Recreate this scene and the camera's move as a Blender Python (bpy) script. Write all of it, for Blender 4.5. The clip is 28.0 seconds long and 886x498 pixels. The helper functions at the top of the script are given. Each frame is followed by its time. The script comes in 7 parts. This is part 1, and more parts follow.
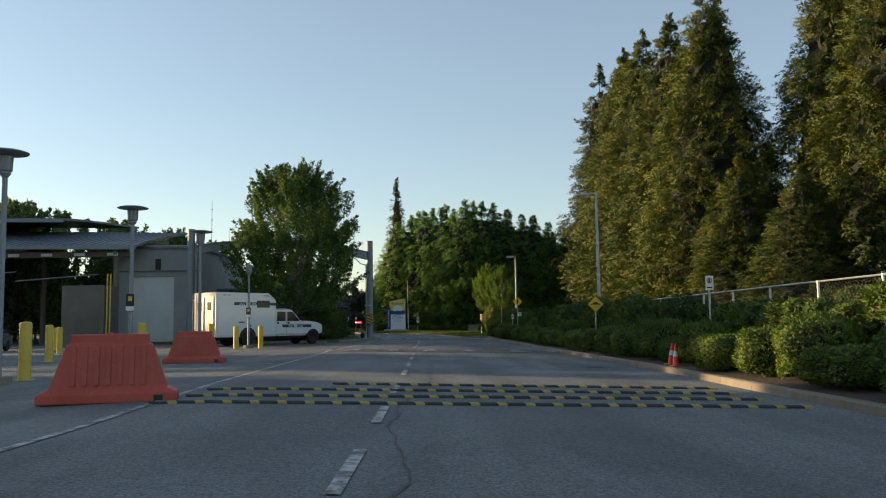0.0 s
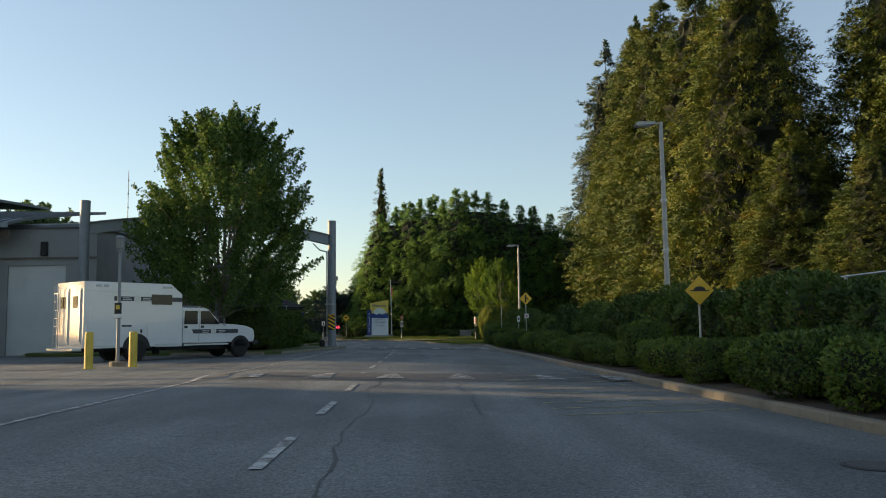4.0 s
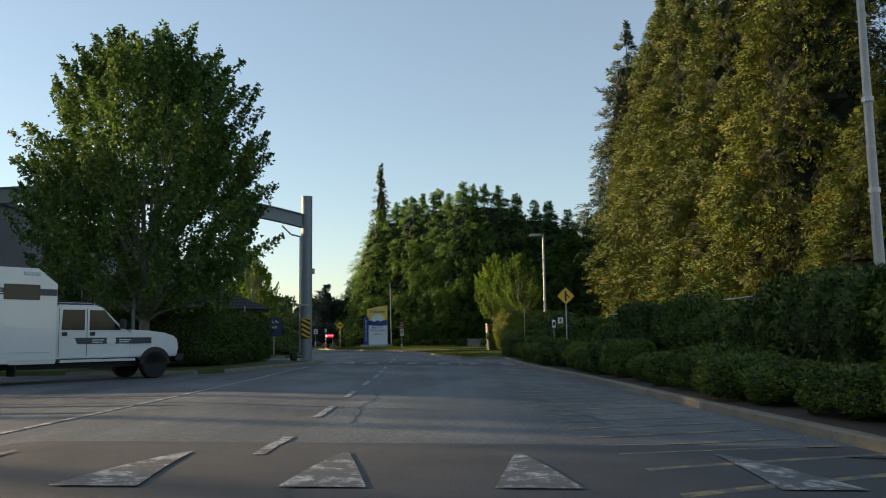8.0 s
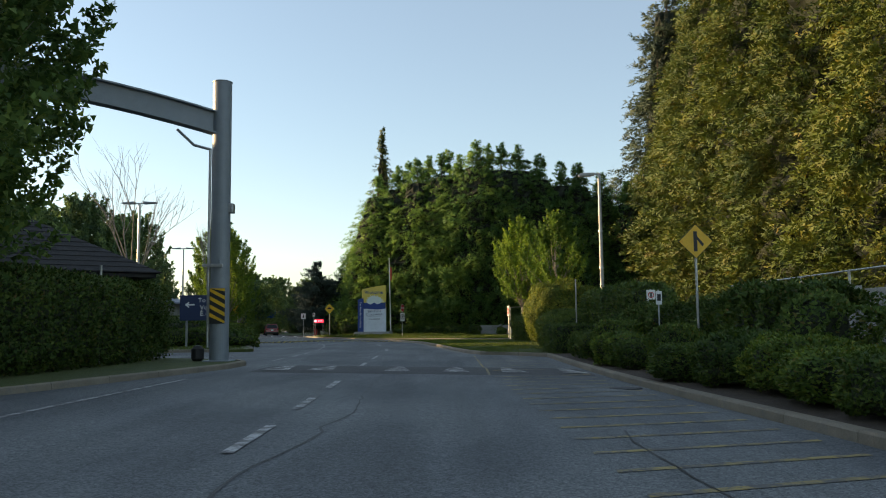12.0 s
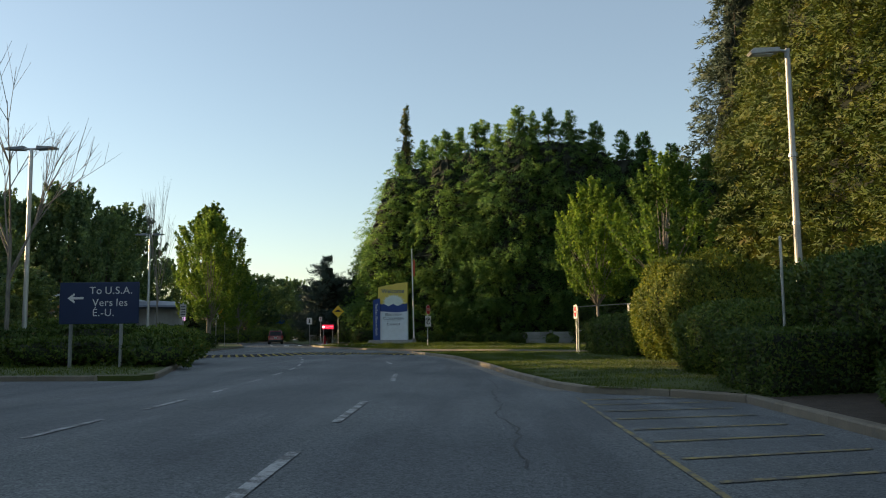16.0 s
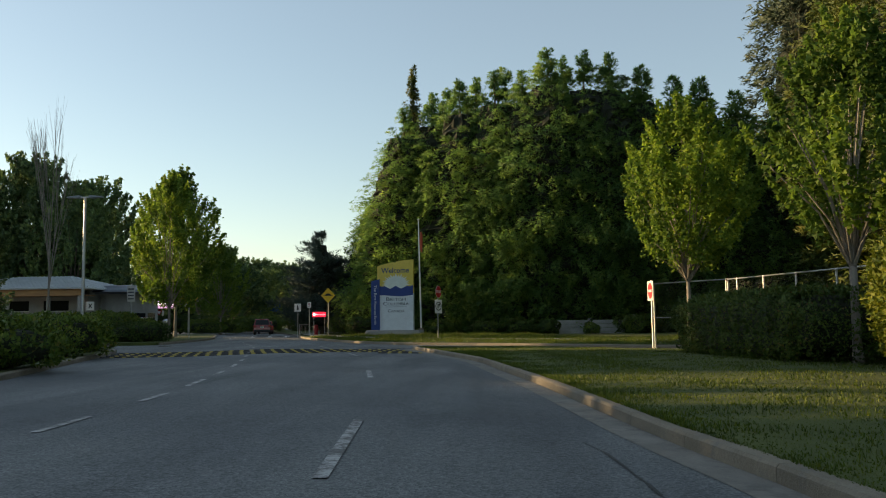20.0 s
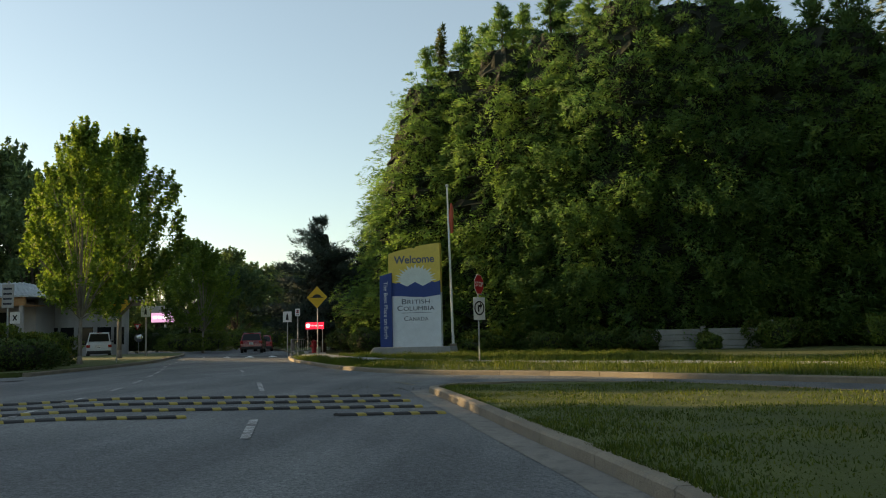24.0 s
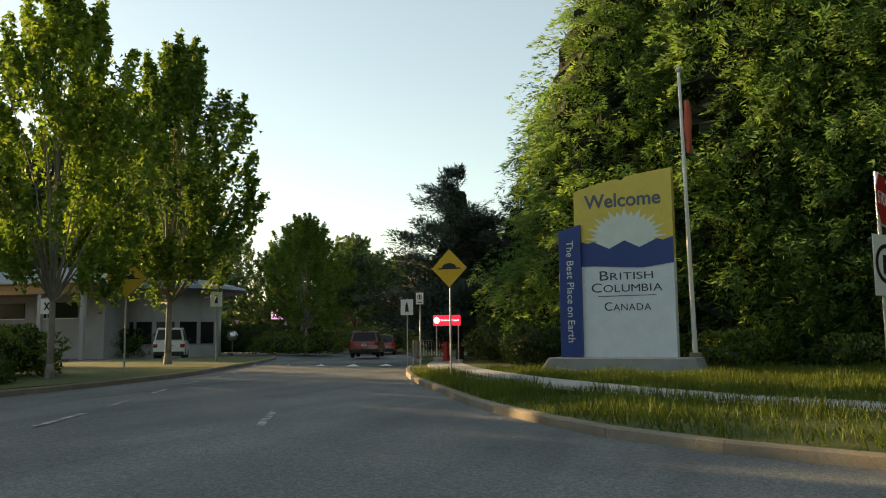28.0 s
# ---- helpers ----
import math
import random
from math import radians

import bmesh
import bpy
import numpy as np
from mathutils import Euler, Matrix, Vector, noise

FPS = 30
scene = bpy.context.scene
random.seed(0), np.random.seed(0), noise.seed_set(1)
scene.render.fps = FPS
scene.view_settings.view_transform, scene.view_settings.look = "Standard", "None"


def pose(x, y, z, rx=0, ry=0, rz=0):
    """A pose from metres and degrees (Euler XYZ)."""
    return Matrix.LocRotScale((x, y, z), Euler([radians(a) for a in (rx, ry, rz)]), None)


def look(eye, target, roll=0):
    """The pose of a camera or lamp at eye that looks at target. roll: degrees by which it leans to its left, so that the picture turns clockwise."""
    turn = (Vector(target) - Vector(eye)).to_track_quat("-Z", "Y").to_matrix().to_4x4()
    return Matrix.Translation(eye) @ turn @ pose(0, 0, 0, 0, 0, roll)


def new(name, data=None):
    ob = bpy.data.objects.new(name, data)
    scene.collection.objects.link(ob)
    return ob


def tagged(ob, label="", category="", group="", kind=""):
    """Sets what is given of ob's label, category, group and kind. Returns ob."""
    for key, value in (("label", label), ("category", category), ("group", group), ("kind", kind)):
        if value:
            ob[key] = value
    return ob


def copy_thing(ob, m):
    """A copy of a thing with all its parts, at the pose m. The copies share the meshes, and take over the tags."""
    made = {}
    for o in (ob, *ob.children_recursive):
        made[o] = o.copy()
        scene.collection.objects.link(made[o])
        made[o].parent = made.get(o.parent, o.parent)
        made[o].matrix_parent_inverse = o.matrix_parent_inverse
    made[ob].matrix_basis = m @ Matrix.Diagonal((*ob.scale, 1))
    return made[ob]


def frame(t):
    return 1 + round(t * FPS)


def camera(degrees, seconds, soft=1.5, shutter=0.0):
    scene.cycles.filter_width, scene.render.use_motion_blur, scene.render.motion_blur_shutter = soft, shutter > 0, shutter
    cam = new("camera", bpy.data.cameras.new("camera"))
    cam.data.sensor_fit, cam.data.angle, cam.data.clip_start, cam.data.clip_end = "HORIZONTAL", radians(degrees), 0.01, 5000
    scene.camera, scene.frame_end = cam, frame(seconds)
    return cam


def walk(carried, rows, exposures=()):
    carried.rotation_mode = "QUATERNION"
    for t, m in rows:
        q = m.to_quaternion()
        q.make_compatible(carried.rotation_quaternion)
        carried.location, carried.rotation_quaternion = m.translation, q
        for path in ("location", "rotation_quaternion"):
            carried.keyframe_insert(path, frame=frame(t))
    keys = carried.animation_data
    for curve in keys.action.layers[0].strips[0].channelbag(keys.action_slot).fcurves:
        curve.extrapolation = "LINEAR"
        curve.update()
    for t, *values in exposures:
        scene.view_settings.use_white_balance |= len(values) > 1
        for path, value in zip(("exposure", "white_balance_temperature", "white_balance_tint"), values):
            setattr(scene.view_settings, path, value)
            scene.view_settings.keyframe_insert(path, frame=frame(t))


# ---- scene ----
cam = camera(56.7, 28.0, 1.05)
METRES, EYE, TILT, LEAN, TURN = 123.0, 1.22, -2.75, 0.0, 0.0
ROWS = [
    (0.0, 0.0000, 0.0000, 0.00002, 0.11, 8.05, 0.80),
    (0.5, 0.0011, 0.0176, 0.00084, -1.02, 8.05, 0.82),
    (1.0, 0.0021, 0.0361, 0.00170, -1.09, 8.10, 0.83),
    (1.5, 0.0029, 0.0550, 0.00259, -1.05, 8.14, 0.90),
    (2.0, 0.0035, 0.0736, 0.00347, -0.98, 8.11, 0.96),
    (2.5, 0.0038, 0.0919, 0.00433, -0.83, 8.16, 0.93),
    (3.0, 0.0040, 0.1097, 0.00518, -0.60, 8.20, 0.92),
    (3.5, 0.0041, 0.1270, 0.00600, -0.48, 8.29, 0.85),
    (5.5, 0.0035, 0.1887, 0.00896, -0.48, 8.73, 0.97),
    (6.0, 0.0032, 0.2024, 0.00962, -0.41, 8.84, 0.95),
    (6.5, 0.0031, 0.2156, 0.01025, -0.38, 8.87, 0.94),
    (7.0, 0.0030, 0.2286, 0.01087, -0.41, 8.87, 0.91),
    (7.5, 0.0028, 0.2419, 0.01150, -0.35, 8.95, 0.91),
    (8.0, 0.0026, 0.2564, 0.01220, -0.24, 9.02, 0.87),
    (8.5, 0.0027, 0.2720, 0.01294, -0.13, 9.06, 0.88),
    (9.0, 0.0026, 0.2894, 0.01377, -0.05, 9.08, 0.81),
    (9.5, 0.0026, 0.3083, 0.01481, 0.01, 9.14, 0.76),
    (10.0, 0.0028, 0.3277, 0.01610, 0.12, 9.27, 0.61),
    (10.5, 0.0030, 0.3474, 0.01702, 0.16, 9.31, 0.49),
    (11.0, 0.0036, 0.3671, 0.01757, 0.22, 8.94, 0.55),
    (11.5, 0.0032, 0.3878, 0.01842, 0.29, 7.90, 0.60),
    (12.0, 0.0028, 0.4089, 0.01944, 0.35, 8.09, 0.62),
    (12.5, 0.0023, 0.4295, 0.02043, 0.54, 8.22, 0.74),
    (14.5, -0.0014, 0.5082, 0.02427, 1.61, 8.71, 0.69),
    (15.0, -0.0023, 0.5259, 0.02512, 1.83, 8.71, 0.66),
    (15.5, -0.0033, 0.5442, 0.02601, 2.14, 8.72, 0.60),
    (16.0, -0.0040, 0.5625, 0.02689, 2.30, 8.58, 0.54),
    (16.5, -0.0048, 0.5817, 0.02782, 2.45, 8.55, 0.44),
    (17.0, -0.0058, 0.5990, 0.02866, 2.58, 8.70, 0.38),
    (17.5, -0.0066, 0.6148, 0.02943, 2.56, 8.92, 0.43),
    (18.0, -0.0074, 0.6289, 0.03011, 2.72, 8.77, 0.36),
    (18.5, -0.0082, 0.6414, 0.03072, 2.80, 8.69, 0.53),
    (19.0, -0.0089, 0.6540, 0.03134, 2.93, 7.54, 0.52),
    (19.5, -0.0096, 0.6666, 0.03195, 3.04, 7.56, 0.51),
    (20.0, -0.0105, 0.6799, 0.03261, 3.06, 7.79, 0.56),
    (20.5, -0.0114, 0.6928, 0.03324, 3.16, 7.93, 0.55),
    (22.5, -0.0138, 0.7680, 0.03682, 3.70, 8.31, 1.19),
    (23.0, -0.0157, 0.7926, 0.03798, 3.86, 8.48, 1.25),
    (23.5, -0.0181, 0.8178, 0.03918, 4.11, 8.63, 1.23),
    (24.0, -0.0214, 0.8428, 0.04037, 5.64, 8.68, 1.06),
    (24.5, -0.0254, 0.8671, 0.04153, 7.53, 8.62, 0.85),
    (25.0, -0.0299, 0.8903, 0.04264, 9.78, 8.60, 0.81),
    (25.5, -0.0350, 0.9115, 0.04368, 11.01, 8.52, 0.87),
    (26.0, -0.0401, 0.9311, 0.04464, 12.08, 8.52, 0.78),
    (26.5, -0.0451, 0.9490, 0.04549, 13.68, 8.49, 0.55),
    (27.0, -0.0498, 0.9653, 0.04627, 13.99, 8.51, 0.33),
    (27.5, -0.0546, 0.9795, 0.04696, 14.52, 8.83, 0.16),
    (28.0, -0.0590, 0.9930, 0.04762, 14.89, 8.85, -0.13),
]
walk(cam, [(t, pose(0, 0, EYE, TILT, LEAN, TURN) @ pose(METRES * x, METRES * y, METRES * z, 90 + pitch, roll, yaw)) for t, x, y, z, yaw, pitch, roll in ROWS],
     [(0.0, 1.07, 6900, 11), (6.0, 1.08, 6800, 11), (8.0, 1.08, 6750, 11), (10.0, 1.38, 7000, 11), (12.0, 1.36, 6950, 11), (15.0, 1.17, 6850, 10), (18.0, 1.06, 7050, 10), (20.0, 1.1, 7250, 9), (23.0, 1.3, 7450, 9), (24.0, 1.22, 7500, 8), (26.0, 1.3, 7700, 8), (27.0, 1.35, 7750, 8), (28.0, 1.5, 8500, 8)])

# ---- light ----
SUN_AZ, SUN_EL = radians(-74.0), radians(11.0)
world = bpy.data.worlds.new("evening_sky")
scene.world = world
world.use_nodes = True
sky = world.node_tree.nodes.new("ShaderNodeTexSky")
sky.sky_type, sky.sun_disc = "NISHITA", False
sky.sun_elevation, sky.sun_rotation = SUN_EL, SUN_AZ
sky.air_density, sky.dust_density, sky.ozone_density, sky.altitude = 1.0, 0.5, 1.6, 50
back = world.node_tree.nodes["Background"]
back.inputs["Strength"].default_value = 0.12
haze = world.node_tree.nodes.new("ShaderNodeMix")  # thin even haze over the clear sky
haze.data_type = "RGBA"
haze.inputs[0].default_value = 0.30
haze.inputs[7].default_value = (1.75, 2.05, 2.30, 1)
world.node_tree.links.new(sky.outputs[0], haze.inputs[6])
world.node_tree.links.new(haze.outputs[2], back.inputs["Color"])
to_sun = Vector((math.sin(SUN_AZ) * math.cos(SUN_EL), math.cos(SUN_AZ) * math.cos(SUN_EL), math.sin(SUN_EL)))
sun = new("sun", bpy.data.lights.new("sun", "SUN"))
sun.data.energy, sun.data.angle, sun.data.color = 4.0, radians(0.6), (1.0, 0.73, 0.41)
sun.matrix_world = look((-80, 60, 40), Vector((-80, 60, 40)) - to_sun)

# ---- ground shape ----
LANE_Y = (-30, 8, 22, 37, 42, 60, 77, 90, 94, 103, 114, 124.5, 133.5, 145, 160, 175)
LANE_X = (-0.7, -0.84, -1.05, -1.36, -1.6, -1.8, -2.35, -2.6, -2.9, -4, -6.1, -9.3, -13, -17.5, -23, -30)


def lane(y):
    return float(np.interp(y, LANE_Y, LANE_X))


def gz(x, y):
    """The road falls gently to its right-hand kerb, with a crown near the left edge line."""
    u = x - lane(y)
    return max(0.0, 0.066 - 0.02 * (-3 - u)) if u < -3 else -0.022 * min(u, 6.5)


# ---- materials ----
def nodes_of(m):
    m.use_nodes = True
    t = m.node_tree
    return t.nodes, t.links, t.nodes["Principled BSDF"]


def noise_node(n, l, scale, detail=6.0, rough=0.6, stretch=None, local=False):
    tc = n.new("ShaderNodeTexCoord") if local else n.new("ShaderNodeNewGeometry")
    src = tc.outputs["Object"] if local else tc.outputs["Position"]
    if stretch:
        mp = n.new("ShaderNodeMapping")
        mp.inputs["Scale"].default_value = stretch
        l.new(src, mp.inputs["Vector"])
        src = mp.outputs[0]
    t = n.new("ShaderNodeTexNoise")
    t.inputs["Scale"].default_value, t.inputs["Detail"].default_value, t.inputs["Roughness"].default_value = scale, detail, rough
    l.new(src, t.inputs["Vector"])
    return t.outputs["Fac"]


def ramp(n, l, fac, stops):
    r = n.new("ShaderNodeValToRGB")
    e = r.color_ramp.elements
    while len(e) < len(stops):
        e.new(0.5)
    for s, (p, c) in zip(e, stops):
        s.position, s.color = p, (*c, 1)
    l.new(fac, r.inputs[0])
    return r.outputs[0]


def mix(n, l, a, b, fac, kind="MIX"):
    m = n.new("ShaderNodeMix")
    m.data_type, m.blend_type = "RGBA", kind
    for sock, val in ((m.inputs[6], a), (m.inputs[7], b), (m.inputs[0], fac)):
        if isinstance(val, bpy.types.NodeSocket):
            l.new(val, sock)
        else:
            sock.default_value = (*val, 1) if isinstance(val, tuple) else val
    return m.outputs[2]


def surf(name, c1, c2, scale=2.0, rough=0.7, metal=0.0, bump=0.1, fine=40.0, dirt=None, dirt_at=(0.55, 0.75), stretch=None, local=False, coat=0.0, spread=0.0):
    """Two colours mixed by a coarse noise, a fine grain with bump, and stains."""
    m = bpy.data.materials.new(name)
    n, l, p = nodes_of(m)
    col = ramp(n, l, noise_node(n, l, scale, stretch=stretch, local=local), ((0.32, c1), (0.68, c2)))
    grain = noise_node(n, l, fine, 4.0, 0.7, local=local)
    col = mix(n, l, col, ramp(n, l, grain, ((0.3, (0.72, 0.72, 0.72)), (0.7, (1.15, 1.15, 1.15)))), 0.6, "MULTIPLY")
    if dirt:
        d = ramp(n, l, noise_node(n, l, scale * 2.7, 8.0, 0.7, stretch=stretch, local=local), ((dirt_at[0], (0, 0, 0)), (dirt_at[1], (1, 1, 1))))
        col = mix(n, l, col, dirt, d)
    if spread:
        info = n.new("ShaderNodeObjectInfo")
        v = ramp(n, l, info.outputs["Random"], ((0.0, (1 - spread,) * 3), (1.0, (1 + spread,) * 3)))
        col = mix(n, l, col, v, 1.0, "MULTIPLY")
    l.new(col, p.inputs["Base Color"])
    rr = n.new("ShaderNodeMapRange")
    rr.inputs["To Min"].default_value, rr.inputs["To Max"].default_value = max(0.05, rough - 0.12), min(1, rough + 0.12)
    l.new(grain, rr.inputs["Value"])
    l.new(rr.outputs[0], p.inputs["Roughness"])
    p.inputs["Metallic"].default_value = metal
    p.inputs["Coat Weight"].default_value = coat
    if bump:
        b = n.new("ShaderNodeBump")
        b.inputs["Strength"].default_value, b.inputs["Distance"].default_value = min(1, bump * 3), 0.02
        l.new(grain, b.inputs["Height"])
        l.new(b.outputs[0], p.inputs["Normal"])
    return m


def leafy(name, stops, through_light=0.35, rough=0.6, patch=0.35, tint=(1.0, 0.9, 0.5)):
    """Foliage: each leaf or spray takes its own shade, patches vary over metres, and some light comes through."""
    m = bpy.data.materials.new(name)
    n, l, p = nodes_of(m)
    g = n.new("ShaderNodeNewGeometry")
    col = ramp(n, l, g.outputs["Random Per Island"], stops)
    big = ramp(n, l, noise_node(n, l, patch, 3.0), ((0.35, (0.68, 0.74, 0.8)), (0.65, (1.3, 1.22, 1.0))))
    col = mix(n, l, col, big, 1.0, "MULTIPLY")
    info = n.new("ShaderNodeObjectInfo")
    col = mix(n, l, col, ramp(n, l, info.outputs["Random"], ((0.0, (0.74, 0.78, 0.85)), (1.0, (1.28, 1.2, 1.0)))), 1.0, "MULTIPLY")
    l.new(col, p.inputs["Base Color"])
    p.inputs["Roughness"].default_value = rough
    p.inputs["Specular IOR Level"].default_value = 0.3
    tr = n.new("ShaderNodeBsdfTranslucent")
    l.new(mix(n, l, col, tint, 0.35, "MULTIPLY"), tr.inputs["Color"])
    ms = n.new("ShaderNodeMixShader")
    ms.inputs[0].default_value = through_light
    l.new(p.outputs[0], ms.inputs[1])
    l.new(tr.outputs[0], ms.inputs[2])
    l.new(ms.outputs[0], n["Material Output"].inputs[0])
    return m


def needle_mat(name, stops, through_light, grain, tint=(1.0, 0.92, 0.5)):
    """Conifer sprays: whole tufts share a shade, greener or browner, and single sprays vary only a little."""
    m = bpy.data.materials.new(name)
    n, l, p = nodes_of(m)
    col = ramp(n, l, noise_node(n, l, grain, 5.0, 0.65), stops)
    g = n.new("ShaderNodeNewGeometry")
    col = mix(n, l, col, ramp(n, l, g.outputs["Random Per Island"], ((0.0, (0.84, 0.87, 0.88)), (1.0, (1.16, 1.13, 1.1)))), 1.0, "MULTIPLY")
    col = mix(n, l, col, ramp(n, l, noise_node(n, l, 0.16, 3.0), ((0.35, (0.82, 0.88, 0.95)), (0.65, (1.18, 1.12, 1.0)))), 1.0, "MULTIPLY")
    info = n.new("ShaderNodeObjectInfo")
    col = mix(n, l, col, ramp(n, l, info.outputs["Random"], ((0.0, (0.84, 0.88, 0.95)), (1.0, (1.16, 1.12, 1.0)))), 1.0, "MULTIPLY")
    l.new(col, p.inputs["Base Color"])
    p.inputs["Roughness"].default_value = 0.62
    p.inputs["Specular IOR Level"].default_value = 0.25
    tr = n.new("ShaderNodeBsdfTranslucent")
    l.new(mix(n, l, col, tint, 0.35, "MULTIPLY"), tr.inputs["Color"])
    ms = n.new("ShaderNodeMixShader")
    ms.inputs[0].default_value = through_light
    l.new(p.outputs[0], ms.inputs[1])
    l.new(tr.outputs[0], ms.inputs[2])
    l.new(ms.outputs[0], n["Material Output"].inputs[0])
    return m


def paint(name, c, rough=0.45, metal=0.0, coat=0.0, wear=0.12, scale=3.0, local=True):
    d = tuple(v * (1 - wear) for v in c)
    return surf(name, d, c, scale, rough, metal, 0.02, 60.0, coat=coat, local=local)


def glow(name, c, strength):
    m = bpy.data.materials.new(name)
    n, l, p = nodes_of(m)
    p.inputs["Base Color"].default_value = (*c, 1)
    p.inputs["Emission Color"].default_value = (*c, 1)
    p.inputs["Emission Strength"].default_value = strength
    return m


def asphalt_mat():
    m = bpy.data.materials.new("asphalt")
    n, l, p = nodes_of(m)
    base = ramp(n, l, noise_node(n, l, 0.25, 5.0, 0.55), ((0.3, (0.106, 0.118, 0.127)), (0.7, (0.152, 0.165, 0.172))))
    lanes = ramp(n, l, noise_node(n, l, 1.0, 4.0, 0.6, stretch=(1.1, 0.05, 1)), ((0.35, (0.82, 0.82, 0.82)), (0.65, (1.12, 1.12, 1.12))))
    col = mix(n, l, base, lanes, 0.8, "MULTIPLY")
    vor = n.new("ShaderNodeTexVoronoi")
    g = n.new("ShaderNodeNewGeometry")
    vor.inputs["Scale"].default_value = 55.0
    l.new(g.outputs["Position"], vor.inputs["Vector"])
    stones = ramp(n, l, vor.outputs["Color"], ((0.1, (0.55, 0.55, 0.55)), (0.9, (1.5, 1.48, 1.42))))
    col = mix(n, l, col, stones, 0.95, "MULTIPLY")
    spots = ramp(n, l, noise_node(n, l, 1.7, 9.0, 0.75), ((0.60, (1, 1, 1)), (0.75, (0.55, 0.55, 0.57))))
    col = mix(n, l, col, spots, 0.9, "MULTIPLY")
    grit = ramp(n, l, noise_node(n, l, 16.0, 5.0, 0.8), ((0.32, (0.62, 0.62, 0.63)), (0.5, (1, 1, 1)), (0.7, (1.42, 1.4, 1.36))))
    col = mix(n, l, col, grit, 0.8, "MULTIPLY")
    mends = ramp(n, l, noise_node(n, l, 0.6, 3.0, 0.4, stretch=(1.0, 0.25, 1)), ((0.44, (0.80, 0.80, 0.81)), (0.50, (1, 1, 1)), (0.60, (1.14, 1.13, 1.1))))
    col = mix(n, l, col, mends, 0.8, "MULTIPLY")
    l.new(col, p.inputs["Base Color"])
    p.inputs["Roughness"].default_value = 0.78
    p.inputs["Specular IOR Level"].default_value = 0.4
    b = n.new("ShaderNodeBump")
    b.inputs["Strength"].default_value, b.inputs["Distance"].default_value = 0.7, 0.012
    l.new(vor.outputs["Distance"], b.inputs["Height"])
    l.new(b.outputs[0], p.inputs["Normal"])
    return m


def worn_paint(name, c, worn):
    """Road paint worn through to the asphalt in patches."""
    m = bpy.data.materials.new(name)
    n, l, p = nodes_of(m)
    f = ramp(n, l, noise_node(n, l, 3.2, 10.0, 0.78), ((worn, (0, 0, 0)), (worn + 0.12, (1, 1, 1))))
    col = mix(n, l, (0.115, 0.113, 0.108), c, f)
    grain = ramp(n, l, noise_node(n, l, 45.0, 3.0), ((0.3, (0.75, 0.75, 0.75)), (0.7, (1.1, 1.1, 1.1))))
    l.new(mix(n, l, col, grain, 0.8, "MULTIPLY"), p.inputs["Base Color"])
    p.inputs["Roughness"].default_value = 0.75
    return m


ASPHALT = asphalt_mat()
PATCH = surf("asphalt_dark", (0.06, 0.06, 0.061), (0.085, 0.085, 0.085), 1.0, 0.8, bump=0.2, fine=70)
TAR = surf("tar", (0.012, 0.012, 0.013), (0.03, 0.03, 0.03), 3.0, 0.6)
WHITE_LINE = worn_paint("white_road_paint", (0.46, 0.46, 0.45), 0.44)
WHITE_TRI = worn_paint("white_worn_paint", (0.52, 0.52, 0.50), 0.49)
YELLOW_LINE = worn_paint("yellow_road_paint", (0.36, 0.28, 0.10), 0.45)
CONCRETE = surf("concrete", (0.185, 0.158, 0.117), (0.26, 0.224, 0.168), 1.2, 0.85, bump=0.25, fine=30, dirt=(0.16, 0.15, 0.13), dirt_at=(0.55, 0.72), spread=0.12)
WALK = surf("sidewalk_concrete", (0.36, 0.35, 0.33), (0.45, 0.44, 0.41), 0.8, 0.85, bump=0.15, fine=35, dirt=(0.22, 0.21, 0.19), dirt_at=(0.6, 0.8))
SOIL = surf("bark_mulch", (0.035, 0.024, 0.016), (0.07, 0.05, 0.032), 4.0, 0.95, bump=0.6, fine=18)
TURF = surf("lawn_turf", (0.046, 0.068, 0.011), (0.076, 0.096, 0.015), 0.9, 0.9, bump=0.2, fine=28, dirt=(0.10, 0.110, 0.030), dirt_at=(0.62, 0.85))
EARTH = surf("rough_ground", (0.05, 0.06, 0.02), (0.09, 0.085, 0.04), 0.5, 0.95, bump=0.5, fine=12)
BARK = surf("bark", (0.06, 0.045, 0.032), (0.13, 0.10, 0.075), 3.0, 0.9, bump=0.8, fine=14, stretch=(3, 3, 0.6))
GREY_BARK = surf("grey_bark", (0.16, 0.14, 0.12), (0.28, 0.25, 0.21), 3.0, 0.9, bump=0.5, fine=18, stretch=(3, 3, 0.6))
# near-black filling of hedges, painted as the shade behind their leaves
HEDGE_SHADE = surf("hedge_shade", (0.010, 0.016, 0.006), (0.022, 0.03, 0.010), 5.0, 0.95, bump=0.8, fine=16)
# near-black green of the conifers' solid core: shade between boughs, put in as colour
CROWN_SHADE = surf("crown_shade", (0.008, 0.013, 0.006), (0.015, 0.021, 0.008), 1.2, 0.9, bump=0.5, fine=9)
SPRUCE = needle_mat("spruce_needles", ((0.34, (0.028, 0.053, 0.018)), (0.48, (0.060, 0.091, 0.018)), (0.60, (0.094, 0.106, 0.018)), (0.72, (0.118, 0.082, 0.018))), 0.22, 0.55)
BLUE_SPRUCE = needle_mat("blue_spruce_needles", ((0.34, (0.030, 0.050, 0.042)), (0.60, (0.052, 0.080, 0.058)), (0.72, (0.080, 0.074, 0.040))), 0.12, 0.5)
CEDAR = needle_mat("cedar_sprays", ((0.34, (0.080, 0.172, 0.062)), (0.52, (0.130, 0.240, 0.068)), (0.70, (0.230, 0.325, 0.074))), 0.52, 1.1, (0.96, 1.0, 0.6))
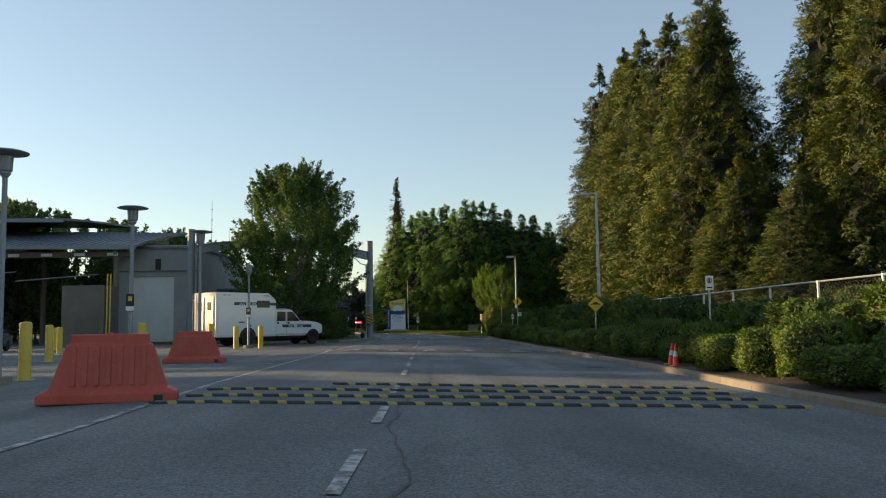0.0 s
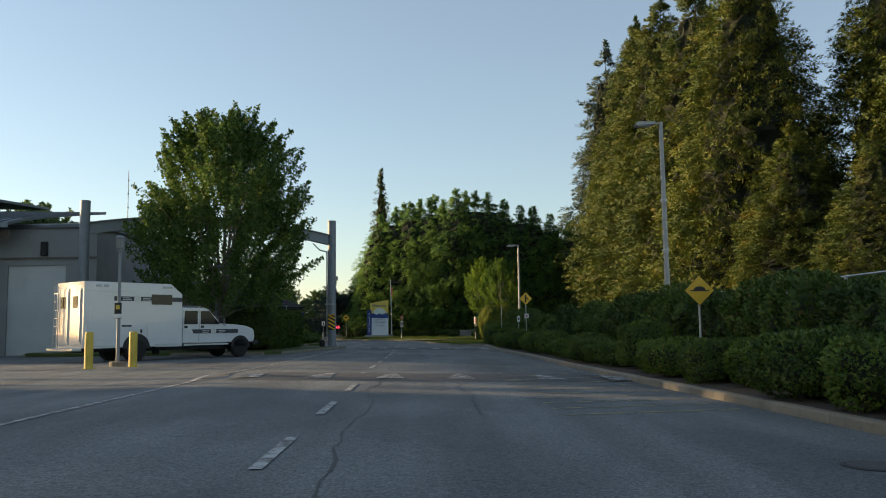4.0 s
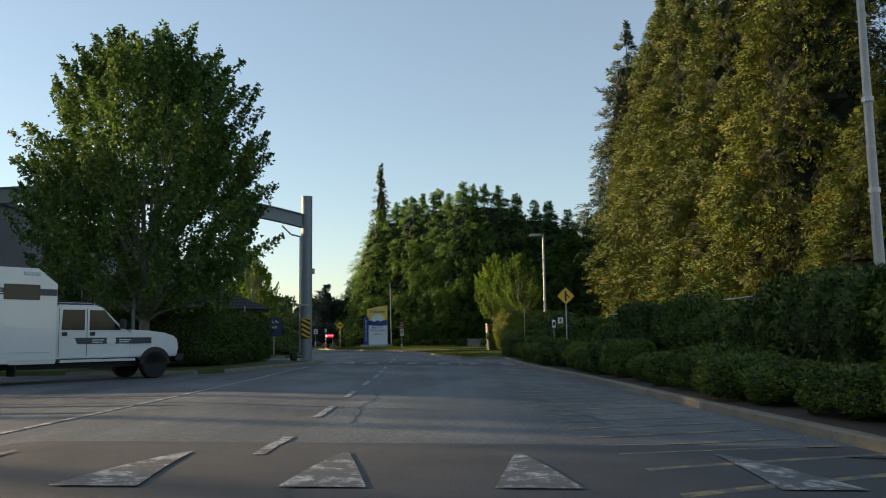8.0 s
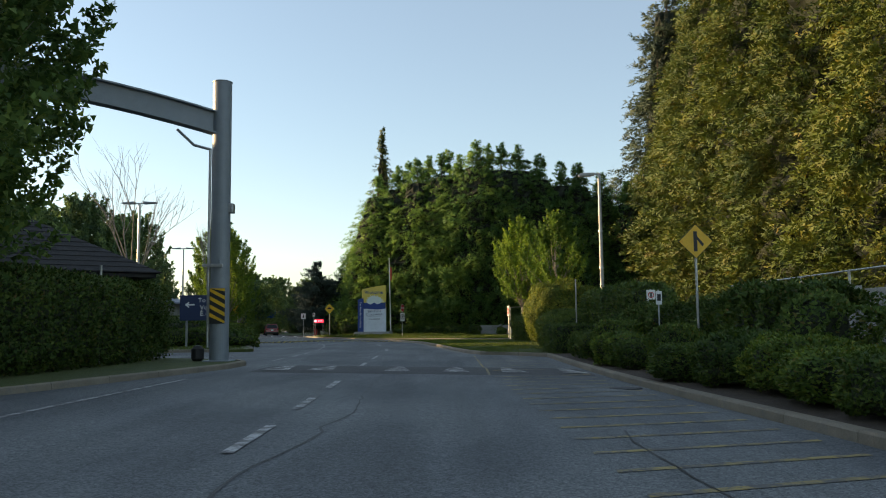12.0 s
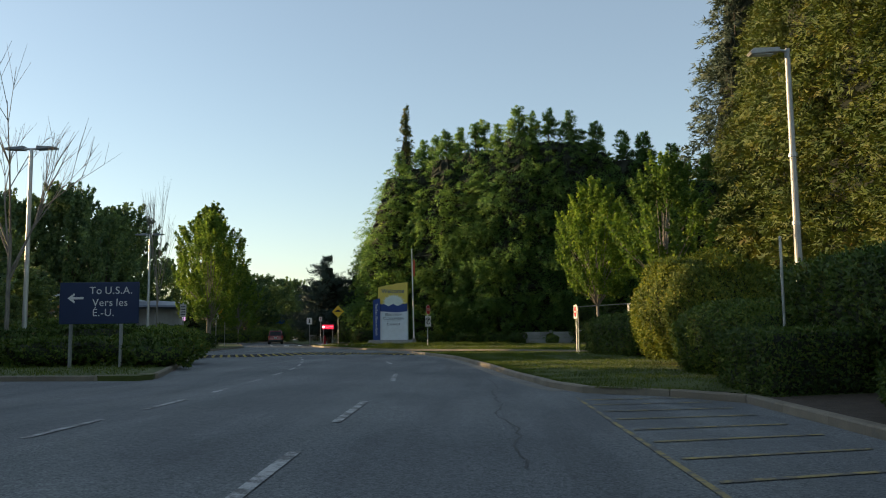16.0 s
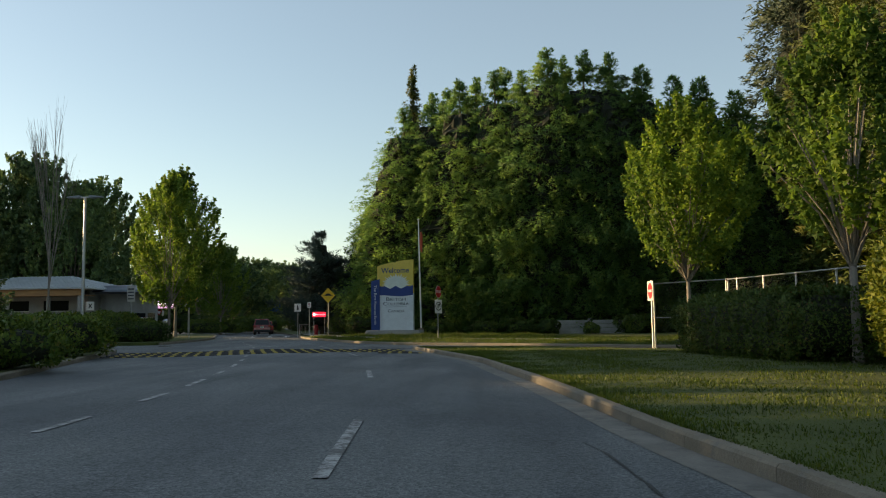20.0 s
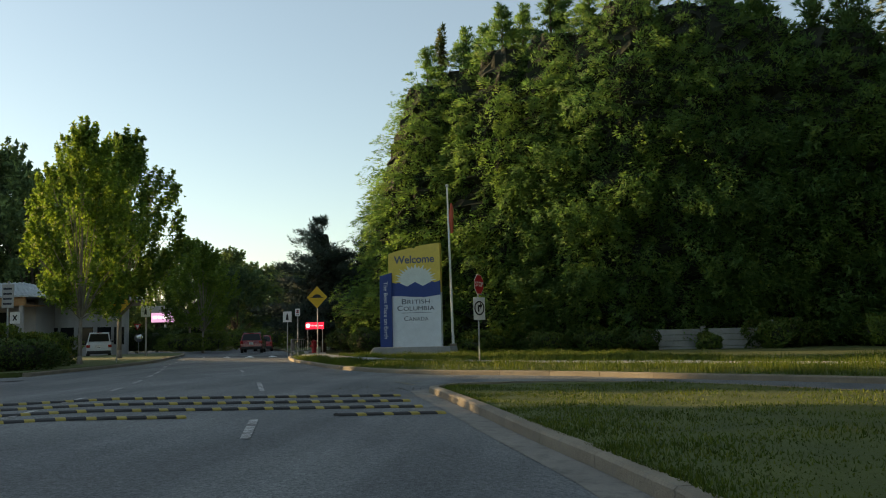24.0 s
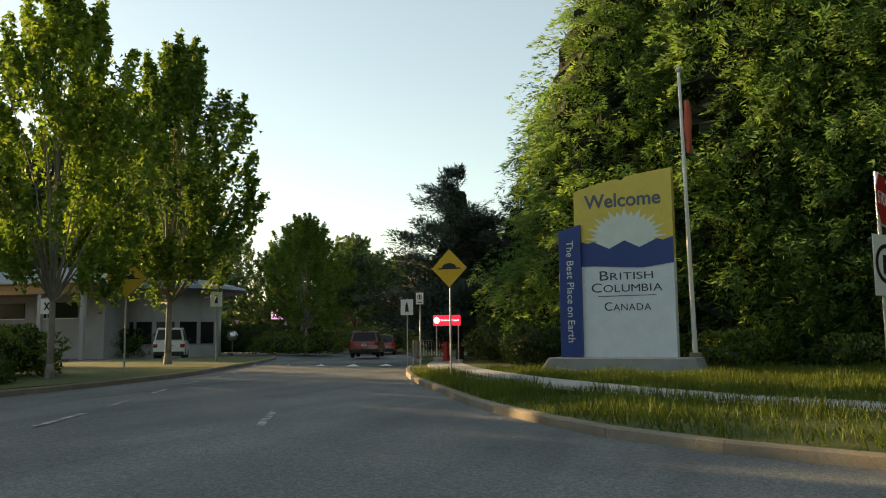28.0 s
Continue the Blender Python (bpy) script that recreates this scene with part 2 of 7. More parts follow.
MAPLE = leafy("maple_leaves", ((0.0, (0.048, 0.105, 0.034)), (0.6, (0.085, 0.158, 0.045)), (1.0, (0.150, 0.225, 0.064))), 0.42)
YOUNG = leafy("young_maple_leaves", ((0.0, (0.086, 0.168, 0.032)), (0.6, (0.136, 0.235, 0.046)), (1.0, (0.212, 0.302, 0.060))), 0.55)
DARKLEAF = leafy("dark_tree_leaves", ((0.0, (0.078, 0.135, 0.064)), (0.6, (0.125, 0.205, 0.088)), (1.0, (0.190, 0.270, 0.108))), 0.35)
PINE = needle_mat("pine_needles", ((0.34, (0.040, 0.068, 0.054)), (0.70, (0.072, 0.104, 0.080))), 0.12, 1.2)
BOX = leafy("hedge_leaves", ((0.0, (0.050, 0.100, 0.020)), (0.6, (0.088, 0.150, 0.026)), (0.93, (0.145, 0.200, 0.032)), (1.0, (0.155, 0.140, 0.038))), 0.3, patch=1.2)
GOLD = leafy("golden_hedge_leaves", ((0.0, (0.058, 0.104, 0.015)), (0.5, (0.116, 0.158, 0.022)), (1.0, (0.205, 0.226, 0.034))), 0.35, patch=1.2)
LAUREL = leafy("laurel_leaves", ((0.0, (0.036, 0.074, 0.018)), (0.6, (0.062, 0.112, 0.024)), (0.92, (0.098, 0.146, 0.031)), (1.0, (0.120, 0.090, 0.036))), 0.25, 0.72, patch=0.9)
GRASS = leafy("grass_blades", ((0.0, (0.044, 0.084, 0.012)), (0.6, (0.074, 0.118, 0.016)), (1.0, (0.118, 0.148, 0.022))), 0.35, patch=0.8)
GALV = surf("galvanised_steel", (0.34, 0.35, 0.36), (0.46, 0.47, 0.47), 6.0, 0.45, 0.75, 0.05, 30.0, local=True)
ALU = paint("pale_aluminium", (0.55, 0.56, 0.56), 0.4, 0.6)
LAMP_POST = surf("weathered_lamp_steel", (0.30, 0.30, 0.29), (0.38, 0.375, 0.36), 3.0, 0.5, 0.35, 0.05, 30.0, local=True)
LAMP_GREY = paint("frosted_grey_glass", (0.24, 0.25, 0.25), 0.35)
MESH = surf("dull_wire", (0.12, 0.12, 0.115), (0.18, 0.18, 0.17), 3.0, 0.6, 0.5, 0)
PLINTH = surf("grey_plinth_concrete", (0.23, 0.245, 0.255), (0.31, 0.325, 0.335), 1.2, 0.85, bump=0.15, fine=30, dirt=(0.17, 0.18, 0.18), dirt_at=(0.55, 0.75))
STEELBLUE = paint("grey_blue_steel_paint", (0.22, 0.25, 0.28), 0.5, 0.1)
YELLOW = surf("yellow_post_paint", (0.50, 0.36, 0.05), (0.62, 0.46, 0.08), 3.0, 0.5, dirt=(0.30, 0.24, 0.10), dirt_at=(0.62, 0.8), local=True, bump=0.05)
ORANGE = surf("faded_orange_plastic", (0.37, 0.052, 0.032), (0.46, 0.078, 0.05), 2.0, 0.5, dirt=(0.36, 0.14, 0.085), dirt_at=(0.58, 0.8), local=True, bump=0.05)
CONE = surf("cone_plastic", (0.62, 0.06, 0.03), (0.74, 0.09, 0.045), 3.0, 0.45, local=True, bump=0.03)
RUBBER = surf("black_rubber", (0.016, 0.016, 0.017), (0.034, 0.034, 0.035), 4.0, 0.75, dirt=(0.08, 0.075, 0.07), dirt_at=(0.6, 0.8), bump=0.2)
RUBBER_Y = surf("yellow_rubber", (0.31, 0.235, 0.035), (0.40, 0.31, 0.055), 4.0, 0.6, dirt=(0.16, 0.13, 0.06), dirt_at=(0.55, 0.75), bump=0.1)
SIGN_Y = paint("yellow_sign_sheet", (0.72, 0.42, 0.02), 0.4)
SIGN_PALE = paint("faded_yellow_sign_sheet", (0.62, 0.46, 0.06), 0.5)
SIGN_W = paint("white_sign_sheet", (0.72, 0.73, 0.72), 0.4)
SIGN_R = paint("red_sign_sheet", (0.52, 0.02, 0.03), 0.4)
SIGN_K = paint("black_sign_ink", (0.012, 0.012, 0.013), 0.5)
SIGN_B = paint("dark_blue_sign_sheet", (0.015, 0.030, 0.085), 0.45)
WEL_Y = paint("welcome_yellow", (0.68, 0.52, 0.09), 0.45)
WEL_B = paint("welcome_blue", (0.020, 0.055, 0.22), 0.4)
WEL_W = paint("welcome_white", (0.70, 0.76, 0.80), 0.4)
WEL_SUN = paint("welcome_sunburst", (0.66, 0.72, 0.66), 0.45)
WEL_INK = paint("welcome_lettering", (0.03, 0.045, 0.07), 0.5)
WHITE_CAR = paint("white_truck_paint", (0.62, 0.63, 0.64), 0.3, 0.0, 0.5, 0.06, 1.0)
RED_CAR = paint("dark_red_car_paint", (0.22, 0.012, 0.016), 0.28, 0.25, 0.8, 0.1, 1.0)
RED_CAR2 = paint("bright_red_car_paint", (0.34, 0.012, 0.016), 0.28, 0.15, 0.8, 0.1, 1.0)
BLACK_CAR = paint("black_car_paint", (0.012, 0.012, 0.014), 0.25, 0.1, 0.8)
TRIM = paint("black_plastic_trim", (0.014, 0.014, 0.015), 0.6)
CHROME = paint("bright_metal", (0.55, 0.55, 0.55), 0.2, 1.0)
GLASS_DARK = paint("dark_tinted_glass", (0.012, 0.014, 0.016), 0.08)
GLASS_DARK.node_tree.nodes["Principled BSDF"].inputs["Specular IOR Level"].default_value = 0.3
TYRE = paint("tyre_rubber", (0.014, 0.014, 0.014), 0.85)
LAMP_RED = paint("red_lamp_lens", (0.36, 0.01, 0.01), 0.15, 0, 0.5)
LAMP_WHITE = paint("clear_lamp_lens", (0.6, 0.6, 0.58), 0.12, 0, 0.5)
STRIPE = paint("navy_stripe", (0.02, 0.025, 0.04), 0.35)
WALL_GREY = surf("rendered_wall", (0.245, 0.26, 0.27), (0.31, 0.325, 0.33), 0.5, 0.85, bump=0.1, fine=20, dirt=(0.17, 0.17, 0.165), dirt_at=(0.6, 0.8))
WALL_BROWN = surf("brown_cladding", (0.13, 0.11, 0.095), (0.17, 0.145, 0.12), 0.6, 0.8, bump=0.1)
DOOR_GREY = surf("roller_door_paint", (0.52, 0.55, 0.56), (0.60, 0.63, 0.64), 0.6, 0.6, bump=0.04)
ROOF_METAL = surf("blue_grey_roof_metal", (0.10, 0.12, 0.145), (0.15, 0.17, 0.20), 0.6, 0.45, 0.4, 0.05)
ROOF_PALE = surf("pale_roof_metal", (0.40, 0.44, 0.45), (0.50, 0.53, 0.54), 0.6, 0.4, 0.3, 0.05)
SHINGLE = surf("dark_roof_shingle", (0.022, 0.022, 0.024), (0.04, 0.038, 0.038), 2.0, 0.9, bump=0.5, fine=10)
TIMBER = surf("warm_timber", (0.30, 0.16, 0.06), (0.40, 0.22, 0.09), 2.0, 0.6, bump=0.1, stretch=(0.3, 3, 3))
TIMBER_DARK = surf("brown_steel_door", (0.10, 0.085, 0.07), (0.14, 0.12, 0.10), 1.0, 0.7, bump=0.05)
PALE_WALL = surf("pale_wall", (0.30, 0.295, 0.285), (0.37, 0.365, 0.35), 0.8, 0.8, bump=0.08)
SHED = surf("precast_panel", (0.24, 0.245, 0.235), (0.33, 0.33, 0.31), 0.9, 0.85, bump=0.15, dirt=(0.2, 0.2, 0.17), dirt_at=(0.5, 0.75))
HYDRANT = paint("red_enamel", (0.42, 0.02, 0.03), 0.4)
FLAG = paint("flag_cloth", (0.52, 0.10, 0.05), 0.8)
LED_RED = glow("red_display", (0.9, 0.02, 0.06), 0.5)
LED_PINK = glow("pink_display", (0.85, 0.45, 0.75), 0.42)
LED_WHITE = glow("white_display", (0.9, 0.85, 0.9), 0.8)


# ---- building blocks ----
def part(name, bm, material, parent=None, label="", smooth=False):
    """Links a bmesh as one mesh object under a thing or a part."""
    me = bpy.data.meshes.new(name)
    if not isinstance(bm, bmesh.types.BMesh):
        v, f = bm
        me.from_pydata([tuple(p) for p in v], [], [tuple(q) for q in f])
    else:
        bmesh.ops.recalc_face_normals(bm, faces=bm.faces)
        bm.to_mesh(me)
        bm.free()
    me.materials.append(material)
    if smooth:
        me.shade_smooth()
    ob = new(name, me)
    ob.parent = parent
    if label:
        ob["label"] = label
    return ob


def foliage(name, verts, quads, material, parent=None, swell=None):
    """A mesh from arrays of corners and faces of one size."""
    me = bpy.data.meshes.new(name)
    me.vertices.add(len(verts))
    me.vertices.foreach_set("co", np.asarray(verts, np.float32).ravel())
    nq = len(quads)
    k = len(quads[0])
    me.loops.add(nq * k)
    me.loops.foreach_set("vertex_index", np.asarray(quads, np.int32).ravel())
    me.polygons.add(nq)
    me.polygons.foreach_set("loop_start", np.arange(0, nq * k, k, dtype=np.int32))
    me.update(calc_edges=True)
    if swell is not None:
        # soft normals that follow the clump, so that sprays shade together
        me.shade_smooth()
        me.normals_split_custom_set_from_vertices(np.repeat(swell, k, axis=0).tolist())
    me.materials.append(material)
    ob = new(name, me)
    ob.parent = parent
    return ob


def thing(name, at, label, category, rz=0.0, group="", kind="", rx=0.0, ry=0.0):
    ob = new(name)
    ob.matrix_basis = pose(at[0], at[1], at[2], rx, ry, rz)
    ob.empty_display_size = 0.2
    return tagged(ob, label, category, group, kind)


def box(x0, x1, y0, y1, z0, z1, bevel=0.0, bm=None, seg=1):
    made = bm or bmesh.new()
    r = bmesh.ops.create_cube(made, size=1, matrix=Matrix.Translation(((x0 + x1) / 2, (y0 + y1) / 2, (z0 + z1) / 2)) @ Matrix.Diagonal((abs(x1 - x0), abs(y1 - y0), abs(z1 - z0), 1)))
    if bevel:
        es = {e for v in r["verts"] for e in v.link_edges}
        bmesh.ops.bevel(made, geom=list(es), offset=bevel, segments=seg, affect="EDGES", profile=0.5)
    return made


def tube(p0, p1, r0, r1=None, seg=12, bm=None, caps=True):
    made = bm or bmesh.new()
    a, b = Vector(p0), Vector(p1)
    d = b - a
    m = Matrix.Translation((a + b) / 2) @ d.to_track_quat("Z", "Y").to_matrix().to_4x4()
    bmesh.ops.create_cone(made, cap_ends=caps, segments=seg, radius1=r0, radius2=r0 if r1 is None else r1, depth=d.length, matrix=m)
    return made


def bent(points, r, seg=8, bm=None):
    made = bm or bmesh.new()
    for a, b in zip(points, points[1:]):
        tube(a, b, r, r, seg, made)
    for p in points[1:-1]:
        bmesh.ops.create_uvsphere(made, u_segments=seg, v_segments=6, radius=r, matrix=Matrix.Translation(p))
    return made


def lathe(profile, seg=20, bm=None, at=(0, 0, 0)):
    made = bm or bmesh.new()
    rings = []
    for r, z in profile:
        rings.append([made.verts.new((at[0] + r * math.cos(2 * math.pi * i / seg), at[1] + r * math.sin(2 * math.pi * i / seg), at[2] + z)) for i in range(seg)])
    for a, b in zip(rings, rings[1:]):
        for i in range(seg):
            made.faces.new((a[i], a[(i + 1) % seg], b[(i + 1) % seg], b[i]))
    made.faces.new(rings[0][::-1])
    made.faces.new(rings[-1])
    return made


def slab(outline, t0, t1, axis="y", bm=None, bevel=0.0):
    """A plate: an outline in a plane, given thickness along axis. axis y: outline in x, z; axis z: in x, y; axis x: in y, z."""
    made = bm or bmesh.new()

    def at(p, t):
        return {"y": (p[0], t, p[1]), "z": (p[0], p[1], t), "x": (t, p[0], p[1])}[axis]

    lo, hi = [made.verts.new(at(p, t0)) for p in outline], [made.verts.new(at(p, t1)) for p in outline]
    k = len(outline)
    fs = [made.faces.new(lo[::-1]), made.faces.new(hi)]
    for i in range(k):
        fs.append(made.faces.new((lo[i], lo[(i + 1) % k], hi[(i + 1) % k], hi[i])))
    if bevel:
        bmesh.ops.bevel(made, geom=list({e for f in fs[:2] for e in f.edges}), offset=bevel, segments=2, affect="EDGES", profile=0.5)
    return made


def text_mesh(words, size, depth=0.004, spacing=1.0, align="CENTER", weight=0.0):
    cu = bpy.data.curves.new("words", "FONT")
    cu.body, cu.size, cu.extrude, cu.space_character, cu.align_x, cu.align_y = words, size, depth, spacing, align, "CENTER"
    cu.offset = weight
    tmp = new("words", cu)
    me = bpy.data.meshes.new_from_object(tmp.evaluated_get(bpy.context.evaluated_depsgraph_get()))
    bpy.data.objects.remove(tmp)
    return me


def lettering(name, words, size, at, material, parent, label="", spacing=1.0, align="CENTER", turn=0.0, sx=1.0, weight=0.0):
    """Raised letters that read from -y."""
    me = text_mesh(words, size, 0.004, spacing, align, weight)
    me.materials.append(material)
    ob = new(name, me)
    ob.parent = parent
    ob.matrix_basis = pose(*at, 90, 0, 0) @ pose(0, 0, 0, 0, 0, turn) @ Matrix.Diagonal((sx, 1, 1, 1))
    if label:
        ob["label"] = label
    return ob


def spline(points, step):
    """Points every step metres along a smooth line through the given ones."""
    p = [Vector(q) for q in points]
    p = [2 * p[0] - p[1], *p, 2 * p[-1] - p[-2]]
    dense = []
    for a, b, c, d in zip(p, p[1:], p[2:], p[3:]):
        for i in range(16):
            t = i / 16
            dense.append(0.5 * ((2 * b) + (c - a) * t + (2 * a - 5 * b + 4 * c - d) * t * t + (3 * b - a - 3 * c + d) * t ** 3))
    dense.append(p[-2])
    out = [dense[0]]
    for a, b in zip(dense, dense[1:]):
        while (b - out[-1]).length >= step and (a - out[-1]).length < step:
            lo, hi = 0.0, 1.0
            for _ in range(20):
                mid = (lo + hi) / 2
                lo, hi = (mid, hi) if (a.lerp(b, mid) - out[-1]).length < step else (lo, mid)
            out.append(a.lerp(b, hi))
            a = out[-1]
    out.append(dense[-1])
    return out


# ---- ground, roads, kerbs ----
KERB_R = ((6.5, -25), (6.2, 8), (6.05, 16), (6.0, 24), (5.8, 30), (5.42, 38), (5.2, 44), (5.05, 50), (4.9, 58), (4.62, 64), (4.42, 69), (4.36, 75), (4.40, 80), (4.45, 84.6), (4.32, 85.75), (3.05, 86.35), (1.86, 86.75), (1.24, 88.37), (0.95, 90.4), (0.6, 92.6), (0.38, 94.5), (0.0, 98.1), (-0.4, 101.5), (-0.8, 104.2), (-1.1, 106.6), (-1.62, 110.2), (-2.65, 114.1), (-3.58, 117.8), (-4.6, 121.6), (-4.85, 122.7), (-4.4, 123.6))
SLIP_NEAR = ((-4.4, 123.6), (-3.9, 124.4), (-3.2, 124.6), (-1.1, 124.4), (0.4, 123.6), (1.3, 122.9), (2.3, 121.7), (3.7, 119.8), (4.7, 118.2), (5.8, 117.6), (8, 117.0), (15, 116.0), (40, 114.0))
KERB_F = ((40, 118.0), (15, 120.2), (8.5, 121.6), (6.0, 123.2), (3.8, 125.2), (2.2, 126.4), (0.2, 128.1), (-2, 129.8), (-5, 131.4), (-7.5, 132.9), (-9.2, 135), (-10.7, 137.5), (-12.5, 141.5), (-14.3, 145.5), (-15.8, 149.5), (-17.5, 155), (-19.2, 162), (-22, 172), (-27, 185), (-36, 202))
ISLAND_1 = ((-40, 92.6), (-15, 91.8), (-10.2, 91.3), (-9.45, 91.5), (-9.5, 92.4), (-12.3, 102), (-15, 111), (-17.4, 119), (-18.2, 120.2), (-20, 119.6), (-30, 114), (-40, 108))
ISLAND_2 = ((-21.0, 132.4), (-21.5, 137), (-21.8, 142), (-22.4, 146.5), (-24.5, 153.3), (-27.2, 161.5), (-31, 170), (-35, 172), (-37, 164), (-36, 150), (-31, 138), (-24, 132.2))
STRIP_L = ((-13, 64.2), (-9.2, 63.6), (-8.0, 65.2), (-7.1, 68.4), (-6.3, 71.5), (-5.75, 74), (-5.8, 75.6), (-6.4, 77.2), (-7.6, 78.4), (-12, 80.5), (-24, 82), (-24, 67))


def edge_x(points, y):
    q = sorted((p[1], p[0]) for p in points)
    return float(np.interp(y, [a for a, _ in q], [b for _, b in q]))


def sheet(name, xs, ys, height, material, label, category):
    """A strip of ground: for each y the x from xs(y), with its height."""
    verts, faces = [], []
    for y in ys:
        row = xs(y)
        verts += [(x, y, height(x, y)) for x in row]
    k = len(row)
    for j in range(len(ys) - 1):
        for i in range(k - 1):
            faces.append((j * k + i, j * k + i + 1, (j + 1) * k + i + 1, (j + 1) * k + i))
    return tagged(part(name, (verts, faces), material), label, category, kind="structure")


def lines(*spans):
    out = []
    for a, b, step in spans:
        out += list(np.arange(a, b, step))
    return out + [spans[-1][1]]


ROAD_X = lines((-70, -30, 5), (-30, -14, 2), (-14, 9, 0.5))
sheet("road", lambda y: [x + (lane(y) - lane(60)) * max(0.0, min(1.0, (x + 70) / 56)) for x in ROAD_X], lines((-30, 0, 2), (0, 180, 1), (180, 300, 10)), gz, ASPHALT, "grey worn asphalt road and lot with cracks", "road")
FAR_X = lines((-1500, -100, 350), (-100, 100, 20), (100, 1500, 350))
sheet("ground", lambda y: FAR_X, lines((-400, -50, 70), (-50, 300, 10), (300, 2400, 350)), lambda x, y: -0.32, EARTH, "rough green ground reaching to the horizon", "ground")


def slip_edge(y):
    return edge_x(SLIP_NEAR[2:], y) if y > 114 else 42.0


def verge(name, pts, y0, y1, x1, rise, material, label, step=0.5, right=None):
    def row(y):
        a = edge_x(pts, y) + 0.14
        b = max(a + 0.05, right(y) - 0.1) if right else x1
        return [a + (b - a) * (i / 14) ** 2 for i in range(15)]

    def top(x, y):
        a = edge_x(pts, y)
        return gz(a, y) + 0.135 + min(rise, 0.03 * (x - a)) * (1.0 if not right else max(0.0, min(1.0, (116 - y) / 8))) - (max(0.0, min(0.05, (y - 112) * 0.006)) if right else 0.0) + 0.02 * noise.noise((x * 0.5, y * 0.5, 3))
    return sheet(name, row, lines((y0, y1, step)), top, material, label, "verge"), top


bed, bed_top = verge("planting_bed", KERB_R, -25, 84.3, 45, 0.15, SOIL, "brown bark mulch planting bed behind the kerb", 1.0)
lawn, lawn_top = verge("lawn", KERB_R, 84.3, 124.4, 42, 0.08, TURF, "mown green lawn island with dry patches", 0.4, slip_edge)
far_verge, far_top = verge("far_verge", KERB_F, 118.2, 200, 45, 0.1, TURF, "rough grass verge behind the kerb", 1.0)


def island(name, pts, z, material, label):
    q = spline([(*a, 0) for a in (*pts, pts[0])], 0.8)[:-1]
    p = []
    for i, c in enumerate(q):
        d = (q[(i + 1) % len(q)] - q[i - 1]).normalized()
        p.append((c.x - d.y * 0.1, c.y + d.x * 0.1))
    return tagged(part(name, slab(p, -0.1, z, "z"), material), label, "traffic island", kind="structure")


island("island_1", ISLAND_1, 0.14, TURF, "grassy traffic island with a concrete kerb")
island("island_2", ISLAND_2, 0.17, TURF, "planted traffic island with a concrete kerb")
island("grass_strip", STRIP_L, 0.17, TURF, "dark grass strip beside the lot")


def kerb(name, pts, label, closed=False, step=1.8, wide=0.16, high=0.15):
    """A row of separate kerb stones along a line; the road lies to the left of the way it runs."""
    root = thing(name, (0, 0, 0), label, "kerb", kind="structure")
    p = spline([(a[0], a[1], 0) for a in ((*pts, pts[0]) if closed else pts)], step)
    for a, b in zip(p, p[1:]):
        d = (b - a)
        if d.length < 0.3:
            continue
        d.normalize()
        side = Vector((d.y, -d.x, 0))
        a2, b2 = a + d * 0.006, b - d * 0.006
        bm = bmesh.new()
        rings = []
        for q in (a2, b2):
            g = gz(q.x, q.y)
            prof = ((0.0, -0.12), (0.012, high - 0.03), (0.04, high), (wide, high), (wide, -0.12))
            rings.append([bm.verts.new((q.x + side.x * u, q.y + side.y * u, g + w)) for u, w in prof])
        for i in range(5):
            bm.faces.new((rings[0][i], rings[0][(i + 1) % 5], rings[1][(i + 1) % 5], rings[1][i]))
        bm.faces.new(rings[0][::-1])
        bm.faces.new(rings[1])
        part("kerb_stone", bm, CONCRETE, root)
    return root


sheet("slip_road", lambda y: [0.2, 4, 8, 14, 25, 45], lines((110, 132, 1.0)), lambda x, y: -0.149, ASPHALT, "grey asphalt slip road behind the lawn", "road")
kerb("kerb_right", KERB_R, "pale concrete kerb along the road's planted edge", wide=0.19)
kerb("kerb_slip", SLIP_NEAR, "pale concrete kerb along the lawn's far edge")
kerb("kerb_far", KERB_F, "weathered concrete kerb along the far verge")
kerb("kerb_island_1", ISLAND_1[::-1], "grey concrete kerb round the island", True)
kerb("kerb_island_2", ISLAND_2[::-1], "grey concrete kerb round the planted island", True)
kerb("kerb_strip", STRIP_L[::-1], "grey concrete kerb round the grass strip", True)

# gutter pan: a smooth concrete strip beside the lawn's kerb
GRIT = surf("loose_dirt", (0.045, 0.038, 0.03), (0.10, 0.085, 0.065), 6.0, 0.95)
GUTTER = surf("gutter_concrete", (0.17, 0.16, 0.14), (0.24, 0.225, 0.195), 1.5, 0.85, bump=0.15, fine=40, dirt=(0.10, 0.095, 0.085), dirt_at=(0.5, 0.7))
pan = [q for q in spline([(a[0], a[1], 0) for a in KERB_R], 1.5) if q.y > 87]
v, f = [], []
for i, q in enumerate(pan):
    d = (pan[min(i + 1, len(pan) - 1)] - pan[max(i - 1, 0)]).normalized()
    for u in (0.01, 0.22, 0.42):
        x, y = q.x - d.y * u, q.y + d.x * u
        v.append((x, y, gz(x, y) + 0.006))
for i in range(len(pan) - 1):
    for k in (0, 1):
        f.append((3 * i + k, 3 * i + k + 1, 3 * i + k + 4, 3 * i + k + 3))
tagged(part("gutter", (v, f), GUTTER), "smooth dusty concrete gutter beside the lawn's kerb", "gutter", kind="structure")
WALK_L = ((40, 121.6), (15, 124.4), (8, 127.4), (3, 130.8), (-2, 133.4), (-5, 135.2), (-7.6, 137.4), (-9.9, 140.3), (-11.9, 143.6), (-13.6, 147.0), (-15.2, 150.8), (-17.0, 156.3), (-18.6, 163), (-21.4, 173))
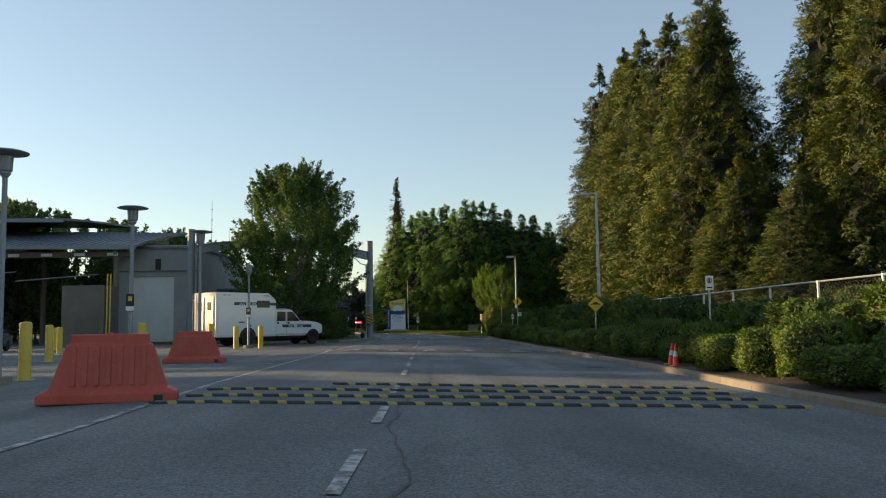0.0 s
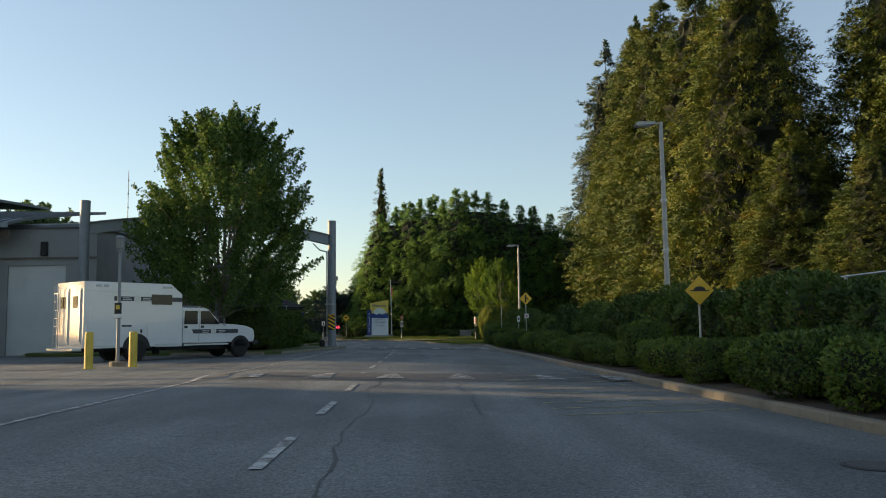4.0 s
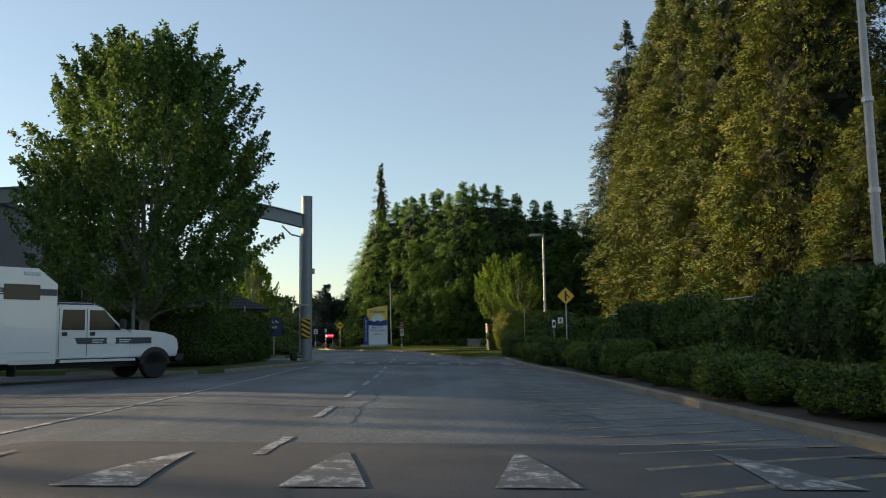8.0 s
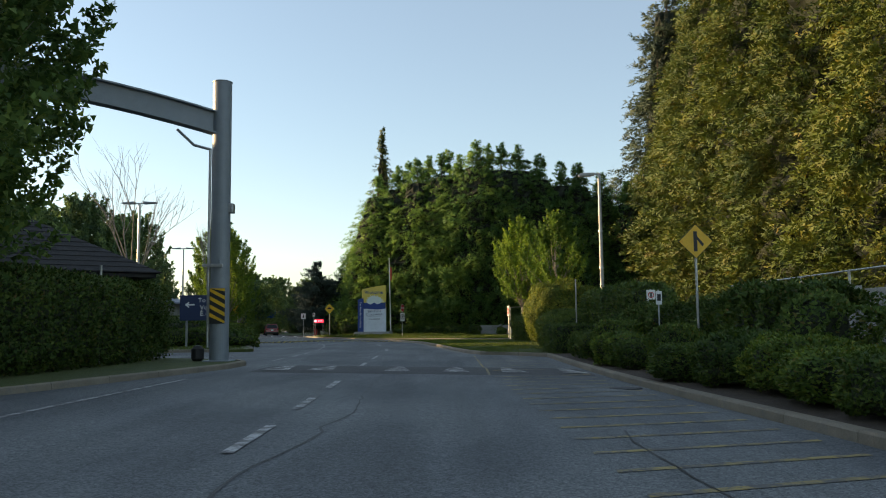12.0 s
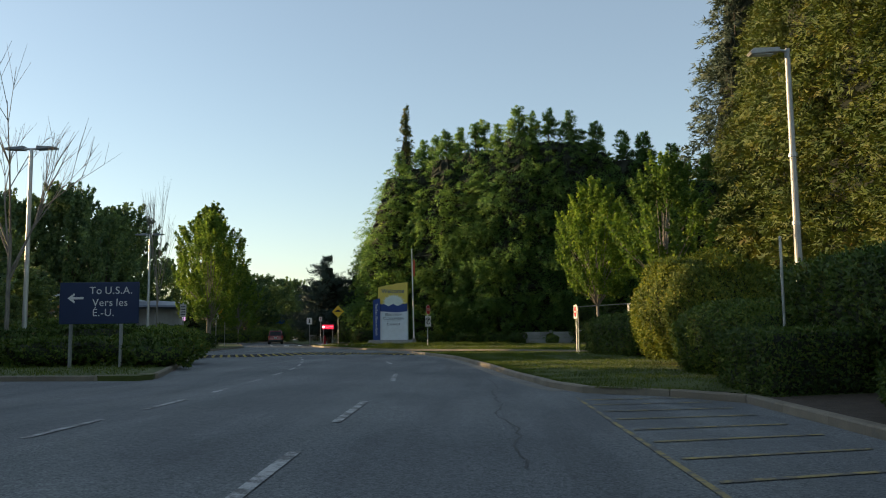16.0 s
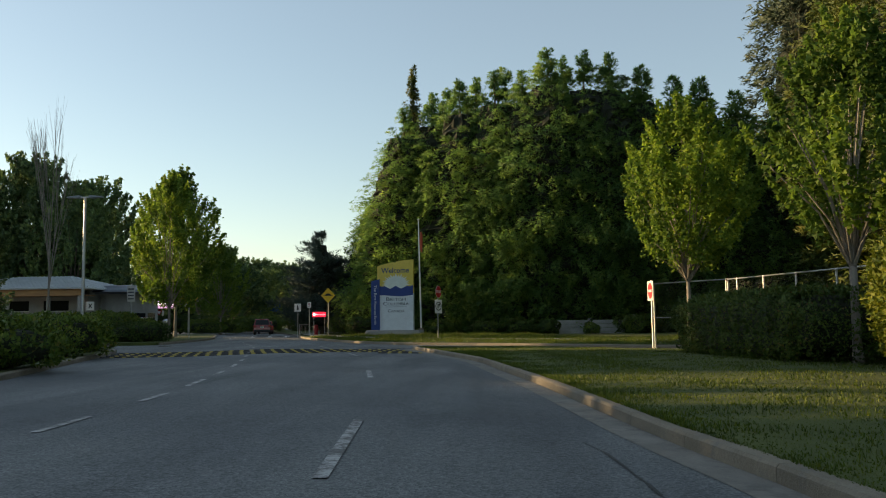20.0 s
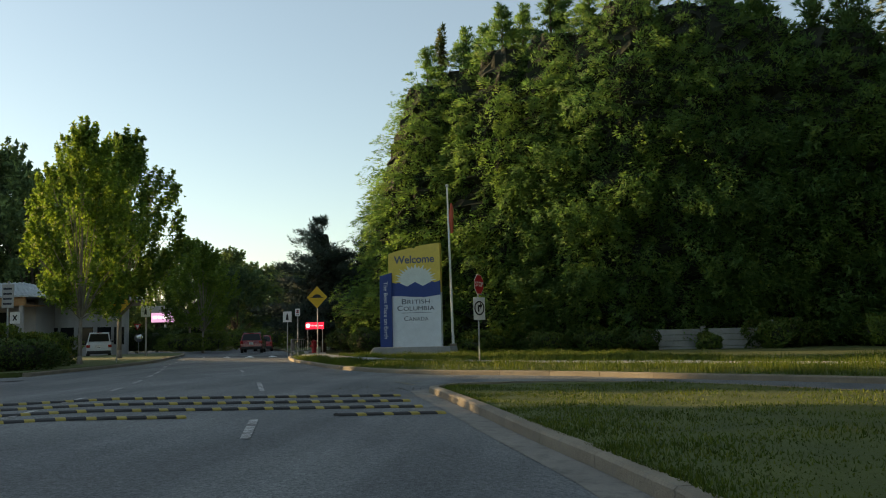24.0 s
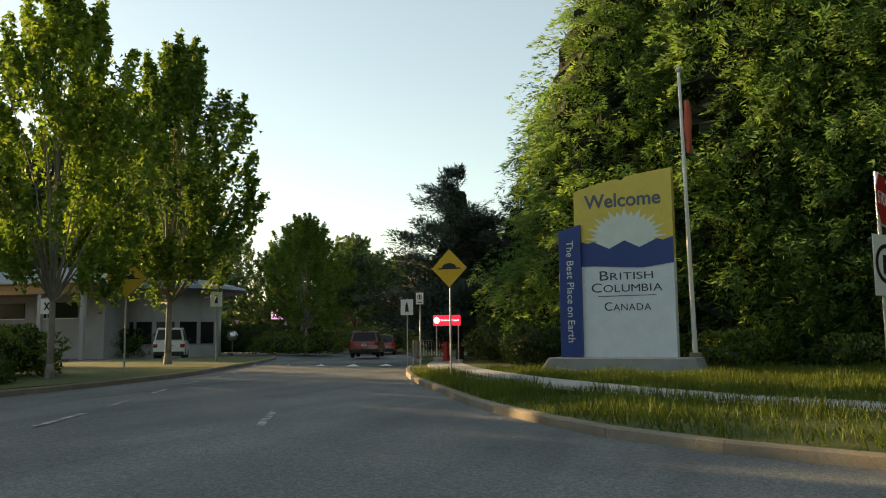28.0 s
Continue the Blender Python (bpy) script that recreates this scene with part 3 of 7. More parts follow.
walk_root = thing("pavement_far", (0, 0, 0), "light concrete pavement past the welcome sign", "pavement", kind="structure")
pw = spline([(*a, 0) for a in WALK_L], 1.5)
for a, b in zip(pw, pw[1:]):
    d = (b - a).normalized()
    side = Vector((d.y, -d.x, 0))
    q = [a + d * 0.008, b - d * 0.008, b - d * 0.008 + side * 1.5, a + d * 0.008 + side * 1.5]
    bm = bmesh.new()
    lo = [bm.verts.new((v.x, v.y, far_top(v.x, v.y) - 0.1)) for v in q]
    hi = [bm.verts.new((v.x, v.y, far_top(v.x, v.y) + 0.03)) for v in q]
    for f in (hi, lo[::-1], *[(lo[i], lo[(i + 1) % 4], hi[(i + 1) % 4], hi[i]) for i in range(4)]):
        bm.faces.new(f)
    part("paving_slab", bm, WALK, walk_root)


def hump_rise(x, y, y0, y1):
    t = (y - y0) / (y1 - y0)
    return 0.075 * math.sin(math.pi * t) ** 0.8 if 0 < t < 1 else 0.0


HUMPS = ((37.95, 41.7, -4.85, 5.35), (71.65, 75.2, -4.9, 4.3))


def top_of_road(x, y):
    return gz(x, y) + sum(hump_rise(x, y, a, b) for a, b, _, _ in HUMPS)


def speed_hump(y0, y1, x0, x1):
    verts, faces = [], []
    ny, nx = 16, 22
    for j in range(ny + 1):
        y = y0 + (y1 - y0) * j / ny
        for i in range(nx + 1):
            x = x0 + (x1 - x0) * i / nx
            ends = min(1, i / 2, (nx - i) / 2)
            verts.append((x, y, gz(x, y) + (hump_rise(x, y, y0, y1) * ends if 0 < j < ny else 0) + (0.004 if 0 < j < ny and 0 < i < nx else -0.004)))
    for j in range(ny):
        for i in range(nx):
            k = j * (nx + 1) + i
            faces.append((k, k + 1, k + nx + 2, k + nx + 1))
    return tagged(part("speed_hump", (verts, faces), PATCH, smooth=True), "dark asphalt speed hump across the road", "speed hump", "speed humps", "structure")


for h in HUMPS:
    speed_hump(*h)


def mark(name, poly, material, root, lift=0.010):
    """A painted patch laid over the road's fall and humps: split along its length."""
    (x0, y0), (x1, y1), (x2, y2), (x3, y3) = poly
    k = max(2, int(max(math.hypot(x3 - x0, y3 - y0), math.hypot(x2 - x1, y2 - y1)) / 0.4))
    w = max(2, int(math.hypot(x1 - x0, y1 - y0) / 0.4))
    verts, faces = [], []
    for j in range(k + 1):
        t = j / k
        a, b = (x0 + (x3 - x0) * t, y0 + (y3 - y0) * t), (x1 + (x2 - x1) * t, y1 + (y2 - y1) * t)
        for i in range(w + 1):
            x, y = a[0] + (b[0] - a[0]) * i / w, a[1] + (b[1] - a[1]) * i / w
            verts.append((x, y, top_of_road(x, y) + lift))
    for j in range(k):
        for i in range(w):
            n0 = j * (w + 1) + i
            faces.append((n0, n0 + 1, n0 + w + 2, n0 + w + 1))
    return part(name, (verts, faces), material, root)


def line_marks(name, pts, wide, material, label, dash=None, gap=None, start=0.0):
    root = thing(name, (0, 0, 0), label, "road marking", kind="structure")
    p = spline([(*a, 0) for a in pts], 0.5)
    run, k = 0.0, []
    for a, b in zip(p, p[1:]):
        on = dash is None or ((run - start) % (dash + gap)) < dash
        if on:
            k.append((a, b))
        if (not on or b is p[-1] or len(k) >= 8) and k:
            s, e = k[0][0], k[-1][1]
            d = (e - s).normalized()
            u = Vector((d.y, -d.x, 0)) * wide / 2
            mark("stripe", ((s.x - u.x, s.y - u.y), (s.x + u.x, s.y + u.y), (e.x + u.x, e.y + u.y), (e.x - u.x, e.y - u.y)), material, root)
            k = []
        run += 0.5
    return root


lane_root = thing("lane_dashes", (0, 0, 0), "worn white dashed lane line", "road marking", kind="structure")
for y0, y1 in ((-3, -0.8), (1.6, 3.8), (6.1, 8.3), (10.5, 12.6), (15.1, 17.2), (20.6, 22.8), (25.1, 27.3), (29.9, 32.1), (34.6, 36.8), (40.0, 42.2), (44.8, 47.0), (49.3, 51.5), (53.8, 56.0), (58.3, 60.5), (62.5, 64.6), (66.6, 68.7), (74.4, 77.8), (80.6, 84.0), (90.2, 94.0), (101.8, 104.6), (113.6, 116.0), (122.4, 126.0), (133.0, 135.2)):
    mark("stripe", ((lane(y0) - 0.065, y0), (lane(y0) + 0.065, y0), (lane(y1) + 0.065, y1), (lane(y1) - 0.065, y1)), WHITE_LINE, lane_root, 0.012)
line_marks("edge_line", ((-4.2, -10), (-4.35, 8.1), (-4.55, 12), (-4.9, 17), (-5.15, 24.5), (-5.35, 33), (-5.5, 40.5), (-5.42, 48), (-5.45, 56), (-5.6, 63), (-5.55, 69)), 0.13, WHITE_LINE, "solid white edge line of the road")
line_marks("second_dashes", ((-5.65, 78.6), (-5.75, 85), (-6.05, 90), (-6.5, 95.5), (-7.1, 100), (-8.7, 108), (-11.6, 119.3), (-12.8, 124), (-16, 133), (-19.2, 141), (-22.2, 150)), 0.12, WHITE_LINE, "worn white dashed lane line", 1.6, 1.8, 0.0)
line_marks("lot_line", ((-24, 33), (-14, 29.6), (-5.4, 27.2)), 0.10, WHITE_LINE, "thin white line across the lot")
line_marks("lot_line", ((-16, 52.5), (-9, 50.6), (-5.6, 49.4)), 0.10, WHITE_LINE, "thin white line across the lot")

tri_root = thing("hump_triangles", (0, 0, 0), "white worn triangles painted on the speed humps", "road marking", kind="structure")
for y0, xs in ((38.15, (-4.3, -2.5, -0.65, 1.12, 3.45, 5.18)), (71.85, (-4.2, -3.05, -1.0, 0.55, 2.12, 3.72))):
    for i, x in enumerate(xs):
        lean = 0.33 if i >= 4 else (-0.3 if i < 2 else 0.0)
        w = 0.36
        mark("triangle", ((x - w, y0 + 0.25), (x + w, y0 + 0.25), (x + 0.03 - lean * 0.85, y0 + 2.05), (x - 0.03 - lean * 0.85, y0 + 2.05)), WHITE_TRI, tri_root, 0.016)

hatch_root = thing("yellow_hatching", (0, 0, 0), "faded yellow hatch lines beside the kerb", "road marking", kind="structure")
for i in range(44):
    y = 30.0 + i * 1.02
    if y > 71.2:
        break
    x0, x1 = 2.4 - (y - 30) * 0.022, edge_x(KERB_R, y) - 0.35
    mark("stripe", ((x0, y), (x1, y + 1.15), (x1, y + 1.28), (x0, y + 0.13)), YELLOW_LINE, hatch_root, 0.006)
for y in (72.6, 73.9, 75.2, 76.4, 77.7, 79.0, 80.2, 81.5, 82.7, 83.9, 85.0):
    mark("stripe", ((1.55, y), (3.9, y + 1.0), (3.9, y + 1.1), (1.55, y + 0.11)), YELLOW_LINE, hatch_root)
mark("stripe", ((1.36, 71.4), (1.43, 71.4), (1.49, 85.5), (1.42, 85.5)), YELLOW_LINE, hatch_root)

crack_root = thing("road_cracks", (0, 0, 0), "dark tar-filled cracks and joints in the asphalt", "crack", kind="structure")
rc = random.Random(4)
for x0, y0, y1, drift in ((0.42, -6, 38, 0.0), (0.62, 44, 71, 0.1), (2.4, 30, 37.5, 0.0), (2.3, 77, 92, 0.2), (4.4, 44, 60, 0.0)):
    y, off = y0, 0.0
    while y < y1:
        y2 = y + rc.uniform(0.25, 0.6)
        off2 = max(-0.25, min(0.25, off + rc.uniform(-0.09, 0.09)))
        w = rc.uniform(0.008, 0.022)
        xa, xb = lane(y) + x0 + off, lane(y2) + x0 + off2
        mark("crack", ((xa - w, y), (xa + w, y), (xb + w, y2), (xb - w, y2)), TAR, crack_root, 0.006)
        y, off = y2, off2
for cx, cy, r in ((4.0, 67.5, 0.34), (-19.5, 129.6, 0.4), (4.6, 25.5, 0.3)):
    cover = thing("manhole_cover", (cx, cy, gz(cx, cy)), "round iron manhole cover set in the asphalt", "manhole cover", group="manhole covers")
    part("rim", lathe(((r, -0.02), (r, 0.012), (r - 0.04, 0.012), (r - 0.04, -0.02)), 28), TRIM, cover)
    part("lid", lathe(((r - 0.05, -0.02), (r - 0.05, 0.014), (0.01, 0.016)), 28), PATCH, cover)


rd = random.Random(31)
v, f = [], []
for i in range(260):
    a, r = rd.uniform(0, 6.28), 1.5 * rd.random() ** 0.9
    x, y = -5.6 + r * math.cos(a) * 1.1, 123.6 + r * math.sin(a)
    if y < 124.6 and x > edge_x(KERB_R, min(y, 122.6)) - 0.05:
        continue
    h = rd.uniform(0.004, 0.014) * (2 if rd.random() < 0.06 else 1)
    b, k, z = rd.uniform(0, 3.1), len(v), gz(x, y)
    for t in range(4):
        w = h * rd.uniform(0.7, 1.8)
        v.append((x + w * math.cos(b + t * 1.57), y + w * math.sin(b + t * 1.57), z))
    v.append((x, y, z + h))
    f += [(k, k + 1, k + 4), (k + 1, k + 2, k + 4), (k + 2, k + 3, k + 4), (k + 3, k, k + 4)]
tagged(part("gravel", (v, f), GRIT), "loose dirt and gravel swept round the kerb's nose", "gravel", kind="stuff")
for a, b in (((-6.35, 126.9), (-5.55, 125.2)), ((-6.1, 126.2), (-5.55, 127.1))):
    mark("faint_line", ((a[0], a[1]), (a[0] + 0.1, a[1]), (b[0] + 0.1, b[1]), (b[0], b[1])), YELLOW_LINE, hatch_root)


# ---- rubber speed bumps ----
def bump_piece(length):
    """One moulded length of rubber strip, rounded over, with slanted ends."""
    prof = [(0.085 * math.cos(a), 0.045 * math.sin(a)) for a in [math.pi * i / 6 for i in range(7)]]
    v, f = [], []
    for x in (0.0, length):
        v += [(x - 0.5 * u, u, w) for u, w in prof]
    for i in range(6):
        f.append((i, i + 1, 8 + i, 7 + i))
    f += [tuple(range(6, -1, -1)), tuple(range(7, 14)), (0, 7, 13, 6)]
    return v, f


def rubber_mesh(name, length, material):
    v, f = bump_piece(length)
    me = bpy.data.meshes.new(name)
    me.from_pydata(v, [], f)
    me.materials.append(material)
    return me


BLACK_PIECE = rubber_mesh("rubber_piece", 0.285, RUBBER)
YELLOW_PIECE = rubber_mesh("yellow_piece", 0.145, RUBBER_Y)


def bump_strip(a, b):
    va, vb = Vector((*a, gz(*a) + 0.002)), Vector((*b, gz(*b) + 0.002))
    d = vb - va
    root = thing("speed_bump_strip", va, "black and yellow rubber speed bump strip on the road", "speed bump", group="speed bump strips")
    turn = d.to_track_quat("X", "Z").to_matrix().to_4x4()
    k = int(d.length / 0.43)
    for i in range(k):
        for me, name, off in ((BLACK_PIECE, "rubber_piece", 0.0), (YELLOW_PIECE, "yellow_piece", 0.285)):
            p = va + d.normalized() * (i * 0.43 + off)
            z = gz(p.x, p.y) + 0.002 - va.z
            ob = new(name, me)
            ob.parent = root
            ob.matrix_basis = Matrix.Translation((p.x - va.x, p.y - va.y, z)) @ turn


for row in (((-4.65, 13.05), (5.75, 12.95)), ((-4.45, 14.3), (5.7, 14.25)), ((-4.5, 15.75), (5.6, 15.45)), ((-2.3, 17.2), (5.55, 16.75))):
    bump_strip(*row)
for row in (((-16.9, 117.9), (-4.95, 121.2)), ((-16.5, 116.5), (-4.5, 119.8)), ((-16.1, 115.2), (-4.1, 118.5)), ((-15.7, 113.9), (-7.5, 116.15)), ((-5.6, 116.65), (-3.75, 117.3))):
    bump_strip(*row)


# ---- plants ----
def unit(a):
    return a / np.maximum(1e-9, np.linalg.norm(a, axis=1))[:, None]


def tree(name, label, category="tree", group=""):
    return thing(name, (0, 0, 0), label, category, group=group)


def core(radius_at, h0, h1, rng, rough=0.18, seg=14, rings=12):
    v, f = [], []
    for j in range(rings + 1):
        h = h0 + (h1 - h0) * j / rings
        for i in range(seg):
            r = radius_at(h) * (1 + rng.uniform(-rough, rough))
            a = 2 * math.pi * i / seg
            v.append((r * math.cos(a), r * math.sin(a), h))
    for j in range(rings):
        for i in range(seg):
            f.append((j * seg + i, j * seg + (i + 1) % seg, (j + 1) * seg + (i + 1) % seg, (j + 1) * seg + i))
    return v, f


def sprays(c, d, side, length, width):
    """Three-cornered needle sprays: broad at the foot, fine at the tip."""
    n = len(c)
    tip = c + d * length[:, None]
    w = side * (width * 0.5)[:, None]
    v = np.stack([c + w, c - w, tip], 1).reshape(-1, 3)
    return v, np.arange(3 * n).reshape(-1, 3)


def turned_out(v, q, soft, keep=0.3):
    """Turns each spray's face to the side of its soft normal, and mixes the two."""
    p = v.reshape(-1, 3, 3)
    g = unit(np.cross(p[:, 1] - p[:, 0], p[:, 2] - p[:, 0]))
    flip = (g * soft).sum(1) < 0
    p[flip] = p[flip][:, [1, 0, 2]]
    g[flip] *= -1
    return p.reshape(-1, 3), q, unit(soft * (1 - keep) + g * keep)


def tufts(rng, at, axis, out, heart, reach, per, size, slim, droop, body, keep=0.2):
    """Leafy tufts: each a tapering plume of needle sprays round its own axis, lit and shaded as one body."""
    n = len(at)
    k = np.repeat(np.arange(n), per)
    m = len(k)
    a = axis[k]
    e1 = unit(np.cross(a, rng.normal(0, 1, (m, 3))))
    s = rng.random(m) ** 0.85
    rad = reach[k] * body * (0.18 + np.sqrt(rng.random(m))) * (1.02 - s) ** 0.7
    c = at[k] + a * (s * reach[k])[:, None] + e1 * rad[:, None]
    c[:, 2] -= droop * reach[k] * s ** 2
    c[:, 2] = np.maximum(c[:, 2], 0.1)
    d = unit(a * 0.75 + e1 * (0.75 - 0.4 * s)[:, None] + rng.normal(0, 0.28, (m, 3)) + np.array([0, 0, -0.25]) * droop)
    side = unit(np.cross(d, e1 + rng.normal(0, 0.35, (m, 3))))
    L = size * rng.uniform(0.6, 1.4, m) * (1.12 - 0.35 * s)
    v, q = sprays(c, d, side, L, L * slim * rng.uniform(0.75, 1.3, m))
    soft = unit(unit(c - heart[k]) * 0.85 + e1 * 0.38 + out[k] * 0.15 + np.array([0, 0, 0.15]))
    return turned_out(v, q, soft, keep)


def conifer(name, label, seed, H, R, count, per, size, material, style, base=0.02, group="conifers", slim=0.3, tuft=1.3, dense=0.66):
    """A conifer: tapered trunk, boughs clothed with tufts of needle sprays over a near-black core that paints the shade
    within, and a fine leader.
    """
    rng = np.random.default_rng(seed)
    root = tree(name, label, "conifer", group)
    part("trunk", tube((0, 0, -0.3), (0, 0, H * 0.97), H * 0.014 + 0.06, 0.02, 10), BARK, root)
    cedar = style == "cedar"

    def prof(q):
        if cedar:
            return np.clip(1 - q ** 2.6, 0.0, 1) * np.clip(0.90 + q * 0.9, 0, 1)
        if style == "pine":
            return np.clip(1 - q ** 1.6, 0.0, 1) * np.clip(0.55 + q * 1.9, 0, 1)
        return np.clip((1 - q) ** 0.74, 0.0, 1) * np.clip(0.80 + q * 1.2, 0, 1)

    grid = np.linspace(base, 0.985, 400)
    heap = np.cumsum(prof(grid) + 0.10)
    t = np.interp(rng.random(count), heap / heap[-1], grid)
    if style != "pine":
        # boughs scattered over the crown's flank, each a hanging cluster of tufts
        nb = count // 5
        bt = np.interp(rng.random(nb), heap / heap[-1], grid)
        baz = rng.random(nb) * 2 * math.pi
        lump = np.sin(3 * baz + seed) + np.sin(5 * baz + 11 * bt + 2 * seed) + np.sin(34 * bt + 2 * baz)
        brad = R * prof(bt) * (0.90 + 0.05 * lump) * np.where(rng.random(nb) < (0.12 if cedar else 0.22), rng.uniform(0.78, 0.88, nb), 1.06 - 0.16 * rng.random(nb)) + 0.05
        brad *= np.where(rng.random(nb) < 0.10, rng.uniform(1.06, 1.20, nb), 1.0)
        b = np.repeat(np.arange(nb), 5)
        count = len(b)
        wide = tuft * (0.62 if cedar else 0.70) * (np.clip(0.3 + brad / (0.4 * R), 0.4, 1.0) * np.clip((1.03 - bt) / 0.14, 0.3, 1.0))[b]
        dl, dz, dr = rng.normal(0, 0.75, count) * wide, rng.normal(0, 0.6, count) * wide, np.abs(rng.normal(0, 0.8, count)) * wide
        r = np.maximum(0.05, brad[b] - dr - 0.22 * dl ** 2 / wide)
        az = baz[b] + dl / np.maximum(brad[b], 0.6)
        z = H * bt[b] + dz - 0.45 * dl ** 2 / wide
        t, s = bt[b], np.ones(count)
        deep = np.maximum(0.0, brad - 0.8 * tuft)
        heart = np.stack([deep * np.cos(baz), deep * np.sin(baz), H * bt - 0.1 * tuft], 1)[b]
    else:
        # separate upswept boughs in whorls, each bearing plumes along its back
        whorls = max(7, int(H))
        nb = whorls * 8
        bt = np.sort(np.interp(rng.random(nb), heap / heap[-1], grid))
        bt = np.where(bt < 0.9, (np.floor(bt * whorls) + 0.5 + rng.normal(0, 0.17, nb)) / whorls, bt)
        baz = rng.random(nb) * 2 * math.pi
        blen = rng.uniform(0.70, 1.18, nb)
        w = R * (prof(bt) + 0.25) * blen
        b = rng.choice(nb, count, p=w / w.sum())
        s = 1 - 0.70 * rng.random(count) ** 1.3
        long = R * prof(np.clip(bt[b], 0, 0.985)) * blen[b] + 0.1
        r = long * s
        az = baz[b] + rng.normal(0, 1, count) * np.clip(1.1 - s, 0.06, 0.5) * 0.30
        t = bt[b]
        z = H * t + (0.25 + 0.3 * t) * r - 0.20 * long * s ** 2 + rng.normal(0, 0.12, count)
        heart = np.stack([0.5 * r * np.cos(az), 0.5 * r * np.sin(az), z - 0.6], 1)
    out = np.stack([np.cos(az), np.sin(az), np.zeros(count)], 1)
    lat = np.stack([-out[:, 1], out[:, 0], np.zeros(count)], 1)
    at = out * r[:, None]
    at[:, 2] = np.maximum(z, 0.3)
    if cedar:
        up, fore = -0.38 + 2.4 * np.clip(t - 0.5, 0, 1), np.full(count, 0.8)
    elif style == "spruce":
        up, fore = -0.18 + 1.0 * np.clip(t - 0.7, 0, 1) + rng.normal(0, 0.2, count), np.full(count, 0.8)
    else:
        up, fore = np.full(count, 0.55), np.full(count, 0.8)
    axis = unit(out * fore[:, None] + lat * rng.normal(0, 0.32, count)[:, None] + np.stack([0 * up, 0 * up, up + rng.normal(0, 0.14, count)], 1))
    reach = tuft * rng.uniform(0.65, 1.3, count) * np.clip(0.35 + r / (0.4 * R), 0.5, 1.0)
    if cedar:
        reach *= np.clip((1.04 - t) / 0.16, 0.45, 1.0)
    at -= axis * (reach * 0.55)[:, None]
    # the leader: a few fine upright plumes at the top
    k = 11
    lz = H * np.linspace(0.945, 1.015, k)
    la = rng.random(k) * 6.28
    lo = np.stack([np.cos(la), np.sin(la), 0 * la], 1)
    la3 = unit(lo * 0.35 + np.array([0, 0, 1.0]))
    at = np.concatenate([at, lo * 0.1 + np.stack([0 * lz, 0 * lz, lz - 0.5], 1)])
    axis, out = np.concatenate([axis, la3]), np.concatenate([out, lo])
    reach = np.concatenate([reach, np.linspace(1.5, 0.7, k) * min(1.0, H * 0.05)])
    heart = np.concatenate([heart, np.stack([0 * lz, 0 * lz, lz - 0.5], 1)])
    v, q, soft = tufts(rng, at, axis, out, heart, reach, per, size, slim, 0.35 if cedar else 0.10 if style == "spruce" else 0.0, 0.28 if cedar else 0.26 if style == "spruce" else 0.36)
    foliage("crown", v, q, material, root, soft)
    # solid dark core stands in for the shade deep in the crown
    part("inner_growth", core(lambda h: R * dense * float(prof(np.array(h / H))), H * max(0.015, base), H * 0.86, rng, 0.22, 26, 44), CROWN_SHADE, root)
    return root


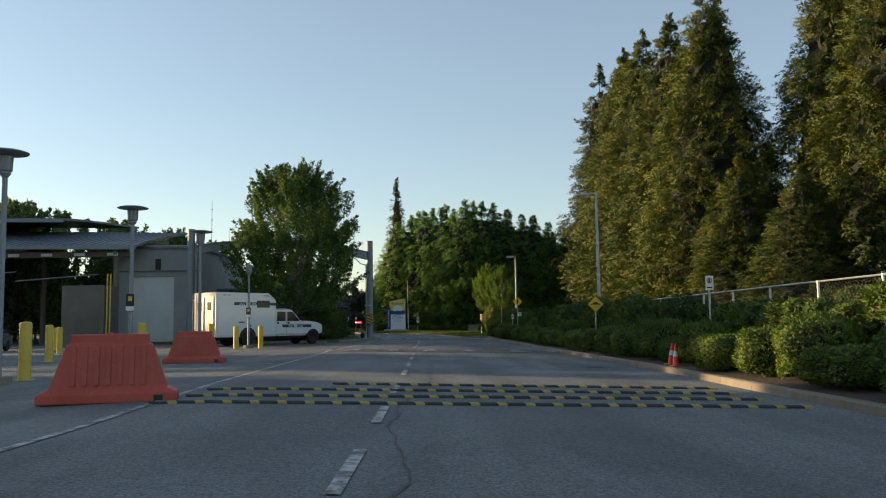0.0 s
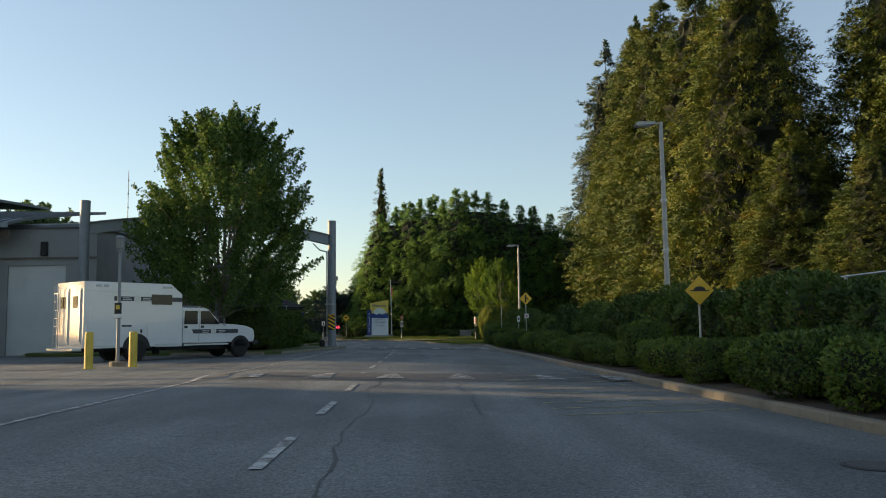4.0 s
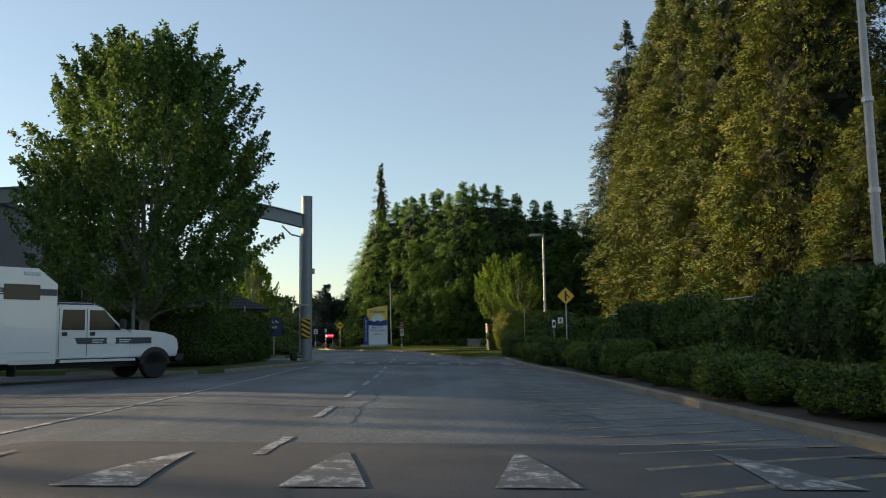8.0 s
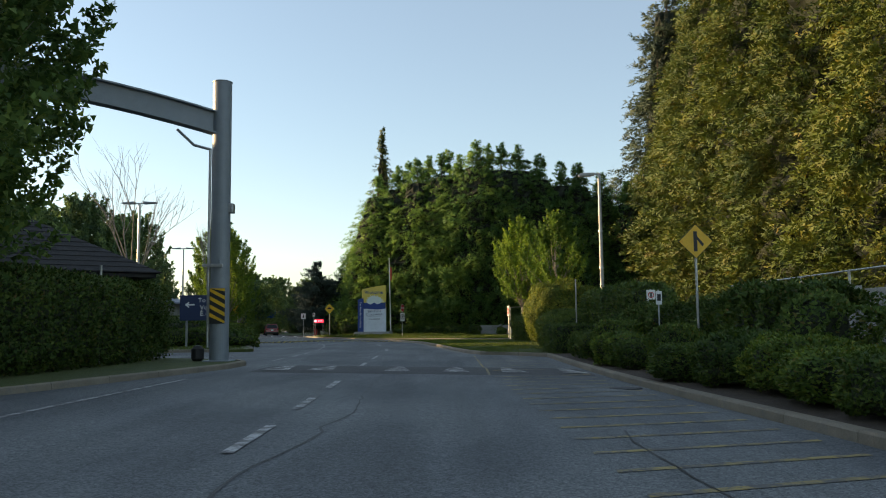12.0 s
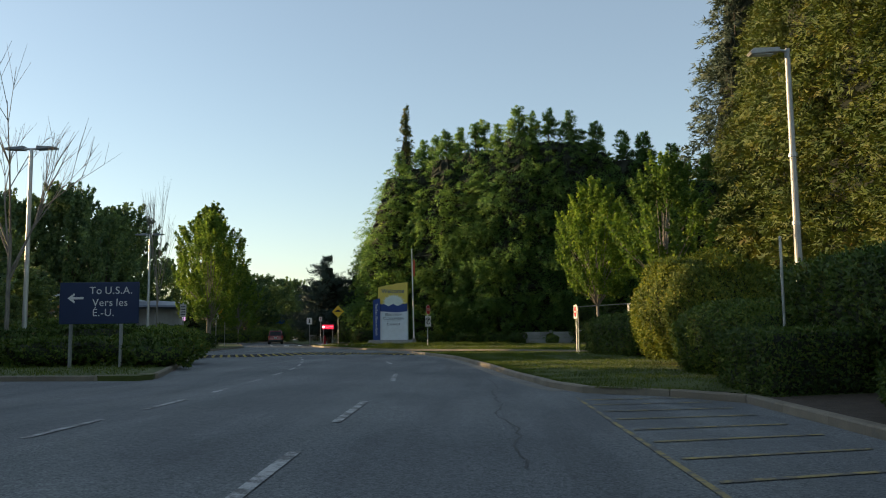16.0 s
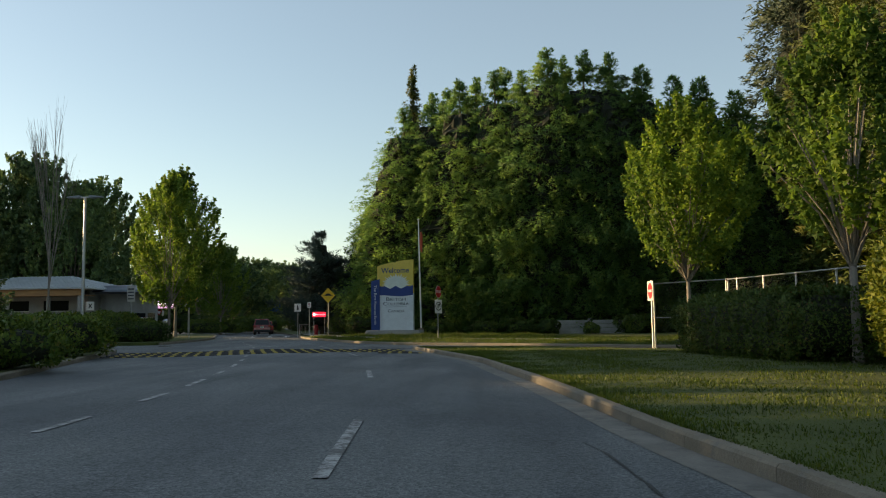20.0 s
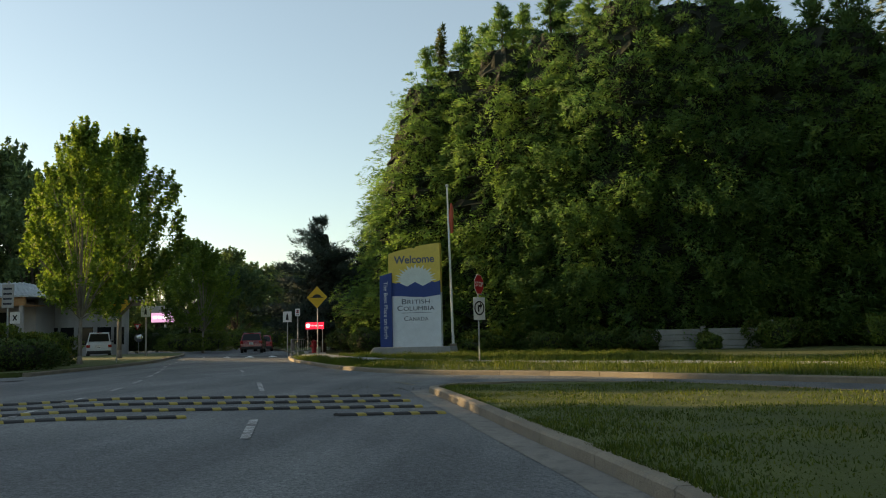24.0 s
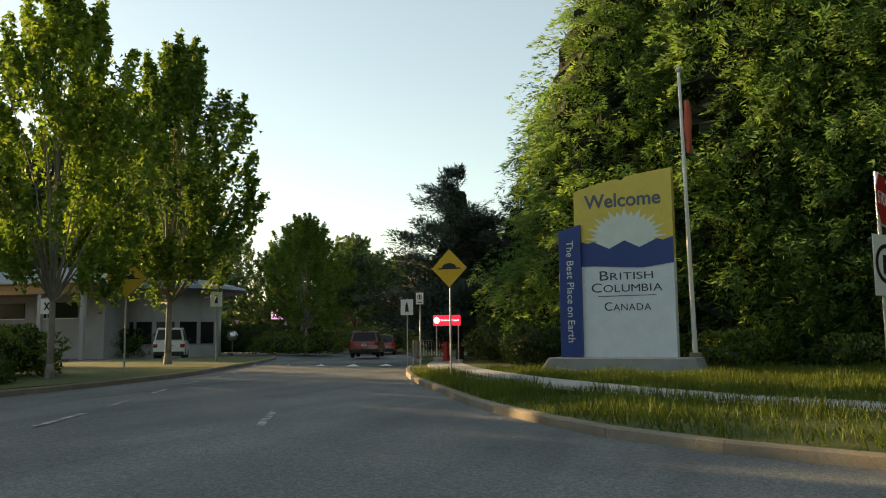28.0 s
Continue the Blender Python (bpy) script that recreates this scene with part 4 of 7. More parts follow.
def broadleaf(name, label, seed, H, crown_base, R, shoots, per, leaf, material, bark, shoot_len=1.3, fork=0.22, trunk=0.16, squash=1.0, group="broadleaf trees", upright=0.7):
    """A broadleaf tree: trunk, limbs and a crown of leafy shoots with gaps."""
    rng = np.random.default_rng(seed)
    root = tree(name, label, "tree", group)
    fz = max(1.2, H * fork)
    bm = tube((0, 0, -0.2), (0, 0, fz), trunk * 1.15, trunk * 0.85, 10)
    tube((0, 0, -0.25), (0, 0, 0.4), trunk * 1.7, trunk * 1.12, 10, bm)
    part("trunk", bm, bark, root, smooth=True)
    ch = H - crown_base
    u = rng.random(shoots)
    zt = u ** 0.85
    prof = np.sqrt(np.clip(1 - (2 * (zt - 0.36) / 1.28) ** 2, 0.02, 1)) if squash == 1.0 else np.clip(np.sin(math.pi * np.clip(zt * 0.86 + 0.16, 0, 1)) ** 0.8, 0.05, 1)
    az = rng.random(shoots) * 2 * math.pi
    deep = rng.random(shoots) ** 0.42
    rr = R * prof * deep * (1 + 0.16 * np.sin(2 * az + seed) + 0.10 * np.sin(5 * az + 7 * zt))
    foot = np.stack([rr * np.cos(az), rr * np.sin(az), crown_base + ch * zt * 0.93], 1)
    axis = unit(np.stack([np.cos(az) * (0.3 + 0.7 * deep), np.sin(az) * (0.3 + 0.7 * deep), upright + 0.9 * zt + rng.normal(0, 0.25, shoots)], 1) + rng.normal(0, 0.15, (shoots, 3)))
    bm = bmesh.new()
    for i in range(0, shoots, max(1, shoots // 26)):
        e = Vector(foot[i])
        m = Vector((e.x * 0.42, e.y * 0.42, fz + (e.z - fz) * 0.55))
        tube((0, 0, fz - 0.1), m, trunk * 0.42, trunk * 0.24, 6, bm)
        tube(m, e, trunk * 0.24, 0.015, 5, bm)
        tube(e, e + Vector(axis[i]) * shoot_len * 0.9, 0.018, 0.006, 4, bm)
    part("branchwork", bm, bark, root)
    k = np.repeat(np.arange(shoots), per)
    n = len(k)
    s = rng.random(n)
    c = foot[k] + axis[k] * (s * shoot_len * rng.uniform(0.7, 1.2, shoots)[k])[:, None] + rng.normal(0, 1, (n, 3)) * (0.20 * (1.25 - s) * min(1.0, R / 3.5))[:, None]
    c[:, 2] = np.maximum(c[:, 2], crown_base * 0.8)
    d = unit(rng.normal(0, 1, (n, 3)) + np.array([0, 0, -0.25]))
    side = unit(np.cross(d, rng.normal(0, 0.7, (n, 3)) + np.array([0, 0, 1.0])))
    L = leaf * rng.uniform(0.7, 1.3, n)
    v, q = sprays(c, d, side, L, L * 0.95)
    foliage("crown", v, q, material, root)
    return root


def hedge_mesh(name, seed, lx, ly, h, leaf, density, material, square=5.0, rough=0.05):
    """A clipped shrub or hedge: leaves all over a rounded block, over a near-black filling that paints the shade
    inside.
    """
    rng = np.random.default_rng(seed)
    area = 2 * (lx + ly) * h + lx * ly
    n = int(area * density)
    which = rng.random(n) * area
    a, b = rng.uniform(-1, 1, n), rng.uniform(-1, 1, n)
    p = np.zeros((n, 3))
    top = which < lx * ly
    xs = (~top) & (which < lx * ly + 2 * ly * h)
    ys = ~top & ~xs
    sg = np.where(rng.random(n) < 0.5, -1.0, 1.0)
    p[top] = np.stack([a, b, np.ones(n)], 1)[top]
    p[xs] = np.stack([sg, a, b], 1)[xs]
    p[ys] = np.stack([a, sg, b], 1)[ys]
    p[:, 2] = np.where(p[:, 2] < 0, p[:, 2] * 1.0, p[:, 2])
    nrm = unit(np.sign(p) * np.abs(p) ** (square - 1))
    p = p / (np.abs(p) ** square).sum(1)[:, None] ** (1 / square)
    half = np.array([lx / 2, ly / 2, h / 2])
    wob = 1 + rough * (np.sin(p[:, 0] * 4.1 * lx / 2 + seed) + np.sin(p[:, 1] * 3.7 * ly + 2 * seed) + np.sin(p[:, 2] * 5.3 + p[:, 0] * 2.2 * lx + seed * 3)) + rng.normal(0, 0.032, n)
    c = p * half * wob[:, None] + np.array([0, 0, h / 2])
    nrm = unit(nrm / half)
    d = unit(nrm * rng.uniform(0.1, 0.9, n)[:, None] + rng.normal(0, 0.7, (n, 3)) + np.array([0, 0, 0.3]))
    side = unit(np.cross(d, nrm + rng.normal(0, 0.5, (n, 3))))
    L = leaf * rng.uniform(0.7, 1.4, n)
    v, q = sprays(c - nrm * 0.02, d, side, L, L * 0.75)
    v, q, soft = turned_out(v, q, unit(nrm + rng.normal(0, 0.35, (n, 3))), 0.45)
    # closed block in the shade colour, just under the leaves
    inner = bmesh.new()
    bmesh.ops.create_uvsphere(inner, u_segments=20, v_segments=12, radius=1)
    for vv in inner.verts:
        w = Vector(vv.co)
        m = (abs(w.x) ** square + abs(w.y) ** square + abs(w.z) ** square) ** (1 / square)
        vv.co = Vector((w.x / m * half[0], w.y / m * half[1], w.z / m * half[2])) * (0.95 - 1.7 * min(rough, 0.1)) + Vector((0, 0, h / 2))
    return v, q, soft, inner


def hedge(name, label, at, rz, seed, lx, ly, h, leaf=0.07, density=330, material=None, square=5.0, rough=0.05, group="", category="hedge"):
    root = thing(name, at, label, category, rz, group)
    v, q, soft, inner = hedge_mesh(name, seed, lx, ly, h, leaf, density, material or BOX, square, rough)
    foliage("leaves", v, q, material or BOX, root, soft)
    part("inner_growth", inner, HEDGE_SHADE, root)
    return root


def at_pose(x, y, z, rz=0.0, s=1.0, sz=None):
    return pose(x, y, z, 0, 0, rz) @ Matrix.Diagonal((s, s, sz or s, 1))


def spread(protos, places, z_of):
    """Copies of the prototypes at places (x, y, scale, height scale); the first use moves the prototype itself."""
    used = set()
    rp = random.Random(11)
    for i, (x, y, s, sz) in enumerate(places):
        ob = protos[i % len(protos)]
        m = at_pose(x, y, z_of(x, y), rp.uniform(0, 360), s, sz)
        if ob.name in used:
            c = copy_thing(ob, Matrix.Identity(4))
            c.matrix_basis = m
        else:
            used.add(ob.name)
            ob.matrix_basis = m


# tall spruces beyond the fence
spruces = [conifer("spruce_tree", "tall dark green spruce with drooping boughs and browned tips", 21 + i, 42, 13.8, 3500, 46, 0.35, SPRUCE, "spruce", 0.01, "tall spruces", 0.34, 2.0, 0.50) for i in range(3)]
spread(spruces, [(x, y, s, h / 42) for x, y, s, h in ((36.5, 163, 0.98, 47), (36, 157, 1.05, 52), (35, 150, 1.05, 51), (32.5, 142, 1.05, 49), (33.0, 130, 1.1, 48), (34.0, 118, 1.1, 46), (35, 104, 1.02, 46), (48, 97, 1.0, 48), (49.5, 87, 1.0, 48), (52, 76, 1.0, 46), (37, 84, 0.60, 17), (34, 93, 0.62, 20), (32, 123, 0.7, 22))], lambda x, y: 0.0)
blue = [conifer("spruce_tree", "tall blue-grey spruce with open layered boughs", 27, 42, 9.0, 1500, 34, 0.40, BLUE_SPRUCE, "spruce", 0.03, "tall spruces", 0.30, 1.6, 0.42)]
spread(blue, ((33.5, 169, 1.55, 1.3), (30.5, 164, 0.95, 0.98)), lambda x, y: 0.0)
# the wall of tall cedars behind the welcome sign
cedars = [conifer("cedar_tree", "dense dark green cedar with feathery sprays", 41 + i, 22, 5.0, 1700, 62, 0.215, CEDAR, "cedar", 0.01, "tall cedars", 0.28, 1.35, 0.56) for i in range(3)]
spread(cedars, [(x, y, s, h / 22) for x, y, s, h in ((-8.8, 160.0, 1.28, 21.4), (-6.0, 160, 1.25, 22.6), (-3.4, 157.4, 1.3, 23.0), (-0.2, 156.4, 1.3, 23.6), (2.2, 155.0, 1.3, 23.0), (4.3, 153.8, 1.35, 24.6), (7.4, 153.4, 1.3, 24.0), (9.6, 153.2, 1.3, 23.8), (-4.6, 162, 1.3, 23.6), (0.8, 158.5, 1.35, 24.4), (5.8, 156.6, 1.3, 24.6), (-2.0, 159.6, 1.3, 23.8))], lambda x, y: 0.0)
far_cedars = [conifer("cedar_tree", "dense dark green cedar with feathery sprays", 47 + i, 20, 5.0, 1150, 46, 0.28, CEDAR, "cedar", 0.01, "tall cedars", 0.30, 1.5, 0.52) for i in range(2)]
spread(far_cedars, [(x, y, s, h / 20) for x, y, s, h in ((12.2, 153, 1.3, 22.4), (14.8, 152.6, 1.25, 21.4), (16.9, 152.4, 1.25, 21.2), (19.6, 151.8, 1.2, 19.8), (22.6, 150.6, 1.05, 18.4), (26, 149.5, 1.05, 18.2), (30, 148, 1.05, 18.4), (34.5, 146, 1.1, 19), (39, 143, 1.1, 19), (-11.0, 168, 1.15, 18.0), (-8.5, 176, 1.1, 22))], lambda x, y: 0.0)
lone = conifer("spruce_tree", "tall narrow spruce rising above the cedars", 77, 36, 5.6, 1300, 24, 0.45, SPRUCE, "spruce", 0.02, "tall spruces", 0.28, 1.6, 0.40)
lone.matrix_basis = at_pose(-10.9, 194.8, 0, 30)
# dark pines past the bend
pines = [conifer("pine_tree", "dark blue-green pine with upswept boughs and a broken outline", 61 + i, 10, 4.2, 1500, 36, 0.22, PINE, "pine", 0.08, "pines", 0.26, 1.15, 0.34) for i in range(2)]
spread(pines, ((-17.4, 163.8, 1.15, 1.02), (-14.4, 165.0, 1.15, 0.92), (-19.0, 173.5, 1.0, 0.86), (-12.0, 166.5, 1.1, 0.88), (-15.5, 178, 1.1, 0.9), (-11.4, 160.5, 0.7, 0.7)), lambda x, y: 0.1)

# the big maple by the lot
big = broadleaf("maple_tree", "large dense green maple by the lot", 5, 13.7, 2.4, 4.8, 620, 150, 0.155, MAPLE, GREY_BARK, 1.8, 0.15, 0.24, group="maples")
big.matrix_basis = at_pose(-12.1, 66.4, 0.15, 40)
# young maples on the islands and the lawn
youngs = [broadleaf("young_maple_tree", "young maple with fresh yellow-green leaves", 90 + i, 10.0, 1.9, 2.35, 175, 165, 0.135, YOUNG, GREY_BARK, 1.25, 0.2, 0.085, 0.9, group="young maples", upright=1.7) for i in range(3)]
spread(youngs, ((-24.3, 142.4, 1.12, 1.17), (-28.6, 154.8, 1.6, 1.42), (-41.5, 197, 1.7, 1.25), (-31.5, 176, 1.2, 0.95)), lambda x, y: 0.12)
lawn_maple = broadleaf("young_maple_tree", "young maple with a full yellow-green crown by the no entry sign", 98, 9.0, 3.0, 2.15, 150, 165, 0.13, YOUNG, GREY_BARK, 1.2, 0.28, 0.085, 0.9, group="young maples", upright=1.5)
lawn_maple.matrix_basis = at_pose(6.2, 114.6, 0.1, 20)
lawn_maple = broadleaf("young_maple_tree", "young maple with a bare pale trunk beside the lawn hedge", 97, 7.7, 2.9, 1.8, 95, 150, 0.13, YOUNG, GREY_BARK, 1.2, 0.3, 0.10, 0.9, group="young maples", upright=1.3)
lawn_maple.matrix_basis = at_pose(7.3, 103.4, 0.1, 60)
# dark trees all round, many added out of view to shade the road from the low sun
darks = [broadleaf("broadleaf_tree", "dark green full-crowned tree, many of the kind added unseen for shade", 120 + i, 14.0, 1.2, 4.8, 260, 62, 0.32, DARKLEAF, BARK, 1.5, 0.15, 0.2, group="background trees") for i in range(3)]
rt = random.Random(8)
# coarse trees of an unseen row at x = -72, added only to cast shade
shade_protos = [broadleaf("broadleaf_tree", "dark green full-crowned tree, many of the kind added unseen for shade", 130 + i, 14.0, 0.8, 4.4, 180, 14, 1.05, DARKLEAF, BARK, 1.5, 0.15, 0.2, group="background trees") for i in range(2)]
shade_row = []
y = -40.0
while y < 133:
    # gaps let bands of sun fall across the road
    if not (35.0 < y < 44.0 or 54.5 < y < 71.5):
        shade_row.append((-72 + rt.uniform(-1.5, 1.5), y, rt.uniform(0.95, 1.15), rt.uniform(1.22, 1.42) * (1.15 if y < 52 else 1.0 if y < 94 else 0.80 if y < 122 else 1.08)))
    y += rt.uniform(3.6, 4.6)
# added to shape the shade on lawn, hedges and road; few come into view
shade_places = [(x, y, 0.55 + h / 28 * 0.9, h / 14) for x, y, h in ((-51, 98, 17), (-46.5, 98, 15.7), (-40.3, 101.5, 14.6), (-43, 109.7, 9.0), (-43, 113.8, 8.8), (-42.5, 117.5, 9.2), (-41, 121.0, 9.9), (-41, 125.0, 9.9), (-41, 129.5, 7.6), (-36.9, 95, 12.8), (-44, 86, 13), (-52, 95, 15), (-36, 122, 12), (-47, 133, 8.4), (-46.5, 136.6, 8.6), (-46.5, 140, 8.5), (-47.5, 144.2, 8.5), (-46, 148.5, 8.3), (-47, 153, 8.6))]
shade_row.append((-72.5, 145.0, 1.1, 1.2))
spread(shade_protos, shade_row, lambda x, y: -0.2)
# the first three stand out of view, added to shade the cedars' left flank
places = [(x, y, 0.55 + h / 28 * 0.9, h / 14) for x, y, h in ((-69, 176, 22), (-68, 183, 22), (-71, 190, 22), (-66, 194, 24), (-62, 190, 24), (-56, 196, 22), (-55, 188, 20), (-38, 203, 10), (-34.5, 206, 9.5), (-29, 214, 9.5), (-64, 208, 22), (-72, 226, 18), (-80, 250, 20), (-73, 257, 19), (-60, 257, 17), (-53, 247, 15), (-46, 244, 14), (-39, 240, 13), (-90, 246, 22), (-59, 119, 9.4), (-53, 113, 9.0), (-47, 118, 8.6), (-65, 126, 9.6), (-42, 96, 7.4), (-38, 226, 12), (-47, 226, 15), (-22, 224, 11), (-14, 216, 11), (-30, 234, 12))]
spread(darks, places + shade_places, lambda x, y: -0.2)

# unseen trees added in the row's gap: crowns shade hedges, sun passes beneath
high_shade_trees = [broadleaf("broadleaf_tree", "tall bare-trunked tree added out of view, its high crown shading the hedges", 140, 25.0, 15.6, 4.6, 260, 18, 1.0, DARKLEAF, BARK, 1.5, 0.6, 0.25, group="background trees")]
spread(high_shade_trees, ((-72, 58.5, 1.0, 1.0), (-72, 64.0, 1.0, 1.0), (-72, 69.0, 1.0, 1.0)), lambda x, y: -0.2)

# hedges and shrubs along the planting bed
shrubs = [hedge("clipped_shrub", "clipped rounded green shrub beside the kerb", (0, 0, 0), 0, 200 + i, 1.55, 1.7, 1.12, 0.062, 800, BOX, 2.5 + 0.45 * i, 0.06, "clipped shrubs", "shrub") for i in range(4)]
row = []
y = 12.2
rs = random.Random(5)
while y < 82:
    row.append((edge_x(KERB_R, y) + 1.15 + rs.uniform(-0.2, 0.3), y, rs.uniform(0.82, 1.12), rs.uniform(0.68, 1.18)))
    y += rs.uniform(1.75, 2.35)
spread(shrubs, row, lambda x, y: bed_top(x, y) - 0.05)
talls = [hedge("tall_hedge", "tall loose laurel hedge behind the clipped shrubs", (0, 0, 0), 0, 300 + i, 2.4, 4.6, 2.2, 0.095, 420, LAUREL, 2.7, 0.14, "tall hedge rows") for i in range(3)]
# the row has one gap, where the fence and the panel wall show
for i, y in enumerate(v for v in np.arange(11, 84, 4.1) if not 63 < v < 66):
    x = edge_x(KERB_R, y) + 3.3 + rs.uniform(-0.2, 0.25)
    m = at_pose(x, y, bed_top(x, y) - 0.1, rs.choice((0, 180)) + rs.uniform(-4, 4), 1.0, rs.uniform(0.84, 1.16) * (0.80 if y < 34 else 0.88 if y < 62 else 0.88))
    if i < 3:
        talls[i].matrix_basis = m
    else:
        copy_thing(talls[i % 3], Matrix.Identity(4)).matrix_basis = m
hedge("tall_hedge", "tall green hedge in front of the street lamp", (7.6, 84.6, -0.1), 3, 410, 1.9, 11.0, 2.75, 0.085, 420, BOX, 4.5, 0.04, "tall hedge rows")
hedge("low_box_hedge", "low square-clipped box hedge at the bed's corner", (5.75, 85.7, -0.1), 4, 401, 2.2, 2.6, 1.3, 0.06, 800, BOX, 9.0, 0.02)
hedge("round_hedge", "large dark rounded hedge beside the lawn", (6.5, 89.9, -0.1), 8, 402, 3.3, 5.2, 2.0, 0.056, 1150, BOX, 2.8, 0.022)
hedge("golden_hedge", "tall golden-leaved hedge in evening light", (6.7, 95.3, -0.1), 5, 403, 4.0, 4.8, 3.55, 0.07, 1050, GOLD, 2.4, 0.045)
hedge("lawn_hedge", "dark clipped hedge along the lawn's back", (6.9, 108.0, 0.0), 5, 404, 2.9, 10.5, 1.95, 0.07, 520, LAUREL, 4.0, 0.05)
hedge("lawn_hedge", "dark loose hedge behind the lawn", (8.6, 98.8, 0.0), 5, 405, 2.6, 7.0, 2.5, 0.10, 380, LAUREL, 4.0, 0.06)
hedge("far_hedge", "tall dark overgrown hedge closing the distance", (-58, 264, 0.0), 0, 407, 80, 5, 7.5, 0.55, 9, LAUREL, 3.0, 0.2)
hedge("boundary_hedge", "dark clipped hedge beside the grass strip", (-12.3, 73.4, 0.1), 0, 406, 6.2, 12.2, 2.6, 0.085, 420, LAUREL, 6.0, 0.02)
for i, (x, y, lx, ly, h) in enumerate(((-16, 100, 5, 3.4, 1.1), (-20.5, 101, 5, 4, 1.5), (-14.2, 104.5, 3.2, 3.4, 1.25), (-18, 107, 5, 4, 1.7), (-17, 112.5, 3.4, 4, 1.5), (-18.6, 117, 2.6, 3, 1.3), (-22, 112, 5, 5, 2.0), (-26, 104, 6, 5, 1.9), (-12.0, 98.6, 2.6, 2.2, 0.95),
                                        (-23.6, 135.4, 3.0, 3.6, 1.3), (-26.8, 137.5, 4, 4, 2.0), (-24.6, 139.4, 2.2, 2.6, 0.8), (-27.5, 143, 4, 4, 1.6), (-31, 141, 4, 5, 1.9), (-33, 178, 7, 4, 1.6), (-40, 182, 8, 4, 2.2), (-30, 186, 7, 4, 2.0), (-24.5, 191, 7, 4, 2.2), (-46, 176, 6, 5, 2.0))):
    hedge("island_shrub", "dark green loose shrub on the island", (x, y, 0.05), i * 37, 420 + i, lx, ly, h, 0.11, 200, LAUREL if i % 2 else BOX, 3.0, 0.09, "island shrubs", "shrub")
for i, (x, y, lx, ly, h) in enumerate(((-11.6, 152.5, 2.6, 2.2, 1.5), (-4.6, 151.4, 2.6, 2.0, 1.2), (-1.5, 149.8, 3.4, 2.0, 1.0), (1.5, 149.2, 3, 2, 1.2), (10.4, 147.2, 4, 2, 1.4), (15, 146.4, 4, 2, 1.5), (-13.8, 158, 3, 3, 2.0), (-5.4, 148.6, 1.6, 1.4, 0.8), (3.4, 146.6, 1.6, 1.2, 1.1), (6.7, 146.3, 1.4, 1.0, 0.8), (9.8, 146.0, 1.8, 1.2, 1.2))):
    hedge("wild_shrub", "loose wild shrub under the cedars", (x, y, 0.1), i * 53, 450 + i, lx, ly, h, 0.11, 300, BOX if i % 2 else LAUREL, 2.4, 0.14, "wild shrubs", "shrub")


def bare_tree(at, seed, H, label, open_by=0.45, girth=1.0):
    rb = random.Random(seed)
    root = thing("bare_tree", at, label, "tree", group="bare trees")
    part("trunk", tube((0, 0, -0.1), (0, 0, H * 0.45), 0.11 * girth, 0.07 * girth, 8), GREY_BARK, root)
    bm = bmesh.new()

    def twig(p, d, length, r, depth):
        e = p + d * length
        tube(p, e, r, r * 0.55, 5, bm)
        if depth:
            for _ in range(3):
                nd = (d + Vector((rb.uniform(-1.1, 1.1) * open_by, rb.uniform(-1.1, 1.1) * open_by, rb.uniform(-0.1, 0.4)))).normalized()
                twig(p.lerp(e, rb.uniform(0.5, 1.0)), nd, length * rb.uniform(0.55, 0.8), r * 0.55, depth - 1)
    for i in range(6):
        a = i * 1.05 + rb.uniform(-0.3, 0.3)
        twig(Vector((0, 0, H * (0.28 + 0.03 * i))), Vector((math.cos(a) * open_by, math.sin(a) * open_by, 1)).normalized(), H * 0.3, 0.05 * girth, 3)
    part("branchwork", bm, GREY_BARK, root)
    return root


bare_tree((-19.8, 102.5, 0.1), 3, 12.0, "leafless grey tree with fine upright twigs")
bare_tree((-18.6, 115.4, 0.1), 6, 9.2, "slim leafless grey tree with upright shoots", 0.14, 0.45)


def grass_patch(name, label, count, place, height, seed, wide=0.02):
    rng = np.random.default_rng(seed)
    c = np.array([place(rng) for _ in range(count)])
    d = unit(rng.normal(0, 0.35, (count, 3)) + np.array([0, 0, 1.0]))
    side = unit(np.cross(d, rng.normal(0, 1, (count, 3))))
    L = height * rng.uniform(0.5, 1.5, count) * (1 + 0.55 * np.sin(c[:, 0] * 2.1 + 1.3 * np.sin(c[:, 1] * 1.7)) * np.sin(c[:, 1] * 1.9 + c[:, 0] * 0.6))
    v, q = sprays(c, d, side, L, wide * rng.uniform(0.8, 1.6, count))
    ob = foliage(name, v, q, GRASS)
    return tagged(ob, label, "grass", kind="stuff")


def on_lawn(rng):
    y = 85.8 + rng.random() * 37.5
    a = edge_x(KERB_R, y) + 0.16
    x = a + rng.random() ** 2.0 * (min(a + 9.0, slip_edge(y) - 0.15) - a)
    return x, y, lawn_top(x, y) - 0.01


def on_far(rng):
    while True:
        y, u = 119.6 + rng.random() * 30, rng.random()
        a = edge_x(KERB_F, y) + 0.2
        x = a + u * (24 - a if y < 134 else 14)
        w = edge_x(WALK_L, y)
        if x < w + 0.3 or x > w + 1.6:
            return x, y, far_top(x, y) - 0.01


def on_island(rng):
    while True:
        x, y = -22 + rng.random() * 12.5, 91.9 + rng.random() * 8
        if x < -9.8 - (y - 91.5) * 0.29:
            return x, y, 0.13


grass_patch("lawn_grass", "short mown grass blades of the lawn", 90000, on_lawn, 0.045, 1, 0.018)
grass_patch("verge_grass", "long unmown grass on the far verge", 130000, on_far, 0.17, 2, 0.016)
grass_patch("island_grass", "short dry grass on the island", 6000, on_island, 0.08, 3)


